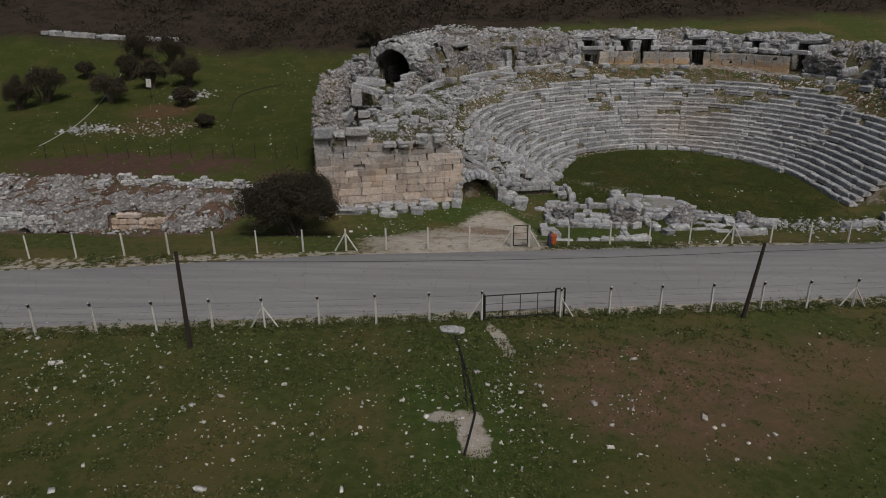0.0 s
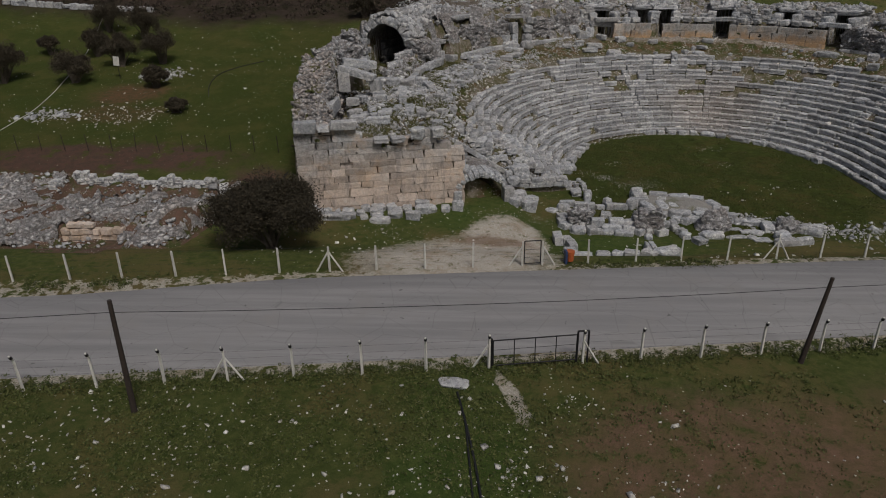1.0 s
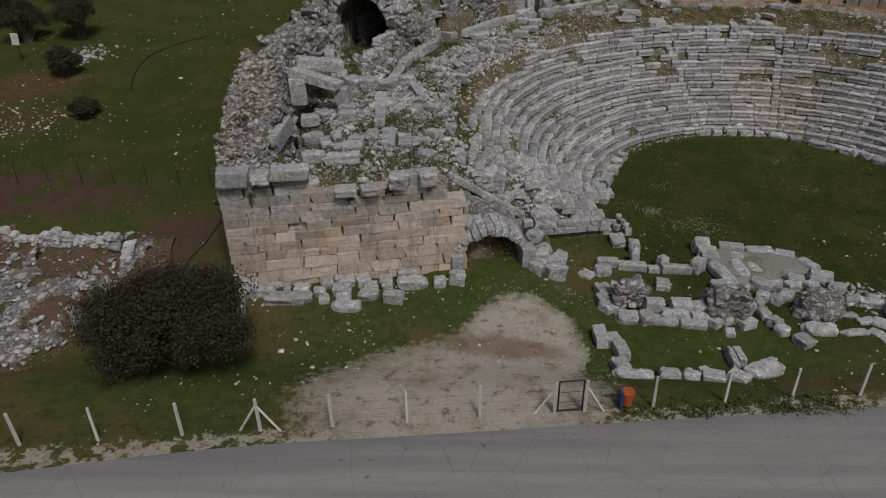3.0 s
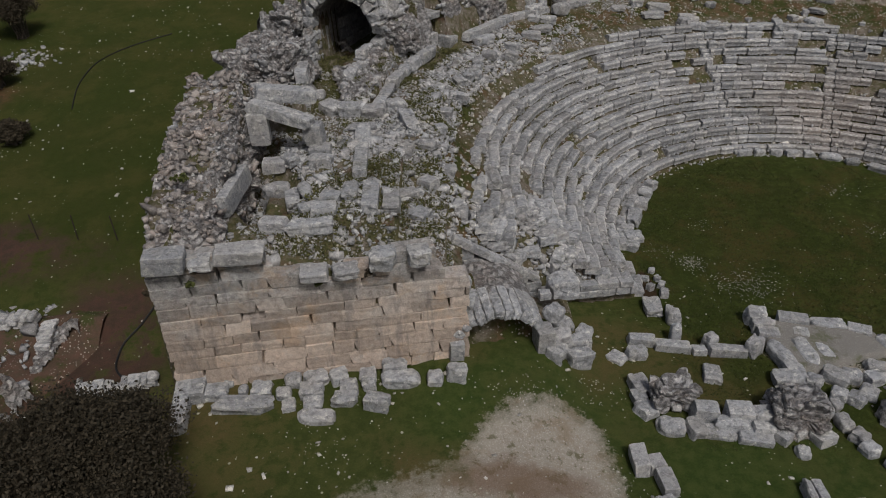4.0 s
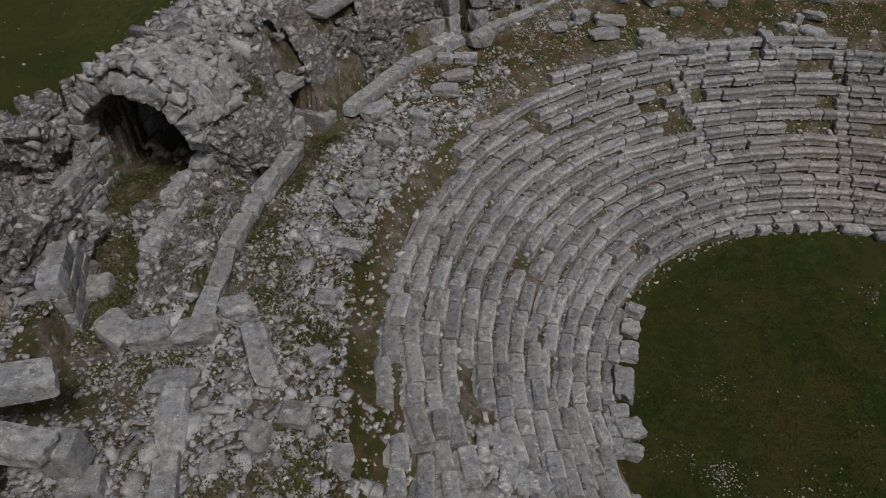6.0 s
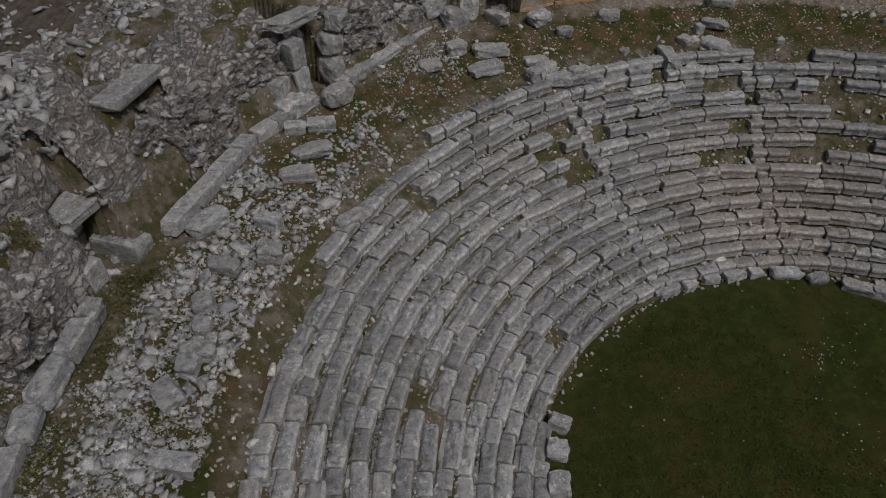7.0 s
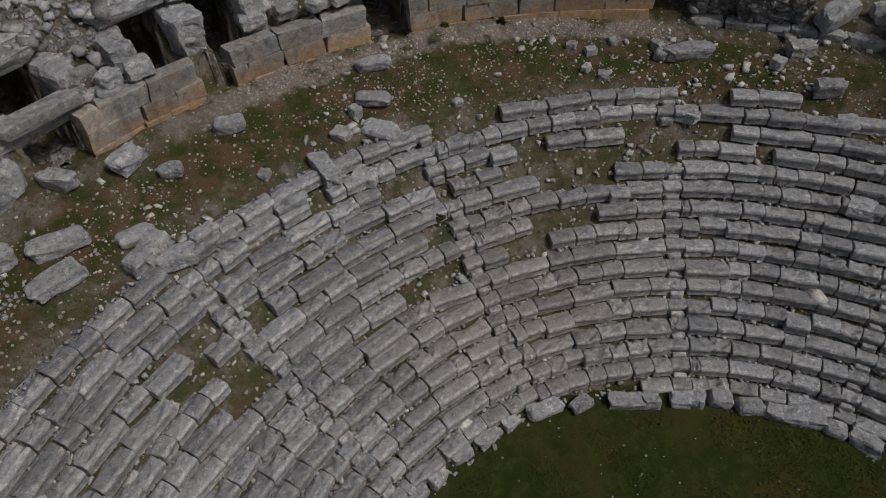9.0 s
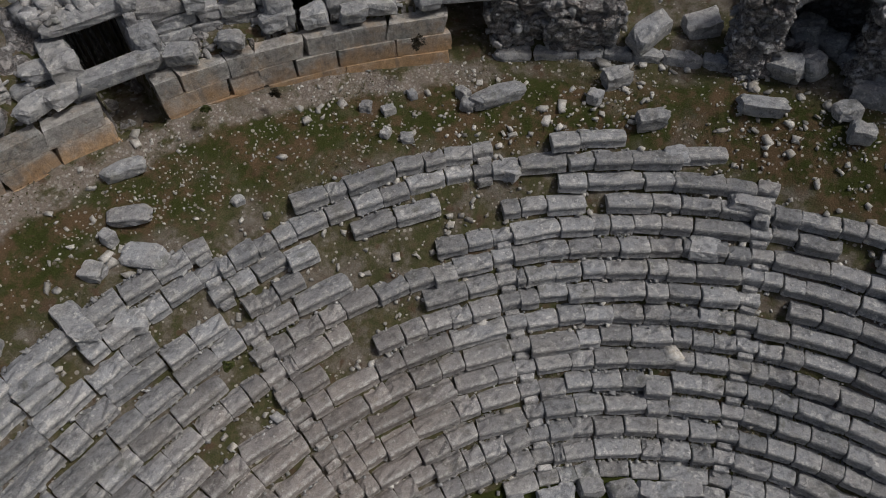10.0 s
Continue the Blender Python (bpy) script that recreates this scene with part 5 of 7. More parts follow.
def strewn(name, label, category, x, y, z, size, mat, flat=0.6, sink=0.25, rounded=False, jitter=0.22):
    """One mesh of many broken or rounded stones at the given places."""
    n = len(x)
    V0, F0 = (PEBBLE, PEBBLEF) if rounded else (CUBE, CUBEF)
    if rounded:
        jitter = 0.20
    v = np.repeat(V0[None], n, 0) + rng.uniform(-jitter, jitter, (n, len(V0), 3))
    v *= np.stack([size * rng.uniform(0.8, 1.5, n), size * rng.uniform(0.6, 1.0, n), size * flat * rng.uniform(0.7, 1.3, n)], 1)[:, None, :]
    a, tx, ty = rng.uniform(0, 2 * np.pi, n), rng.normal(0, 0.28, n), rng.normal(0, 0.28, n)
    v[:, :, 2] += v[:, :, 0] * tx[:, None] + v[:, :, 1] * ty[:, None]
    c, s = np.cos(a)[:, None], np.sin(a)[:, None]
    X = v[:, :, 0] * c - v[:, :, 1] * s + x[:, None]
    Y = v[:, :, 0] * s + v[:, :, 1] * c + y[:, None]
    Z = v[:, :, 2] + (z + size * flat * (0.5 - sink))[:, None]
    V = np.stack([X, Y, Z], 2).reshape(-1, 3)
    F = (F0[None] + (np.arange(n) * len(V0))[:, None, None]).reshape(-1, 4)
    return tagged(new(name, bulk(name, V, F, mat)), label, category, kind="stuff")


def scatter(n, x0, x1, y0, y1, weight):
    x, y = rng.uniform(x0, x1, n), rng.uniform(y0, y1, n)
    k = rng.random(n) < weight(x, y)
    return x[k], y[k]


def wing_weight(x, y):
    re = reff(x, y)
    w_ = ruin_keep(x, y) & (rseat(x, y) > 20.9) & (x < 10) & ~corridor(x, y) & (pocket(x, y) < 0.4)
    clear = vnoise(x, y, 1.6)
    return w_ * np.clip(0.10 + 2.6 * (clear * 0.6 + 0.4 * vnoise(x, y, 4.0) - 0.45), 0.04, 0.8) * np.where((np.abs(x + 5.8) < 1.5) & (y > 62.5) & (y < 73.5), 0.08, 1.0) * np.where((x > 0) & (re < 22.6), 0.8, 1.0) * np.where((re > 22.6) & (re < 23.9) & (y > 66), 0.06, 1.0) * np.where((re > 23.4) & (y > 70), 0.15, 1.0)


x, y = scatter(42000, -12, 10, 53, 86, wing_weight)
strewn("rubble", "loose grey limestone rubble strewn over the ruin", "rubble", x, y, ruin_z(x, y), rng.gamma(1.8, 0.045, len(x)) + 0.055, RUBBLE, 0.6, 0.35, True)
x, y = scatter(3600, -12, -7.6, 53, 73, lambda x, y: core_keep(x, y) * 1.0)
strewn("rubble", "knobbly stones set in the mortar of the outer wall", "rubble", x, y, core_z(x, y), rng.gamma(1.8, 0.05, len(x)) + 0.06, PINKISH, 0.7, 0.4, True)
x, y, z = np.array(KNOBS).T
k = ~(corridor(x, y) & (x > -6.6))
x, y, z = x[k], y[k], z[k]
s = rng.gamma(1.8, 0.05, len(x)) + 0.06
west = (x < -7.6) & (y < 66)
for k, mat, label in ((west, PINKISH, "pinkish stones standing out of the outer wall"), (~west, RUBBLE, "knobbly stones standing out of the mortared masonry")):
    strewn("rubble", label, "rubble", x[k], y[k], (z - s * 0.3)[k], s[k], mat, 0.8, 0.2, True)
x, y = scatter(350, -12, 10, 53, 86, wing_weight)
strewn("rubble", "larger broken limestone blocks lying in rubble", "rubble", x, y, ruin_z(x, y), rng.uniform(0.3, 0.65, len(x)), RUBBLE, 0.6, 0.4, jitter=0.14)


def top_weight(x, y):
    re, rr = reff(x, y), np.hypot(x - CX, y - CY)
    door = np.zeros(len(x), bool)
    for a, h in DOORS:
        off = np.abs((x - CX) * math.sin(radians(a)) - (y - CY) * math.cos(radians(a)))
        door |= (off < h + 0.4) & (re < 27)
    th = np.degrees(np.arctan2(y - CY, x - CX))
    return (ruin_keep(x, y) & (re > 23.3) & (rr < 36.5) & ~door & ~corridor(x, y) & ~((x < 1) & (y < 70))) * np.where((th > 13) & (th < 39) & (re < 26.5), 0.06, 1.0) * np.where(th > 107, np.clip(1.6 * (vnoise(x, y, 1.9) - 0.5), 0.03, 0.5) * (re > 23.9), np.clip(2.4 * (vnoise(x, y, 1.7) - 0.28), 0.08, 0.8))


x, y = scatter(22000, -8, 50, 60, 94, top_weight)
west = np.degrees(np.arctan2(y - CY, x - CX)) > 107
strewn("rubble", "grey rubble on top of the upper gallery ruin", "rubble", x[~west], y[~west], ruin_z(x[~west], y[~west]), rng.gamma(2.4, 0.07, int((~west).sum())) + 0.06, RUBBLE, 0.6, 0.3, True)
strewn("rubble", "grey stones bedded in the rubble bank behind the terrace", "rubble", x[west], y[west], ruin_z(x[west], y[west]) + 0.04, rng.gamma(2.2, 0.08, int(west.sum())) + 0.07, RUBBLE, 0.55, 0.55, True)


x, y = scatter(420, -6, 14, 70, 92, lambda x, y: (core_keep(x, y) & ~side_way(x, y)) * np.clip(2.0 * (vnoise(x, y, 2.6) - 0.35), 0.05, 0.7) * (np.degrees(np.arctan2(y - CY, x - CX)) > 107))
strewn("rubble", "broken grey blocks bedded in the rubble bank", "rubble", x, y, core_z(x, y), rng.uniform(0.22, 0.55, len(x)), RUBBLE, 0.6, 0.45, jitter=0.14)


def terrace_weight(x, y):
    re = reff(x, y)
    return (ruin_keep(x, y) & (rseat(x, y) > 21.0) & (re < 23.0) & (x > 6)) * np.clip(vnoise(x, y, 2.2) - 0.25, 0.02, 1)


x, y = scatter(26000, 6, 46, 56, 90, lambda x, y: terrace_weight(x, y) * np.where((x > 38.5) & (y > 66), 1.8, 0.8))
strewn("rubble", "small pale stones scattered over the grassy terrace", "rubble", x, y, ruin_z(x, y), rng.gamma(1.2, 0.055, len(x)) + 0.025, PALE, 0.5, 0.35)


def seat_weight(x, y):
    re = reff(x, y)
    return (ruin_keep(x, y) & (rseat(x, y) > R0 + 0.1) & (rseat(x, y) < 21.1)) * 1.0


x, y = scatter(9000, 0, 44, 56, 86, seat_weight)
strewn("rubble", "stone chips lodged between the seat rows", "rubble", x, y, ruin_z(x, y) + 0.02, rng.gamma(2.0, 0.035, len(x)) + 0.03, PALE, 0.7)


strewn("rubble", "grey stones capping the corridor vault", "rubble", CROWN[0], CROWN[1], crown_z(*CROWN), rng.gamma(3.0, 0.06, len(CROWN[0])) + 0.06, RUBBLE, 0.7, 0.3, True)
x, y = [], []
for a, h in DOORS[1:7]:
    for k in range(90):
        rr, u = rng.uniform(24.9, 27.6), rng.uniform(-h - 0.9, h + 0.9)
        x.append(CX + rr * math.cos(radians(a)) - u * math.sin(radians(a)))
        y.append(CY + rr * math.sin(radians(a)) + u * math.cos(radians(a)))
x, y = np.array(x), np.array(y)
strewn("rubble", "rubble over the roof slabs of the gallery doorways", "rubble", x, y, 10.05 + 0.12 * (np.hypot(x - CX, y - CY) - 24), rng.gamma(3.0, 0.07, len(x)) + 0.08, RUBBLE)


# ---- things lying about ----
def laid(name, label, category, group, rows_, pool, zf, wide=(0.5, 0.8), high=(0.4, 0.65), sink=0.12):
    """Single blocks at (x, y, length, heading) resting on the height zf."""
    for x, y, l, turn in rows_:
        ww, hh = rng.uniform(*wide), rng.uniform(*high)
        ww = min(ww, max(l, 0.45))
        z0 = float(zf(np.array([x]), np.array([y]))[0])
        ob = piece(name, pick(pool), box_tf(x, y, z0 + hh * (0.5 - sink), l, ww, hh, turn, rng.uniform(-5, 5), rng.uniform(-6, 6)))
        tagged(ob, label, category, group)


def set_down(name, label, category, group, rows_, pool, zf, wide=(0.5, 0.8), parent=None):
    """Blocks at (x, y, length, heading, height of the top over zf), bedded a little in the ground."""
    for x, y, l, turn, top in rows_:
        hh = top + 0.14
        ww = min(rng.uniform(*wide), max(l, 0.45))
        m = box_tf(x, y, float(zf(np.array([x]), np.array([y]))[0]) + top - hh / 2, l, ww, hh, turn, rng.uniform(-3, 3), rng.uniform(-4, 4))
        if parent is None:
            tagged(piece(name, pick(pool), m), label, category, group)
        else:
            piece(name, pick(pool), m, parent)


TERRACE = [(23.4, 87.0, 1.1, -30), (19.9, 87.6, 1.15, 25), (20.8, 86.6, 0.8, -31), (17.8, 88.0, 1.1, -60), (23.1, 83.4, 1.1, -10), (24.9, 83.7, 1.5, -100), (26.3, 84.5, 0.65, -69), (29.2, 86.0, 1.3, -26), (28.2, 84.9, 1.25, -50), (27.5, 83.7, 1.4, -72), (25.9, 82.8, 0.9, -50), (18.6, 85.2, 1.15, -11), (20.2, 83.95, 0.85, 3), (20.7, 83.6, 0.75, -20), (19.2, 83.85, 1.2, -24), (18.3, 84.3, 1.1, 20), (16.7, 86.0, 1.6, -10), (16.9, 89.4, 1.5, 10)]
TERRACE2 = [(38.5, 78.1, 1.9, -32), (37.7, 78.8, 0.5, 20), (36.6, 76.7, 1.0, -81), (41.2, 75.0, 0.95, -37), (40.2, 75.3, 0.5, 0), (40.4, 73.3, 0.95, -51), (42.4, 70.4, 1.4, -72), (39.8, 69.4, 1.2, -76), (39.6, 68.9, 0.5, 10), (38.2, 70.1, 1.0, -60), (43.3, 68.0, 0.8, -50), (42.9, 67.3, 0.7, -79), (40.0, 72.1, 0.8, -58), (27.3, 84.9, 0.4, 0)]
TERRACE3 = [(16.0, 85.0, 1.6, 5), (18.75, 84.5, 1.2, 30), (6.4, 79.73, 1.3, -7), (7.21, 80.91, 1.5, 0), (7.86, 82.24, 1.1, -10), (6.8, 82.16, 0.8, -7), (7.9, 77.78, 1.2, 25), (3.06, 77.6, 1.4, 30), (4.99, 77.47, 0.9, -39), (4.78, 76.07, 0.82, -11), (9.98, 85.0, 0.9, 33), (13.52, 85.5, 1.04, -7), (15.1, 86.4, 0.9, 0), (4.46, 71.96, 0.6, -59), (2.41, 73.44, 0.6, -21), (2.52, 74.26, 0.66, 0), (2.19, 72.51, 1.03, -20), (1.89, 72.09, 0.63, -21), (1.23, 69.22, 1.27, -31), (1.32, 71.21, 0.96, -70), (3.3, 75.7, 1.09, -35)]
for part_rows in (TERRACE, TERRACE2, TERRACE3):
    laid("stone_block", "fallen grey limestone block lying on the grassy terrace", "stone block", "fallen blocks on the terrace", part_rows, ROUGH, ruin_z)

SHARDS = [(35.77, 81.67, 0.4, 20, 0.22), (36.05, 80.94, 0.45, -30, 0.22), (37.04, 80.65, 0.4, 60, 0.2), (35.27, 80.52, 0.38, 10, 0.2), (35.56, 79.86, 0.42, -50, 0.22), (38.02, 79.21, 0.5, 80, 0.35), (23.2, 84.9, 0.45, 30, 0.2), (30.6, 82.9, 0.4, -20, 0.2)]
set_down("stone_block", "small broken grey stone lying in the terrace turf", "stone block", "fallen blocks on the terrace", SHARDS, ROUGH, ruin_z, (0.3, 0.4))
CORR = [(-5.25, 65.39, 1.4, -52, 0.6), (-4.3, 65.06, 1.15, 11, 0.6), (-3.07, 65.0, 1.15, 2, 0.6), (-1.98, 65.78, 0.95, 16, 0.6), (-6.38, 67.73, 1.0, 4, 0.45), (-7.0, 70.62, 0.8, 56, 0.7)]
WING = [(-6.76, 58.61, 1.15, 7, 0.5), (-5.95, 57.86, 1.6, -77, 0.45), (-7.0, 59.76, 1.0, 6, 0.4), (-6.28, 59.85, 0.85, -48, 0.4), (-5.06, 60.44, 1.0, 2, 0.4), (-4.92, 59.55, 0.95, -3, 0.4), (-3.33, 62.14, 2.1, -86, 0.4), (-3.19, 59.61, 2.7, -87, 0.4), (-3.41, 57.27, 1.15, -92, 0.35), (-2.56, 56.83, 2.15, -88, 0.4), (-1.7, 56.9, 1.7, -88, 0.3), (-1.24, 63.86, 2.4, -77, 0.45), (-1.36, 61.45, 0.95, 66, 0.5)]
WING2 = [(-3.57, 63.48, 1.29, -8, 0.3), (-4.2, 56.99, 0.85, -12, 0.3), (-4.33, 55.86, 1.0, 6, 0.4), (-6.33, 55.86, 1.0, -1, 0.4), (0.95, 59.47, 0.8, -60, 0.35), (-0.36, 61.98, 0.8, -26, 0.35), (-0.34, 59.49, 0.8, -38, 0.4), (-5.0, 56.4, 0.8, 30, 0.3), (-6.1, 55.0, 1.0, -5, 0.4), (-4.7, 55.0, 1.7, 9, 0.4), (-1.2, 58.4, 0.9, 20, 0.3), (-0.6, 57.1, 0.8, 60, 0.3), (-2.2, 60.6, 0.6, 10, 0.25), (0.6, 61.2, 0.7, 80, 0.35), (0.2, 64.0, 0.6, 30, 0.3), (0.5, 66.5, 0.7, -20, 0.3)]
set_down("stone_block", "tumbled grey limestone block in the grassy corridor", "stone block", "fallen blocks on the west wing", CORR, ROUGH, ruin_z, (0.7, 0.95))
for part_rows in (WING, WING2):
    set_down("stone_block", "squared grey limestone block lying in the rubble of the wing", "stone block", "fallen blocks on the west wing", part_rows, BLOCK + ROUGH, ruin_z, (0.55, 0.75))
# the fallen lintel over the trench and the beams along its edge
LINTELS = [(-6.65, 60.85, 8.55, 2.9, 0.75, 0.5, -12, 14), (-6.6, 61.85, 9.1, 2.6, 0.8, 0.6, 10, 8), (-8.05, 57.2, 6.85, 3.2, 0.4, 1.0, 88, 0), (-5.3, 60.9, 7.6, 0.8, 0.8, 1.0, -10, 0), (-7.75, 61.0, 7.9, 0.9, 0.9, 1.5, 5, 0)]
for x, y, z, lx, ly, lz, turn, tip in LINTELS:
    tagged(piece("fallen_beam", pick(BLOCK), box_tf(x, y, z, lx, ly, lz, turn, tip)), "long dressed limestone beam fallen across a dark trench", "stone beam", "fallen beams")
tagged(piece("fallen_beam", pick(ROUGH), box_tf(18.1, 89.2, 8.45, 3.0, 0.7, 0.6, 14, 5)), "long weathered limestone beam over a gallery doorway", "stone beam", "fallen beams")
for x, y, z, l, w_, turn in ((-0.75, 77.15, 8.5, 2.2, 1.2, 51), (-1.6, 77.85, 8.75, 2.0, 0.8, 54), (1.7, 80.85, 10.35, 2.7, 0.95, 56)):
    tagged(piece("fallen_beam", pick(BLOCK), box_tf(x, y, z, l, w_, 0.4, turn)), "lintel slab over a small dark opening in rubble", "stone beam", "fallen beams")
for x, y, l, h in ((0.35, 77.3, 1.9, 0.75), (-0.55, 75.6, 1.2, 1.4)):
    tagged(piece("stone_block", pick(BLOCK), box_tf(x, y, 6.5 + h / 2, l, 0.75, h, -38)), "grey jamb stone of a small doorway in the bank", "stone block", "blocks of the small doorway")


def level(x, y):
    return land(x, y)


FRONT = [(-7.44, 51.36, 2.35, -3, 0.5), (-4.51, 50.83, 1.49, -1, 0.5), (-8.64, 52.02, 1.02, 7, 0.5), (-7.59, 52.11, 0.4, -1, 0.4), (-6.86, 52.16, 0.87, -1, 0.4), (-5.97, 51.95, 0.63, 5, 0.4), (-5.7, 51.41, 0.57, 17, 0.25), (-4.79, 51.59, 0.8, 3, 0.35),
         (-4.91, 52.09, 1.01, 7, 0.5), (-5.7, 52.59, 0.72, 3, 0.5), (-4.79, 52.7, 0.93, 24, 0.5), (-3.59, 51.69, 1.02, -1, 0.5), (-3.47, 52.28, 0.75, 11, 0.5), (-3.9, 52.8, 0.76, 16, 0.5), (-2.8, 53.1, 0.72, 12, 0.35)]
FRONT2 = [(-2.7, 52.54, 0.59, 8, 0.45), (-2.31, 51.53, 1.07, -9, 0.7), (-1.42, 52.79, 1.57, 2, 0.7), (-0.08, 52.8, 0.68, -2, 0.5), (0.8, 52.96, 0.86, -8, 0.8), (-1.69, 53.3, 1.07, 3, 0.9), (-8.3, 52.6, 0.53, 5, 0.35)]


for part_rows in (FRONT, FRONT2):
    set_down("stone_block", "pale fallen limestone block at the foot of the wall", "stone block", "fallen blocks before the wall", [(x, y, l * 0.92, t, h * 0.8) for x, y, l, t, h in part_rows], ROUGH, level, (0.5, 0.8))
for x, y, l, turn in ((-9.75, 51.4, 2.7, -82), (-9.3, 52.0, 0.9, -85)):
    tagged(piece("stone_slab", pick(BLOCK), box_tf(x, y, float(level(x, y)) + 0.25, l, 0.6, 0.7, turn, 5)), "grey stone slab of a low wall stub beside the corner", "stone slab", "wall stub")


def group_of(label, rows_, wide=(0.5, 0.7), pool=None):
    x, y = rows_[0][0], rows_[0][1]
    b = base("foundation_wall", x, y, float(level(x, y)), label, "foundation")
    set_down("block", "", "", "", rows_, pool or BLOCK + ROUGH[:6], level, wide, b)


group_of("low rectangular foundation of grey limestone blocks in grass", [(7.41, 49.34, 1.02, -89, 0.6), (7.97, 49.26, 0.6, -78, 0.5), (8.18, 48.44, 1.0, -84, 0.5), (7.93, 47.32, 0.95, -77, 0.5), (8.33, 46.61, 1.66, -12, 0.35), (9.83, 46.53, 0.9, -17, 0.35), (10.66, 46.28, 0.75, -28, 0.35), (11.5, 46.08, 0.92, -19, 0.35), (12.51, 45.93, 0.85, -46, 0.35), (11.41, 46.84, 0.4, -54, 0.35)])
group_of("thin pale slabs leaning in the grass", [(12.96, 47.72, 1.25, -93, 0.5), (13.32, 47.86, 0.95, -88, 0.5)], (0.25, 0.35))
group_of("joined foundation wall of large pale blocks of the stage", [(9.09, 51.09, 1.05, -10, 0.45), (9.96, 51.0, 0.9, -80, 0.45), (10.83, 50.81, 1.2, -10, 0.3), (12.07, 50.52, 1.25, -10, 0.3), (10.43, 51.61, 0.9, -9, 0.8), (11.75, 51.46, 1.0, -5, 0.8), (12.6, 51.3, 0.8, -5, 0.75), (11.4, 51.05, 1.3, -6, 0.55), (12.5, 50.9, 0.8, -6, 0.5), (8.38, 53.34, 1.05, -79, 0.45), (8.34, 52.02, 0.8, -60, 0.4), (8.2, 52.7, 0.6, -80, 0.4)], (0.6, 0.8))
group_of("broken blocks at the foot of a masonry remnant", [(13.11, 50.59, 0.75, -54, 0.4), (13.74, 50.66, 0.5, -59, 0.4), (13.6, 49.78, 0.5, -9, 0.3), (14.6, 50.4, 0.8, 20, 0.4)])
group_of("straight low wall of pale blocks beside the orchestra", [(9.09, 56.2, 1.15, -10, 0.4), (10.38, 55.76, 1.55, -10, 0.4), (11.52, 55.53, 0.6, -2, 0.3), (12.7, 55.38, 1.6, -5, 0.45), (8.71, 55.3, 0.9, -1, 0.5)], (0.45, 0.6))
group_of("row of flat limestone slabs edging the stage platform", [(16.34, 57.3, 1.35, -14, 0.55), (17.81, 56.95, 1.5, -12, 0.5), (19.05, 56.56, 1.0, -22, 0.45), (19.95, 55.61, 1.3, -63, 0.4), (20.16, 54.62, 1.1, -26, 0.35)], (0.55, 0.7))
group_of("squared blocks stacked at the corner of the stage platform", [(14.71, 57.5, 0.9, -9, 0.85), (14.79, 56.95, 0.9, -8, 0.6), (14.86, 56.35, 0.9, -15, 0.5)], (0.55, 0.65))
STAGE = [(12.12, 55.95, 0.55, 30, 0.7), (10.69, 56.39, 0.45, -1, 0.9), (11.63, 54.08, 1.1, -102, 0.25), (7.88, 55.23, 0.8, -43, 0.15), (10.27, 58.6, 1.2, -93, 0.4), (10.97, 57.66, 0.6, 80, 0.75), (13.88, 55.43, 0.85, 40, 0.8), (14.86, 54.81, 1.9, -80, 0.55), (15.98, 55.12, 1.7, -88, 0.5), (16.86, 55.17, 1.0, -85, 0.4), (14.4, 53.61, 0.8, -95, 0.45), (15.01, 53.77, 1.1, -98, 0.45), (16.32, 56.4, 0.7, -16, 0.42)]
STAGE2 = [(15.54, 53.34, 0.6, -28, 0.5), (16.63, 53.66, 1.1, -47, 0.5), (17.29, 53.71, 0.8, -23, 0.5), (16.31, 52.69, 0.6, -32, 0.4), (16.89, 52.45, 0.65, -43, 0.4), (17.58, 52.75, 0.65, -38, 0.4), (15.09, 52.27, 0.65, -11, 0.5), (15.32, 51.77, 0.55, -24, 0.4), (15.75, 51.17, 0.85, -85, 0.4), (16.02, 50.43, 0.6, -54, 0.4), (16.09, 49.86, 0.6, -73, 0.4), (15.87, 52.1, 0.45, 20, 0.4), (18.2, 53.6, 0.7, 10, 0.45), (18.7, 54.3, 0.9, -20, 0.4)]
STAGE3 = [(17.95, 49.92, 1.5, -10, 0.4), (16.75, 49.09, 0.85, -67, 0.35), (13.94, 46.7, 1.76, 28, 0.6), (14.4, 47.3, 0.7, 10, 0.4), (5.2, 55.2, 1.1, 10, 0.85), (6.2, 55.4, 1.0, -4, 0.8), (5.0, 54.4, 0.8, -35, 0.6), (6.0, 54.5, 1.0, 12, 0.75), (6.6, 56.5, 0.7, 60, 0.5), (5.6, 56.4, 0.9, 25, 0.6)]
for part_rows in (STAGE, STAGE2, STAGE3):
    set_down("stone_block", "tumbled grey limestone block of the stage building in grass", "stone block", "tumbled stage blocks", part_rows, ROUGH, level, (0.55, 0.85))


def platform_z(x, y):
    return land(x, y) + 0.36 + 0.05 * (vnoise(x, y, 0.7) - 0.5) - 0.25 * sstep(x, 18.5, 20.5)


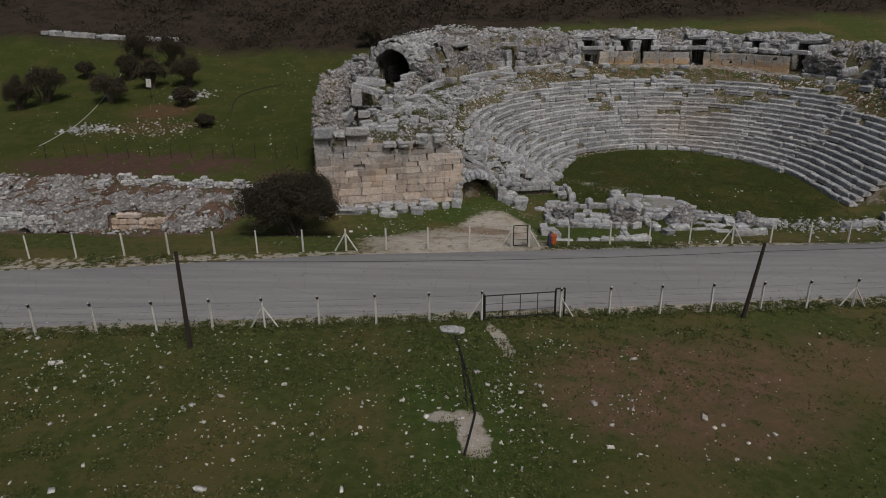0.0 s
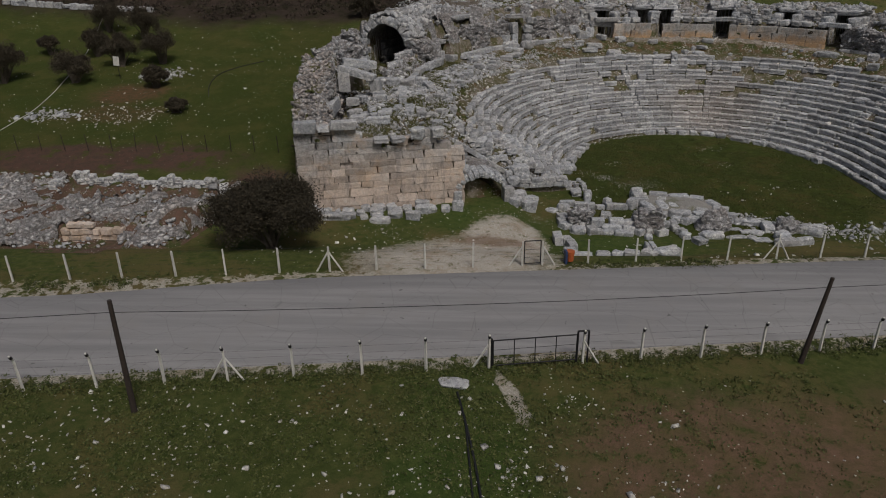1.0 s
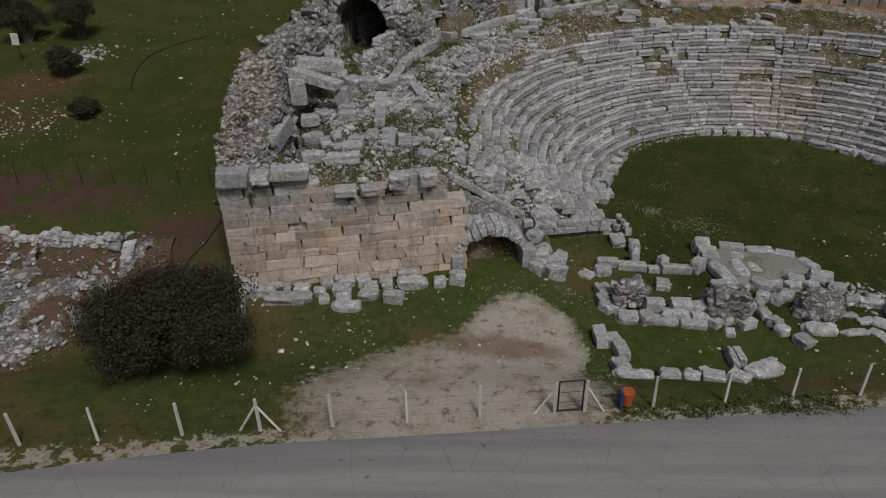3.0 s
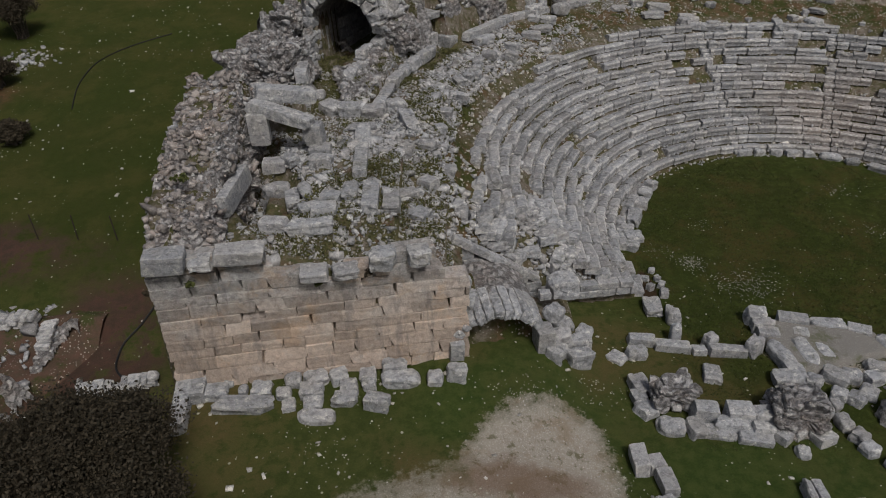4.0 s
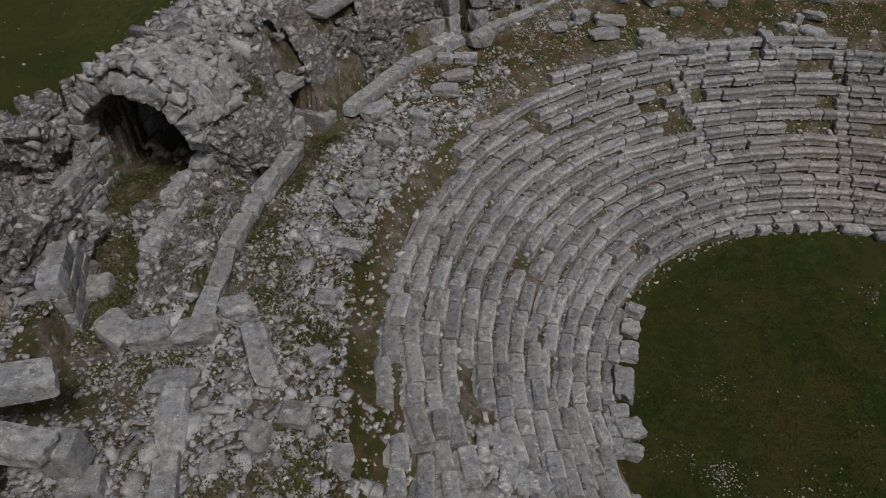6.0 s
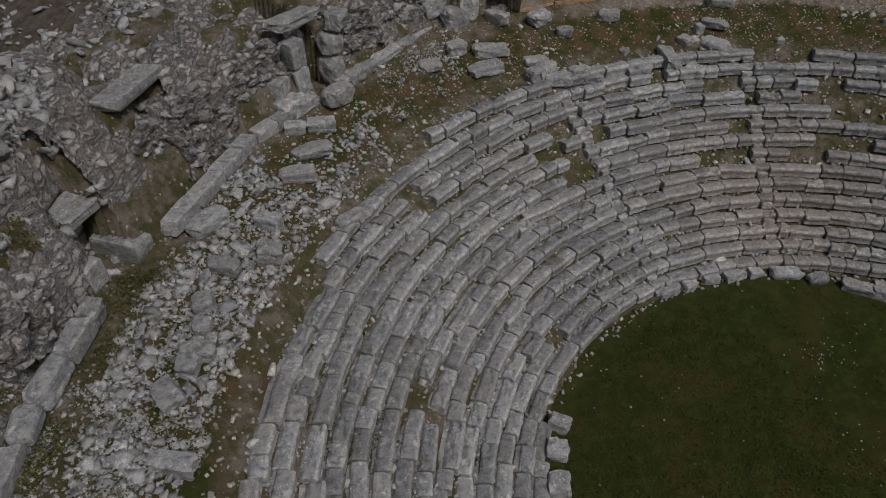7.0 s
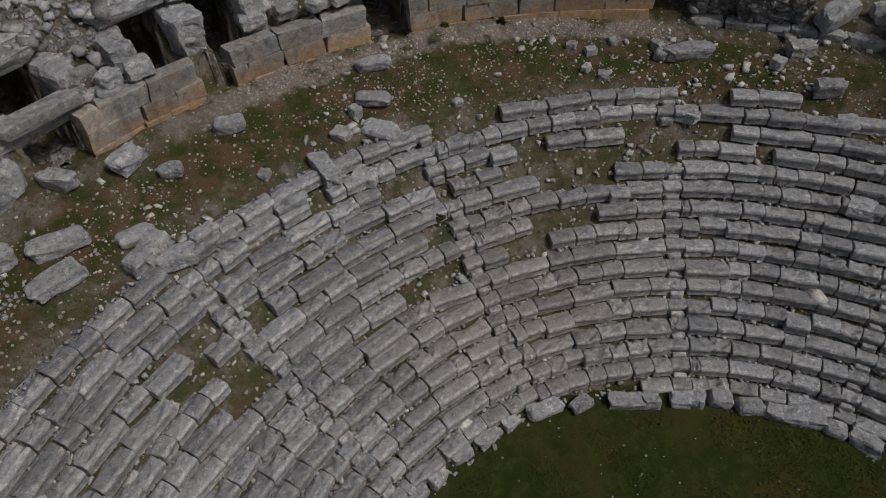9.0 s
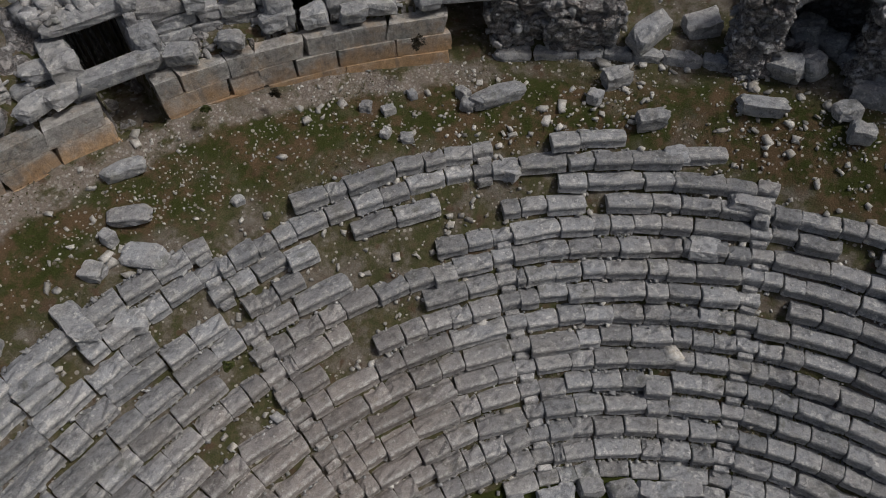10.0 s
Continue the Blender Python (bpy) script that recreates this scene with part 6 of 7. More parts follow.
tagged(sheet("stage_platform", np.arange(14.0, 21.01, 0.15), np.arange(53.0, 58.01, 0.15), platform_z, GRAVEL, lambda a, b: (a > 14.7) & (b < 57.3 - 0.2 * (a - 15.5)) & (b > 53.9 + 0.25 * (a - 15) * (a > 17)) & (a < 20.0), lambda a, b: land(a, b) - 0.2), "flat grey gravel floor of the stage platform", "platform", kind="structure")
EAST = [(19.94, 54.44, 0.9, -25, 0.3), (20.52, 53.53, 0.8, -30, 0.28), (20.81, 52.26, 1.0, -30, 0.35), (21.44, 52.03, 1.2, -10, 0.35), (22.11, 51.12, 1.2, 80, 0.45), (19.89, 51.21, 1.0, -8, 0.12), (19.52, 49.78, 1.3, 5, 0.14), (20.47, 49.74, 0.6, -60, 0.12), (20.95, 49.29, 1.1, -5, 0.1)]
EAST2 = [(22.24, 48.43, 1.5, 5, 0.45), (23.5, 48.56, 1.1, 5, 0.45), (22.44, 49.49, 1.0, 10, 0.5), (24.4, 50.53, 1.1, 30, 0.5), (24.79, 49.95, 1.0, -50, 0.5), (25.57, 50.87, 0.8, 0, 0.4), (19.3, 53.8, 0.6, 30, 0.3), (20.55, 50.68, 0.9, 10, 0.12), (21.16, 50.46, 0.8, -40, 0.15), (31.0, 49.6, 1.3, -10, 0.5), (32.4, 50.1, 1.5, 20, 0.5), (33.6, 49.2, 1.2, 40, 0.45), (34.6, 51.2, 1.4, 70, 0.5)]
set_down("stone_block", "grey broken limestone block of the stage's eastern foundations", "stone block", "tumbled stage blocks", EAST + EAST2, ROUGH, level, (0.45, 0.75))
x, y = rng.uniform(18.5, 34, 900), rng.normal(0, 0.75, 900)
y = np.interp(x, [18.5, 24, 27, 34], [53.6, 51.8, 50.3, 50.2]) + y
strewn("rubble", "grey stone chips in the grass about the stage foundations", "rubble", x, y, land(x, y), rng.gamma(1.8, 0.045, 900) + 0.03, RUBBLE, 0.6, 0.3)


def lump_of_masonry(x, y, rx, ry, h, seed):
    """A remnant of mortared rubble core standing on the footing."""
    bm = bmesh.new()
    bmesh.ops.create_icosphere(bm, subdivisions=4, radius=1.0)
    o = Vector((seed * 7.3, seed * 3.1, 0))
    for p in bm.verts:
        k = 1 + 0.35 * noise.noise(p.co * 1.4 + o) + 0.22 * noise.noise(p.co * 4.0 + o) + 0.10 * noise.noise(p.co * 10.0 + o)
        p.co = Vector((p.co.x * rx * k, p.co.y * ry * k, max(p.co.z * h * k, -0.25)))
    bmesh.ops.translate(bm, verts=bm.verts, vec=(x, y, float(level(x, y)) + 0.15))
    me = bpy.data.meshes.new("masonry_core")
    bm.to_mesh(me)
    bm.free()
    me.materials.append(CORE)
    tagged(new("masonry_core", me), "rounded remnant of grey mortared rubble masonry", "masonry", "masonry remnants")


masonry_mass(9.4, 52.45, -0.25, 1.7, 1.2, 1.3, 5, 5, "squat remnant of grey mortared rubble on the foundation", 8.0, 0.75, "")
masonry_mass(13.9, 51.45, -0.2, 2.1, 1.6, 1.4, -12, 6, "squat remnant of grey mortared rubble on the foundation", 8.0, 0.75, "")
for q in ((18.4, 51.3, 1.1, 0.85, 1.2, 3), (23.3, 50.8, 0.9, 0.7, 0.8, 4)):
    lump_of_masonry(*q)

# blocks tumbled down the worn west end of the seating
TUMBLE = []
while len(TUMBLE) < 26:
    x, y = rng.uniform(0.8, 8.6), rng.uniform(58.4, 63.0)
    row_i = (float(rseat(x, y)) - R0) / DR
    if 5.5 < row_i < 15 and y > 58.5 + 0.155 * (x - 0.6) and (y < 59.5 or 6.2 < row_i < 8.6):
        TUMBLE.append((x, y, rng.uniform(0.5, 1.15), rng.uniform(0, 180)))
laid("stone_block", "tumbled grey seat block on the worn end of the seating", "stone block", "tumbled seat blocks", TUMBLE, ROUGH, ruin_z, (0.45, 0.7), (0.35, 0.55))
x, y = scatter(2600, 0.6, 9.5, 58.2, 63.5, lambda x, y: ruin_keep(x, y) * np.where((y < 60.8) | (np.abs((rseat(x, y) - R0) / DR - 9.2) < 1.3), 1.0, 0.05) * ((rseat(x, y) - R0) / DR > 4.5))
strewn("rubble", "pale broken stones over the worn end of the seating", "rubble", x, y, ruin_z(x, y), rng.gamma(1.6, 0.07, len(x)) + 0.04, RUBBLE, 0.6, 0.3)


# ---- fences, gate, poles ----
def fence_post(parent, x, y, crank, h=1.55):
    g = float(level(x, y))
    bm = bmesh.new()
    tx, ty = rng.uniform(-0.03, 0.03), rng.uniform(-0.03, 0.03)
    pts = [((x, y, g - 0.3), 0.062), ((x + tx, y + ty, g + h), 0.05)]
    if crank:
        pts.append(((x + tx, y + ty + crank, g + h + 0.30), 0.045))
    for (a, r1), (b, r2) in zip(pts, pts[1:]):
        add_rod(bm, a, b, r1 * 1.2, r2 * 1.2, 4)
    p = part("post", bm, CONCRETE, parent)
    if crank:
        bm = bmesh.new()
        add_rod(bm, (x + tx, y + ty + crank * 0.45, g + h + 0.12), (x + tx, y + ty + crank * 0.85, g + h + 0.25), 0.075, 0.07, 6)
        q = part("clamp", bm, STEEL, None, "dark steel clamp")
        q.parent = p
    return p


def brace(parent, x, y, dx, dy, h=1.25):
    g = float(level(x, y))
    bm = bmesh.new()
    add_rod(bm, (x + dx, y + dy, float(level(x + dx, y + dy)) - 0.2), (x, y, g + h), 0.055, 0.05, 4)
    part("brace", bm, CONCRETE, parent)


def fence(label, xs, line, crank, braces, open_span=None):
    f = base("fence", xs[0], line(xs[0]), float(level(xs[0], line(xs[0]))), label, "fence", "roadside fences")
    for x in xs:
        fence_post(f, x, line(x), crank)
    for x, sides in braces:
        for sd in sides:
            brace(f, x, line(x), sd * 0.85, 0.0)
    bm = bmesh.new()
    for a, b in zip(xs, xs[1:]):
        if open_span and a < open_span < b:
            continue
        for hz in (0.35, 0.75, 1.15, 1.5):
            add_rod(bm, (a, line(a), float(level(a, line(a))) + hz), (b, line(b), float(level(b, line(b))) + hz), 0.004, None, 3)
    tagged(part("wire", bm, STEEL, f, "thin wire strands"), kind="stuff")
    return f


near_xs = [-35.9, -32.9, -30.0, -27.1, -24.1, -21.2, -18.23, -15.24, -12.42, -9.75, -6.9, -3.9, -1.05, 1.8, 6.17, 8.95, 11.87, 14.85, 17.81, 20.57, 23.4, 26.3, 29.2, 32.1]
fence("white concrete post and wire fence along the meadow", near_xs, near_line, -0.16, [(-9.75, (-1, 1)), (1.8, (-1,)), (6.17, (1,)), (23.4, (-1, 1))], 4.0)


far_xs = [-32.4, -29.5, -26.6, -23.75, -20.78, -18.04, -15.16, -12.45, -9.5, -6.7, -4.07, -1.3, 1.48, 4.35, 5.54, 8.27, 11.15, 13.92, 16.8, 19.9, 22.7, 25.6, 28.5, 31.4]
fence("white concrete post and wire fence before the ruins", far_xs, far_line, 0.0, [(-6.7, (-1, 1)), (4.35, (-1,)), (5.54, (1,)), (19.9, (-1, 1))], 5.0)


def gate(label, x0, x1, y0, y1, h, bars, lift=0.12):
    g = float(level(x0, y0))
    b = base("gate", x0, y0, g, label, "gate")
    bm = bmesh.new()
    z0, z1 = g + lift, g + h
    for p, q in (((x0, y0, z0), (x0, y0, z1)), ((x1, y1, z0), (x1, y1, z1)), ((x0, y0, z0), (x1, y1, z0)), ((x0, y0, z1), (x1, y1, z1))):
        add_rod(bm, p, q, 0.035, None, 6)
    part("gate_frame", bm, STEEL, b)
    for k in range(1, bars + 1):
        f = k / (bars + 1)
        bm = bmesh.new()
        p = (x0 + (x1 - x0) * f, y0 + (y1 - y0) * f)
        add_rod(bm, (*p, z0), (*p, z1), 0.025, None, 6)
        part("bar", bm, STEEL, b)
    bm = bmesh.new()
    for f in (0.28, 0.62):
        zz = z0 + (z1 - z0) * f
        add_rod(bm, (x0, y0, zz), (x1, y1, zz), 0.012, None, 5)
    part("rail", bm, STEEL, b)
    return b


gt = gate("black steel tube field gate, closed", 2.0, 5.85, near_line(2.0), near_line(5.85), 1.45, 3)
gx, gy, gz = 5.88, near_line(5.88), float(level(5.88, near_line(5.88)))
bm = bmesh.new()
for p, q in (((gx, gy, gz - 0.2), (gx, gy, gz + 1.75)), ((gx + 0.5, gy + 0.05, gz - 0.2), (gx + 0.5, gy + 0.05, gz + 1.75)), ((gx, gy, gz + 1.75), (gx + 0.5, gy + 0.05, gz + 1.75))):
    add_rod(bm, p, q, 0.05, None, 6)
part("gate_post", bm, STEEL, gt, "doubled black gate post")
bm = bmesh.new()
add_rod(bm, (1.93, near_line(1.93), gz - 0.2), (1.93, near_line(1.93), gz + 1.7), 0.05, None, 6)
part("gate_post", bm, STEEL, gt)
gate("narrow rusty black wicket gate, closed", 4.47, 5.42, far_line(4.47), far_line(5.42), 1.55, 0)


def utility_pole(x, y, h, lean, label):
    g = float(level(x, y))
    b = base("utility_pole", x, y, g, label, "pole", "utility poles")
    bm = bmesh.new()
    add_rod(bm, (x, y, g - 0.4), (x + lean, y, g + h), 0.13, 0.085, 10)
    shaft = part("shaft", bm, WOOD, b)
    bm = bmesh.new()
    add_rod(bm, (x + lean * 0.93, y - 0.11, g + h - 0.5), (x + lean * 0.93, y + 0.13, g + h - 0.5), 0.02, None, 6)
    part("bracket", bm, STEEL, None, "small steel cable bracket").parent = shaft
    return b


utility_pole(-12.95, 30.19, 5.2, 0.11, "dark creosoted wooden utility pole in the meadow")
utility_pole(16.41, 34.34, 4.45, 0.58, "dark leaning wooden utility pole by the fence")
pts = []
for k in range(61):
    s = k / 60
    if s < 0.35:
        q, a, c = s / 0.35, Vector((-55, 26.2, 6.3)), Vector((-12.85, 30.19, 5.28))
    elif s < 0.72:
        q, a, c = (s - 0.35) / 0.37, Vector((-12.85, 30.19, 5.28)), Vector((16.95, 34.34, 3.6))
    else:
        q, a, c = (s - 0.72) / 0.28, Vector((16.95, 34.34, 3.6)), Vector((58, 39.5, 2.8))
    p = a.lerp(c, q)
    p.z -= 0.9 * q * (1 - q)
    pts.append(tuple(p))
tagged(tube("cable", pts, 0.014, RUBBER), "thin black overhead cable strung between the poles", "cable")

# hose and slab in the meadow, bin at the wicket
hose = []
for k in range(40):
    f = k / 39
    x = 0.33 + 0.75 * math.sin(min(f * 1.9, 1.6)) - 0.55 * max(0, f - 0.72) / 0.28
    y = 31.7 - 9.6 * f
    hose.append((x, y, float(level(x, y)) + 0.06))
tagged(tube("hose", hose, 0.05, RUBBER), "black irrigation hose lying through the grass", "hose")
hose = [(x - 0.28 * math.sin(i / 12), y, z) for i, (x, y, z) in enumerate(hose[8:26])]
tagged(tube("hose", hose, 0.04, RUBBER), "short black hose lying beside another in grass", "hose")
tagged(piece("concrete_slab", pick(ROUGH), box_tf(0.2, 32.35, float(level(0.2, 32.35)) + 0.06, 1.3, 0.7, 0.2, -12, 1, 2)), "broken pale concrete slab beside the gate", "slab")
bn = base("litter_bin", 7.15, 43.8, float(level(7.15, 43.8)), "orange and blue plastic litter bin by the wicket", "bin")
g0 = float(level(7.15, 43.8))
bm = bmesh.new()
bmesh.ops.create_cone(bm, cap_ends=True, segments=14, radius1=0.2, radius2=0.26, depth=0.62, matrix=Matrix.Translation((7.2, 43.8, g0 + 0.5)))
part("drum", bm, ORANGE, bn, "orange drum")
bm = bmesh.new()
add_box(bm, box_tf(6.95, 43.82, g0 + 0.42, 0.12, 0.4, 0.8, 6))
part("holder", bm, BLUE, bn, "dark blue holder")


# ---- plants ----
def leaves(n, place, size, mat, name):
    """Many small leaf quads at points that place(n) returns."""
    c = place(n)
    a = rng.normal(size=(n, 3))
    a /= np.linalg.norm(a, axis=1)[:, None]
    b_ = np.cross(a, rng.normal(size=(n, 3)))
    b_ /= np.linalg.norm(b_, axis=1)[:, None]
    s = (size * rng.uniform(0.6, 1.4, n))[:, None]
    v = np.stack([c - a * s, c + b_ * s * 0.55, c + a * s, c - b_ * s * 0.55], 1).reshape(-1, 3)
    f = np.arange(n * 4).reshape(-1, 4)
    return bulk(name, v, f, mat)


def clumpy(center, rad, clumps, seed, low=0.15):
    """Points in a crown of overlapping clumps round center with radii rad."""
    r = np.random.default_rng(seed)
    d = r.normal(size=(clumps, 3))
    d /= np.linalg.norm(d, axis=1)[:, None]
    d[:, 2] = np.abs(d[:, 2]) * 1.1 - low
    out = r.uniform(0.40, 0.90, clumps) * (0.86 + 0.22 * np.sin(3.0 * np.arctan2(d[:, 1], d[:, 0]) + seed) * np.cos(4.0 * d[:, 2]))
    out = np.where(r.random(clumps) < 0.22, out * 1.14, out)
    e = r.normal(size=(11, 3))
    e /= np.linalg.norm(e, axis=1)[:, None]
    e[:, 2] = np.abs(e[:, 2]) * 0.95 - low * 0.7
    lobe = r.integers(11, size=clumps)
    size = r.uniform(0.42, 0.66, 11)
    cc = np.array(center) + np.array(rad) * (e[lobe] * r.uniform(0.35, 0.62, 11)[lobe][:, None] + d * out[:, None] * size[lobe][:, None])
    cr = r.uniform(0.10, 0.36, clumps) * min(rad)

    def place(n):
        k = rng.integers(clumps, size=n)
        o = rng.normal(size=(n, 3))
        o /= np.linalg.norm(o, axis=1)[:, None]
        return cc[k] + o * (cr[k] * rng.uniform(0.1, 1.25, n) ** 0.6)[:, None]
    return place, cc


def bush(name, x, y, rx, ry, h, n, leaf, mat, label, seed, category="bush", clumps=90):
    g = float(level(x, y))
    b = base(name, x, y, g, label, category)
    place, cc = clumpy((x, y, g + h * 0.48), (rx, ry, h * 0.55), clumps, seed, 0.55)
    ob = piece("crown", leaves(n, place, leaf, mat, "crown"), Matrix.Identity(4), b)
    bm = bmesh.new()
    for k in range(0, min(len(cc), 26)):
        p = Vector(cc[k])
        st = Vector((x + rng.uniform(-0.3, 0.3), y + rng.uniform(-0.3, 0.3), g - 0.1))
        mid_ = st.lerp(p, 0.5) + Vector((0, 0, 0.25))
        add_rod(bm, st, mid_, 0.07, 0.045, 6)
        add_rod(bm, mid_, p, 0.045, 0.015, 5)
    part("trunk", bm, BARK, b, "branching grey stems")
    return b


bush("bush", -11.0, 46.6, 3.9, 2.7, 6.0, 150000, 0.06, LEAF_DARK, "large dark dense evergreen bush beside the wall", 5, clumps=260)
SHRUBS = [(-39.9, 92.9, 2.2, 3.1), (-38.4, 85.9, 1.5, 2.6), (-34.4, 82.4, 1.8, 3.2), (-34.9, 90.7, 1.8, 3.3), (-30.3, 83.2, 2.2, 3.4), (-37.0, 77.3, 2.3, 2.6), (-44.5, 77.7, 2.2, 3.6), (-46.0, 75.1, 1.8, 3.3), (-43.8, 86.2, 1.2, 1.7), (-24.1, 68.7, 1.1, 1.1), (-28.2, 75.4, 1.3, 1.7), (-9.8, 98.0, 2.2, 2.6)]
for i, (x, y, r, h) in enumerate(SHRUBS):
    bush("shrub", x, y, r * 1.1, r * 1.05, h * 1.45, 15000, 0.062, LEAF_SHRUB, "dark brownish bare-twigged shrub on the green slope", 20 + i, "shrub", 80)
# small plants rooted in the masonry
for i, (x, y, z, r) in enumerate(((-8.4, 52.35, 6.2, 0.34), (-9.3, 55.2, 8.3, 0.42), (-10.2, 52.1, 5.4, 0.16), (-4.2, 53.1, 5.0, 0.22), (-2.4, 53.5, 5.2, 0.3), (-8.6, 52.2, 5.7, 0.2), (33.7, 83.6, 7.5, 0.28), (31.9, 84.9, 7.6, 0.24), (37.6, 80.6, 8.1, 0.35), (26.3, 79.4, 5.2, 0.22))):
    place, cc = clumpy((x, y, z), (r, r, r), 12, 300 + i, 0.3)
    ob = new("wall_plant", leaves(500, place, 0.045, LEAF_GREEN if i % 2 else LEAF_SHRUB, "wall_plant"))
    tagged(ob, "small green plant rooted in a masonry joint", "plant", "plants in the walls")


def scrub_points(n):
    x, y = rng.uniform(-190, 170, n * 3), 97 + rng.gamma(1.5, 42, n * 3)
    k = (rng.random(n * 3) < np.clip(vnoise(x, y, 7.0) * 1.5 - 0.2, 0.1, 1)) & (y < 420) & ((x < 0) | (y > 103))
    return x[k][:n], y[k][:n]


def scrub():
    x, y = scrub_points(6500)
    z = land(x, y)
    m, n = 46, len(x)
    h = rng.uniform(0.8, 2.4, n)
    c = np.repeat(np.stack([x, y, z], 1), m, 0)
    o = rng.normal(size=(n * m, 3)) * np.array([0.55, 0.55, 0.33])
    hh = np.repeat(h, m)
    c = c + o * hh[:, None] + np.stack([0 * hh, 0 * hh, hh * 0.45], 1)
    me = leaves(n * m, lambda q: c, 0.17, SCRUB, "scrub")
    tagged(new("scrub", me), "brown leafless scrub covering the hillside", "scrub", kind="stuff")


scrub()


# ---- meadow details ----
def meadow_points(n, x0, x1, y0, y1, gain):
    x, y = rng.uniform(x0, x1, n), rng.uniform(y0, y1, n)
    k = rng.random(n) < np.clip((vnoise(x, y, 2.6) * 0.6 + vnoise(x, y, 9.0) * 0.6 - 0.42) * gain, 0.02, 1)
    k &= ((y < near_line(x) + 0.4) | (y > far_line(x) - 0.2)) & (rseat(x, y) > R0)
    k &= ~((x > -12) & (y > 52)) | (y < 52)
    return x[k], y[k]


x, y = meadow_points(12000, -36, 36, 14, 34, 1.3)
strewn("field_stones", "small white stones and petals dotted over the meadow", "stones", x, y, land(x, y), rng.gamma(1.6, 0.022, len(x)) + 0.018, PALE, 0.5, 0.2)
x, y = meadow_points(2600, 2, 22, 22, 33, 2.0)
strewn("field_stones", "small white stones on the bare brown earth", "stones", x, y, land(x, y), rng.gamma(1.6, 0.025, len(x)) + 0.02, PALE, 0.5, 0.2)
x, y = meadow_points(2200, -52, -12, 54, 100, 1.2)
strewn("field_stones", "white stones and blossoms dotted over the green slope", "stones", x, y, land(x, y), rng.gamma(1.5, 0.028, len(x)) + 0.025, PALE, 0.5, 0.2)
x, y = rng.normal(-28.5, 2.8, 260), rng.normal(68.0, 1.4, 260)
strewn("field_stones", "pale stones scattered on the slope above the ruin", "stones", x, y, land(x, y), rng.gamma(2, 0.025, 260) + 0.025, PALE, 0.5, 0.2)
x, y = rng.normal(-28.5, 1.1, 160), rng.normal(78.9, 0.9, 160)
strewn("rock_heap", "heap of pale rocks on the green slope", "rocks", x, y, land(x, y), rng.gamma(2.0, 0.055, 160) + 0.04, RUBBLE, 0.6, 0.2)
x, y = rng.normal(-35.4, 1.4, 170), rng.normal(68.3, 0.8, 170)
strewn("rock_heap", "heap of grey rocks on the green slope", "rocks", x, y, land(x, y), rng.gamma(1.6, 0.06, 170) + 0.05, RUBBLE, 0.6, 0.3)
x, y = scatter(1500, -12, 34, 44.6, 60, lambda x, y: (~ruin_keep(x, y)) * np.clip(vnoise(x, y, 1.8) - 0.3, 0, 1))
strewn("field_stones", "pale stone chips in the grass before the theatre", "stones", x, y, land(x, y), rng.gamma(1.6, 0.03, len(x)) + 0.03, PALE, 0.5, 0.2)
x, y = rng.normal(0, 1, 170), rng.normal(0, 1, 170)
t = rng.uniform(0.1, 2.4, 170)
x, y = SX + (R0 + 0.3 + 0.12 * x) * np.cos(t), SY + (R0 + 0.3 + 0.12 * x) * np.sin(t)
strewn("edge_stones", "loose stones along the edge of the orchestra grass", "stones", x, y, land(x, y), rng.uniform(0.04, 0.15, 170), RUBBLE, 0.7, 0.2)
EDGE = [(95.4, 1.0), (90.7, 0.75), (85.5, 0.8), (80.4, 0.95), (75.8, 0.65), (69.4, 1.25), (63.2, 0.8), (55.4, 1.2), (50.9, 0.6), (45.6, 0.7), (42.6, 0.5), (38.5, 0.8), (33.6, 0.9), (29.8, 0.55), (26.4, 1.0), (22.9, 0.8), (19.3, 0.7), (14.2, 1.0)]
for a, s in EDGE:
    rr = R0 - 0.3 + 0.85 * float(sstep(a, 45, 85)) + rng.uniform(-0.08, 0.1)
    xx, yy = SX + rr * math.cos(radians(a)), SY + rr * math.sin(radians(a))
    tagged(piece("edge_block", pick(ROUGH), box_tf(xx, yy, float(land(xx, yy)) + 0.13, s, 0.55, 0.5, a + 90 + rng.uniform(-15, 15), rng.uniform(-8, 8), rng.uniform(-8, 8))), "pale worn block edging the orchestra grass", "stone block", "blocks edging the orchestra")
for xx, yy, s, a in ((12.65, 69.7, 0.75, 62), (12.1, 68.5, 0.8, 66), (11.3, 66.9, 1.55, 68), (10.8, 64.85, 1.0, 8), (10.6, 65.6, 0.6, 80), (13.15, 70.6, 0.5, 40), (10.5, 63.9, 0.5, 60)):
    tagged(piece("edge_block", pick(ROUGH), box_tf(xx, yy, float(land(xx, yy)) + 0.2, s, 0.75, 0.6, a)), "pale worn block edging the orchestra grass", "stone block", "blocks edging the orchestra")


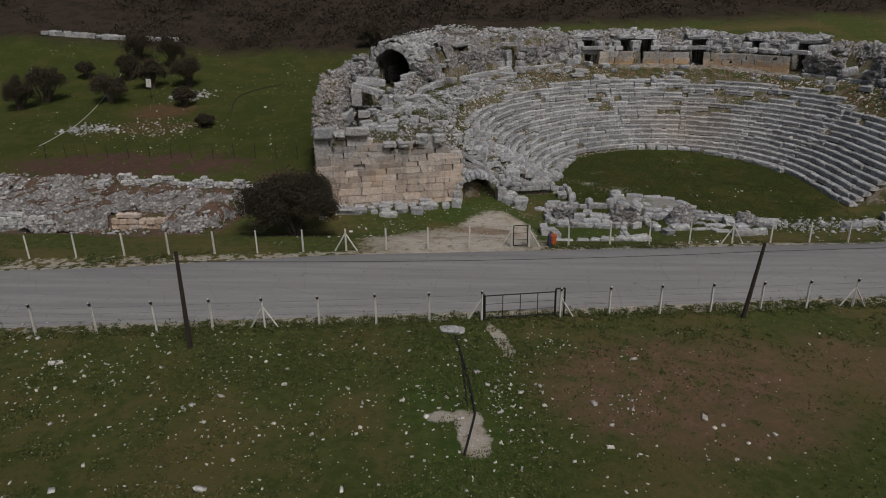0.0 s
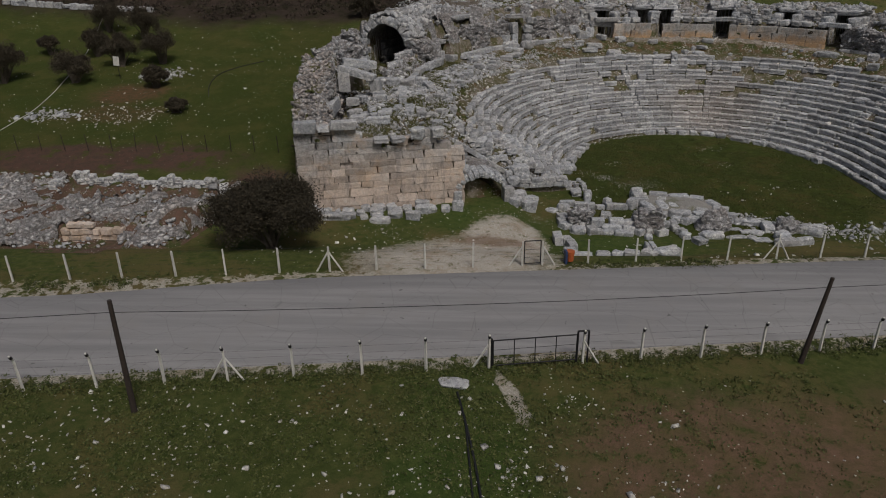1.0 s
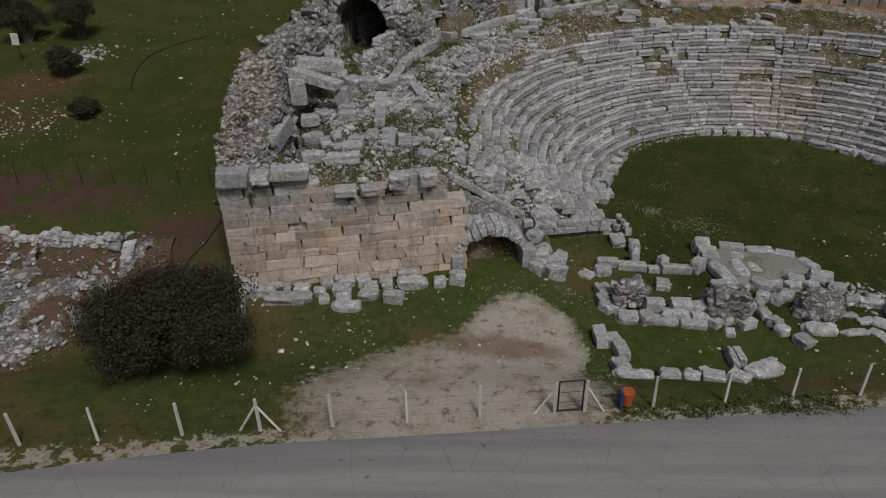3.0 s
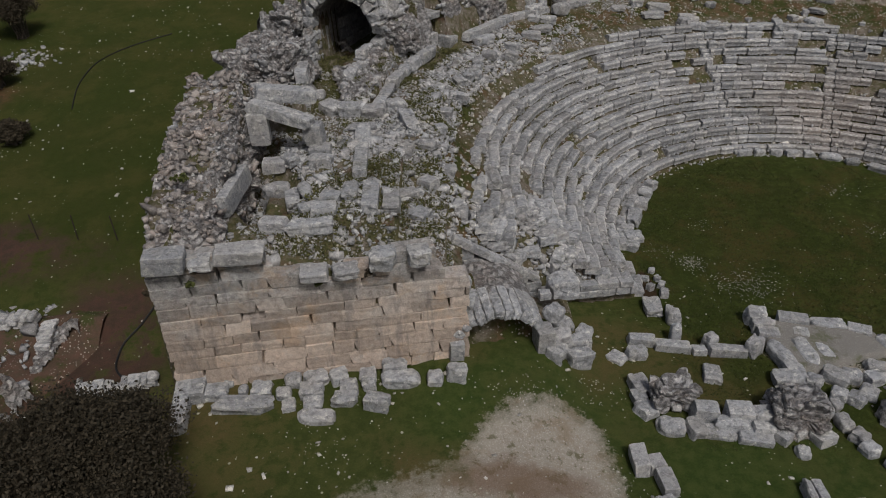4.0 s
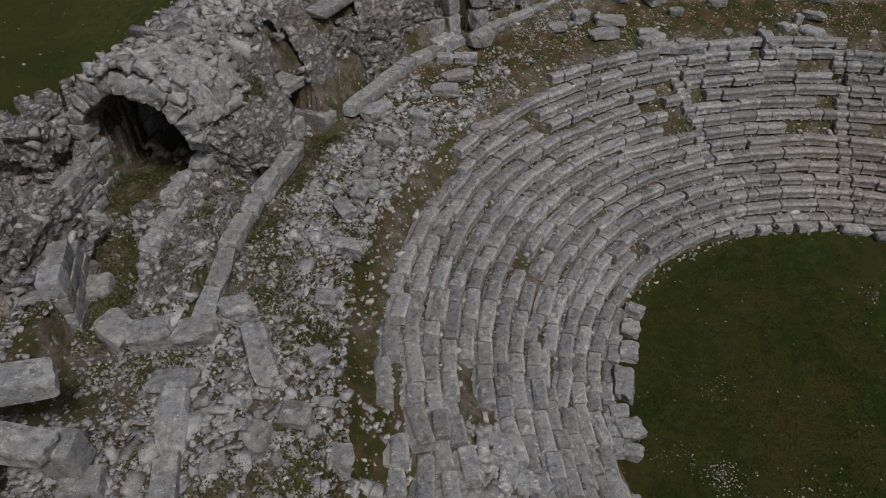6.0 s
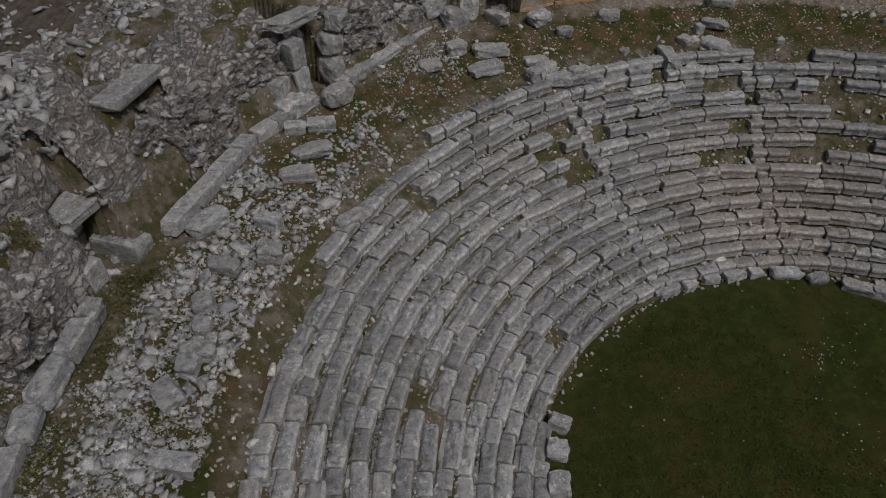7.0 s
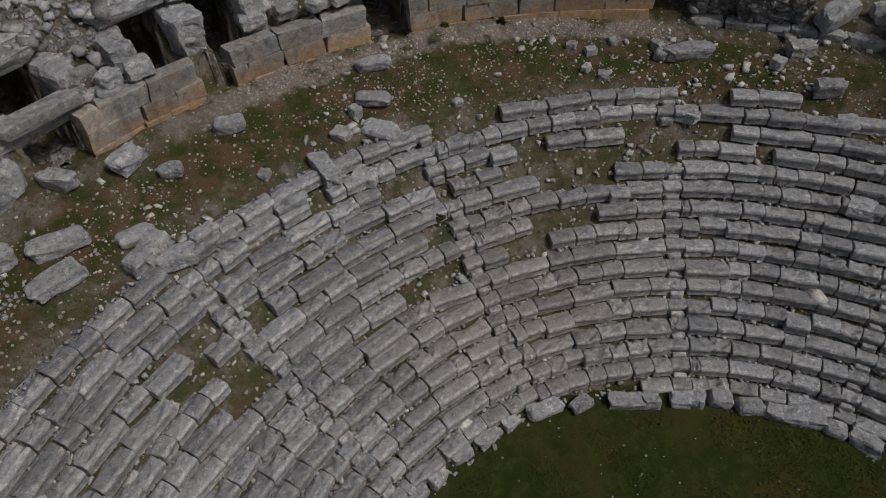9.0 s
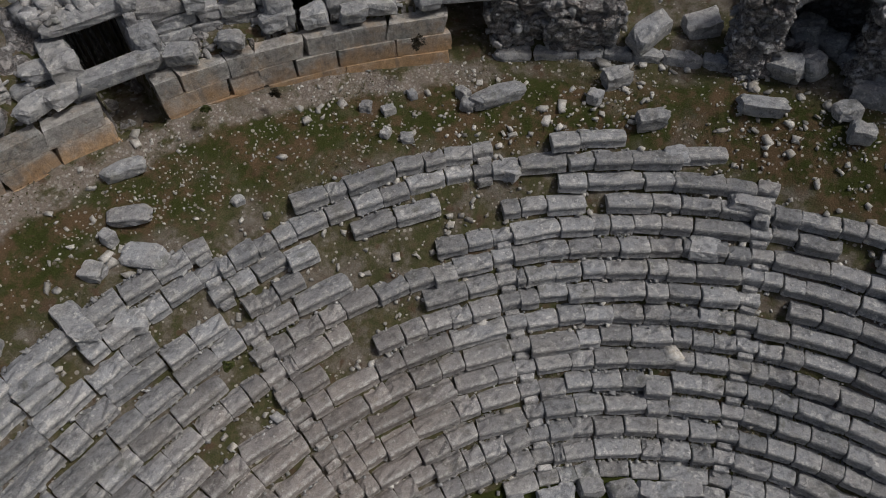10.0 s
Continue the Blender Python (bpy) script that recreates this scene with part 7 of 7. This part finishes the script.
def tufts():
    """Weeds along the verges and rank grass at the feet of walls."""
    n = 5200
    x = rng.uniform(-34, 34, n)
    side = rng.integers(0, 3, n)
    y = np.where(side == 0, near_line(x) + rng.normal(0.1, 0.35, n), np.where(side == 1, far_line(x) - 0.5 + rng.normal(0, 0.35, n), near_line(x) - np.abs(rng.normal(0, 4.0, n))))
    k = ((side == 0) | (vnoise(x, y, 2.0) > np.where(side == 1, 0.68, 0.5))) & ~((np.abs(x - 0.5) < 6.5) & (side == 1))
    x, y = x[k], y[k]
    z = land(x, y)
    m = 12
    c = np.repeat(np.stack([x, y, z], 1), m, 0)
    h = np.repeat(rng.uniform(0.05, 0.22, len(x)), m)
    c = c + rng.normal(size=c.shape) * np.array([0.10, 0.10, 0.0]) + np.stack([0 * h, 0 * h, h * rng.uniform(0, 1.2, len(h))], 1)
    tagged(new("weeds", leaves(len(c), lambda q: c, 0.055, LEAF_GREEN, "weeds")), "green weeds and rank grass along the verges", "weeds", kind="stuff")


tufts()


def grass(n, x0, x1, y0, y1, size, name, label, dry, mat):
    """Short grass blades over the open meadow."""
    x, y = rng.uniform(x0, x1, n), rng.uniform(y0, y1, n)
    k = (vnoise(x, y, 1.1) * 0.7 + vnoise(x, y, 4.0) * 0.6 > dry) & ((y < near_line(x) + 0.5) | (y > far_line(x)))
    k &= (x < 4.2) | (y > 34) | (rng.random(n) < 0.25)
    k &= (rseat(x, y) < R0 - 0.3) | ((x < 15) | (y < 44)) & (y < 44)
    x, y = x[k], y[k]
    c = np.stack([x, y, land(x, y) + rng.uniform(0.01, 0.09, len(x))], 1)
    tagged(new(name, leaves(len(c), lambda q: c, size, mat, name)), label, "grass", kind="stuff")


grass(110000, -34, 36, 17, 33.5, 0.055, "grass", "short green and straw-coloured meadow grass", 0.52, LEAF_GREEN)
grass(45000, -50, -11, 57, 92, 0.085, "grass", "patchy grass of the green slope", 0.5, LEAF_TURF)
grass(60000, 10, 33, 50, 76, 0.042, "grass", "short dark grass of the orchestra", 0.52, LEAF_TURF)


# ---- the smaller ruin west of the theatre ----
def ruin2_h(x, y):
    """Height of the broken masonry over the open ground: a terrace with raking shoulders, a recess and a small room."""
    n2, n3 = vnoise(x, y, 1.4), vnoise(x, y, 3.6)
    crest = 1.55 + 0.5 * (n3 - 0.5)
    rake = np.clip((y - 45.35 - 0.5 * n2) / 3.4, 0, 1) * crest
    recess = (x > -24.9) & (x < -20.7)
    h = np.where(recess, np.where(y > 47.85, crest, 0.12 + 0.3 * sstep(y, 46.2, 47.6)), rake)
    h = np.where(x < -28.2, np.maximum(rake, sstep(y, 46.9, 47.3) * crest), h)
    room = sstep(y, 51.3, 52.0) * sstep(x, -27.6, -27.2)
    h = h * (1 - room) + (0.35 + 0.35 * n2) * room
    h = h * (1 - sstep(y, 55.4, 56.2)) * sstep(x, -39.5, -37.5)
    return h * (1 - sstep(x + 0.35 * np.maximum(48.6 - y, 0) - 0.42 * np.maximum(y - 48.6, 0), -17.3, -16.4))


def ruin2_z(x, y):
    return land(x, y) + ruin2_h(x, y) + 0.25 * (vnoise(x, y, 0.9) - 0.5) * sstep(y, 45.4, 46.4) - 0.10


def ruin2_core(x, y):
    """Slanting broken ledges of the mortared rubble."""
    u, v = 0.80 * x + 0.60 * y, -0.60 * x + 0.80 * y
    h1, e1 = plates(u * 0.55 + 0.3 * vnoise(x, y, 0.6), v * 1.5, 0.8, 5)
    h2, e2 = plates(u * 0.8, v * 1.3, 0.32, 13)
    crack = np.clip(1 - e1 / 0.22, 0, 1) * 0.16 + np.clip(1 - e2 / 0.25, 0, 1) * 0.07
    return ruin2_z(x, y) + 0.62 * h1 + 0.24 * h2 - 1.5 * crack + 0.12


def ruin2_keep(x, y):
    room = (y > 51.6) & (y < 55.2) & (x > -27.4) & (vnoise(x, y, 1.0) > 0.25)
    recess = (x > -24.8) & (x < -20.8) & (y < 47.9)
    return (ruin2_h(x, y) > 0.18) & ~room & ~recess & (vnoise(x, y, 1.3) * 0.6 + vnoise(x, y, 0.7) * 0.4 > 0.20) & (y < 55.2)


tagged(sheet("earth_bank", np.arange(-41, -14, 0.2), np.arange(44.4, 57, 0.2), ruin2_z, red_earth()), "stony earth bank of the smaller ruin", "bank", kind="structure")
tagged(sheet("masonry_core", np.arange(-40, -14.5, 0.09), np.arange(44.8, 55.6, 0.09), ruin2_core, CORE, ruin2_keep), "slanting broken ledges of grey mortared rubble", "masonry", kind="structure")


def ruin2_weight(x, y):
    room = (y > 51.6) & (y < 55.0) & (x > -27.4)
    return ((ruin2_h(x, y) > 0.12) | (y > 55.5)) * np.clip(0.2 + 1.8 * (vnoise(x, y, 1.5) * 0.6 + vnoise(x, y, 4.0) * 0.4 - 0.46), 0.05, 1) * np.where(room, 0.6, 0.8)


x, y = scatter(5000, -40, -15.6, 45, 56.4, ruin2_weight)
strewn("rubble", "grey and pale rubble of the smaller ruin", "rubble", x, y, ruin2_z(x, y) + 0.06, rng.gamma(2.4, 0.045, len(x)) + 0.04, RUBBLE)
small = base("ruined_wall", -22, 55.2, 1.0, "low ruined wall of coursed rubble stones, reddish inside", "wall", kind="structure")
wall_run(small, SMALL, (-27.6, 55.6), (-16.8, 54.9), 0.9, lambda s: 2.55 + 0.2 * math.sin(s * 1.9) - 0.05 * s, 0.24, 0.25, 0.6, 0.55, name="stone", proud=0.08)
wall_run(small, SMALL, (-27.6, 53.4), (-27.5, 55.6), 0.8, lambda s: 2.5 + 0.2 * math.sin(s * 3), 0.27, 0.3, 0.6, 0.6, name="stone", proud=0.08)
wall_run(small, SMALL, (-16.6, 55.2), (-16.3, 53.6), 0.8, lambda s: 2.0 - 0.2 * s, 0.27, 0.3, 0.6, 0.6, name="stone", proud=0.08)
small = base("ruined_wall", -24, 47.6, 0.4, "remnant of orange limestone ashlar wall in a recess of rubble", "wall", kind="structure")
wall_run(small, variants("ashlar", WORN, FACE), (-24.7, 47.65), (-20.6, 47.5), 0.25, lambda s: 1.65 + 0.15 * math.sin(s * 1.3), 0.42, 0.45, 0.85, 0.5, name="ashlar", proud=0.05)
small = base("ruined_wall", -31, 51.2, 0.6, "thick broken wall of grey mortared rubble", "wall", kind="structure")
wall_run(small, SMALL, (-38.5, 46.7), (-28.4, 46.9), 0.3, lambda s: 2.1 + 0.3 * math.sin(s * 1.1), 0.3, 0.35, 0.9, 0.5, name="stone", proud=0.09)
rough_face("low rubble wall against the corner of the retaining wall", (-14.0, 51.7), (-11.0, 52.4), 0.35, lambda s: 1.05 + 0.1 * math.sin(s * 3), 0.26, 0.25, 0.55)

# low field wall and marker posts at the back of the green slope
FARW = base("field_wall", -60, 99, float(land(-60, 99)), "long low dry-stone field wall of pale blocks", "wall")
for k in range(18):
    x = -54.5 + 1.0 * k
    y = 98.4 + 0.09 * (x + 54.5)
    piece("stone", pick(ROUGH), box_tf(x, y, float(land(x, y)) + 0.25, rng.uniform(0.8, 1.2), 0.6, rng.uniform(0.4, 0.8), rng.uniform(-10, 10)), FARW)
sg = base("marker_sign", -33.0, 78.3, float(land(-33.0, 78.3)), "small white marker sign on a thin post", "sign")
bm = bmesh.new()
add_rod(bm, (-33.0, 78.3, float(land(-33, 78.3)) - 0.2), (-33.0, 78.3, float(land(-33, 78.3)) + 1.5), 0.03, None, 6)
part("post", bm, STEEL, sg)
bm = bmesh.new()
add_box(bm, box_tf(-33.05, 78.25, float(land(-33, 78.3)) + 1.75, 0.55, 0.06, 0.9, 5, 6))
part("panel", bm, CONCRETE, sg, "blank white panel")
inner = base("wire_fence", -25, 60.0, float(land(-25, 60)), "row of thin dark iron fence stakes on the slope", "fence")
for k in range(13):
    x = -36 + 1.9 * k
    y = 60.6 - 0.05 * k
    bm = bmesh.new()
    add_rod(bm, (x, y, float(land(x, y)) - 0.2), (x + rng.uniform(-0.1, 0.1), y, float(land(x, y)) + 1.35), 0.028, None, 5)
    part("stake", bm, WOOD, inner)

# stones of the gutter between seats and orchestra
GUTTER = [(11.1, 59.7, 0.5, 80), (11.15, 60.4, 0.35, 60), (11.1, 61.0, 0.3, 20), (11.0, 61.7, 0.3, 70), (10.4, 58.8, 0.9, 85), (11.0, 58.3, 0.9, 78), (10.55, 60.2, 0.3, 30), (10.5, 61.0, 0.25, 70)]
laid("edge_block", "small worn block along the orchestra gutter", "stone block", "blocks edging the orchestra", GUTTER, ROUGH, level, (0.3, 0.4), (0.3, 0.4))

def snake(pts, r, label, mat=RUBBER):
    """A hose through a few points of the plan, smoothed and laid on the ground."""
    out = []
    p = [Vector((*pts[0], 0))] + [Vector((*q, 0)) for q in pts] + [Vector((*pts[-1], 0))]
    for i in range(1, len(p) - 2):
        for k in range(8):
            s = k / 8
            q = 0.5 * (2 * p[i] + (p[i + 1] - p[i - 1]) * s + (2 * p[i - 1] - 5 * p[i] + 4 * p[i + 1] - p[i + 2]) * s * s + (3 * p[i] - p[i - 1] - 3 * p[i + 1] + p[i + 2]) * s ** 3)
            out.append((q.x, q.y, float(land(q.x, q.y)) + r))
    tagged(tube("hose", out, r, mat), label, "hose")


snake([(-19.5, 83.5), (-22.0, 81.0), (-23.2, 78.7), (-23.1, 75.5), (-22.2, 72.1)], 0.035, "black irrigation hose curving over the green slope")
snake([(-12.0, 57.2), (-12.6, 55.6), (-13.2, 54.5), (-13.1, 53.4), (-12.3, 52.6)], 0.045, "black hose on bare earth beside the wall")
snake([(-38.3, 63.9), (-37.9, 66.5), (-37.6, 71.7), (-39.2, 81.6), (-40.7, 89.7), (-42.5, 97.9)], 0.03, "pale thin hose running up the green slope", CONCRETE)

x, y = scatter(1500, -36, 38, 14, 33, lambda x, y: np.clip(0.15 + 1.4 * (vnoise(x, y, 3.1) - 0.35), 0.08, 1))
strewn("field_stones", "white stones and blossoms dotted over the meadow", "stones", x, y, land(x, y), rng.gamma(2.0, 0.030, len(x)) + 0.045, PALE, 0.5, 0.2)
for cx, cy, n, sp in ((13.3, 62.7, 110, 0.35), (15.5, 60.5, 190, 0.9), (12.1, 63.6, 50, 0.5), (13.3, 62.3, 60, 0.4), (15.8, 60.7, 150, 1.2), (24.5, 69.9, 60, 0.6), (24.2, 65.3, 50, 0.6), (15.0, 66.2, 40, 0.5), (4.6, 49.5, 130, 1.2), (6.5, 47.0, 150, 1.0), (3.4, 52.3, 120, 0.9), (-4.0, 49.6, 90, 1.4), (6.6, 53.0, 60, 0.8)):
    x, y = rng.normal(cx, sp, n), rng.normal(cy, sp * 0.7, n)
    strewn("wildflowers", "small white wildflowers scattered in the grass", "flowers", x, y, land(x, y) + 0.04, rng.uniform(0.02, 0.045, n), PALE, 0.4, 0.2)

def stands(i, a):
    ok = np.ones(len(i), bool)
    for ri, a0, a1 in MISSING:
        ok &= ~((i == ri) & (a > a0 - 1.5) & (a < a1 + 1.5))
        ok &= ~((i == ri - 1) & (a > a0 - 1.5) & (a < a1 + 1.5))
    return ok


n = 10000
i, a = rng.integers(0, NROW, n), rng.uniform(2, 188, n)
rr = R0 + DR * (i + 1) - np.abs(rng.normal(0.0, 0.09, n)) + 0.02
x, y = SX + rr * np.cos(np.radians(a)), SY + rr * np.sin(np.radians(a))
k = rng.random(n) < np.clip(2.2 * (vnoise(x, y, 1.4) * 0.6 + vnoise(x, y, 5.0) * 0.4 - 0.46) + 0.5 * (i > 11) * (a > 95) * (a < 160), 0.02, 0.9)
k &= stands(i, a)
x, y, i = x[k], y[k], i[k]
strewn("rubble", "gravel lodged in the grooves between the seat rows", "rubble", x, y, FLOOR + DZ * (i + 1) - 0.10, rng.gamma(2.0, 0.022, len(x)) + 0.025, RUBBLE, 0.7, 0.2)
n = 22000
i, a = rng.integers(0, NROW, n), rng.uniform(2, 188, n)
rr = R0 + DR * (i + 1) - np.abs(rng.normal(0.0, 0.07, n)) + 0.02
x, y = SX + rr * np.cos(np.radians(a)), SY + rr * np.sin(np.radians(a))
k = (vnoise(x + 40, y, 1.1) * 0.6 + vnoise(x, y + 40, 3.5) * 0.4 > 0.58) & stands(i, a)
c = np.stack([x[k], y[k], FLOOR + DZ * (i[k] + 1) - 0.10 + rng.uniform(0, 0.07, int(k.sum()))], 1)
tagged(new("moss", leaves(len(c), lambda q: c, 0.045, LEAF_MOSS, "moss")), "dark green moss and grass in the joints of the seating", "moss", kind="stuff")
n = 60000
x, y = rng.uniform(-8, 46, n), rng.uniform(54, 88, n)
k = ruin_keep(x, y) & (rseat(x, y) > 20.9) & (reff(x, y) < 23.0) | (ruin_keep(x, y) & (x < 2) & (x > -8) & (y < 66))
k &= vnoise(x, y, 1.0) * 0.6 + vnoise(x, y + 20, 3.0) * 0.4 > 0.55
x, y = x[k], y[k]
c = np.stack([x, y, ruin_z(x, y) + rng.uniform(0.0, 0.09, len(x))], 1)
tagged(new("grass", leaves(len(c), lambda q: c, 0.04, LEAF_MOSS, "grass")), "short patchy grass on the terrace and the wing", "grass", kind="stuff")

x, y = scatter(60000, 3, 46, 56, 90, lambda x, y: (ruin_keep(x, y) & (rseat(x, y) > 21.0) & (reff(x, y) < 22.95) & (x + y > 78)) * np.clip(2.2 * (vnoise(x, y, 0.9) * 0.5 + vnoise(x, y, 3.3) * 0.5 - 0.40), 0.03, 1))
strewn("rubble", "fine pale gravel strewn through the terrace turf", "rubble", x, y, ruin_z(x, y), rng.gamma(1.5, 0.016, len(x)) + 0.018, PALE, 0.6, 0.25)
x, y = scatter(26000, 0, 15, 68, 87, lambda x, y: (ruin_keep(x, y) & (rseat(x, y) > 20.9) & (reff(x, y) < 22.6)) * np.clip(2.6 * (vnoise(x, y, 0.8) * 0.5 + vnoise(x, y + 3, 2.9) * 0.5 - 0.40), 0.04, 1))
strewn("rubble", "grey gravel strewn along the western terrace", "rubble", x, y, ruin_z(x, y), rng.gamma(1.6, 0.024, len(x)) + 0.025, RUBBLE, 0.6, 0.25)
x, y = scatter(9000, -8, 16, 84, 100, lambda x, y: (np.hypot(x - CX, y - CY) > 28) * np.clip(2.0 * (vnoise(x, y, 1.7) - 0.3), 0.05, 1))
strewn("rubble", "grey rubble spread behind the ruin", "rubble", x, y, np.maximum(land(x, y), np.where(ruin_keep(x, y), ruin_z(x, y), -9)), rng.gamma(2.0, 0.07, len(x)) + 0.05, RUBBLE, 0.5, 0.3)

x, y = scatter(40000, -9, 4, 54, 72, lambda x, y: (ruin_keep(x, y) & (rseat(x, y) > 20.9) & (pocket(x, y) < 0.3)) * np.clip(2.4 * (vnoise(x, y, 0.8) * 0.5 + vnoise(x, y + 9, 2.7) * 0.5 - 0.38), 0.05, 1))
strewn("rubble", "fine gravel between the stones of the wing", "rubble", x, y, ruin_z(x, y), rng.gamma(1.5, 0.022, len(x)) + 0.025, RUBBLE, 0.6, 0.2)

x, y = scatter(150000, -9, 6, 54, 76, lambda x, y: (ruin_keep(x, y) & (rseat(x, y) > 20.9) & (reff(x, y) < 26)) * np.clip(3.5 * (vnoise(x + 5, y, 0.7) * 0.5 + vnoise(x, y + 5, 2.2) * 0.5 - 0.425), 0.0, 1))
c = np.stack([x, y, ruin_z(x, y) + rng.uniform(0.02, 0.20, len(x))], 1)
tagged(new("grass", leaves(len(c), lambda q: c, 0.05, LEAF_WING, "grass")), "bright green moss and weeds between the stones of the wing", "grass", kind="stuff")
x, y = scatter(14000, -7.4, -4, 64.4, 75, lambda x, y: corridor(x, y) * np.clip(3.0 * (vnoise(x, y, 0.9) - 0.15), 0.2, 1))
c = np.stack([x, y, ruin_z(x, y) + rng.uniform(0.0, 0.14, len(x))], 1)
tagged(new("grass", leaves(len(c), lambda q: c, 0.05, LEAF_WING, "grass")), "green grass on the floor of the corridor", "grass", kind="stuff")
x, y = scatter(16000, -2, 8, 62, 80, lambda x, y: (ruin_keep(x, y) & (rseat(x, y) > 21.0) & (reff(x, y) < 22.7)) * np.clip(2.4 * (vnoise(x, y + 3, 1.2) * 0.6 + vnoise(x, y, 3.1) * 0.4 - 0.3), 0.1, 1))
strewn("rubble", "grey stones strewn along the west end of the terrace", "rubble", x, y, ruin_z(x, y), rng.gamma(2.0, 0.04, len(x)) + 0.05, RUBBLE, 0.6, 0.3, True)
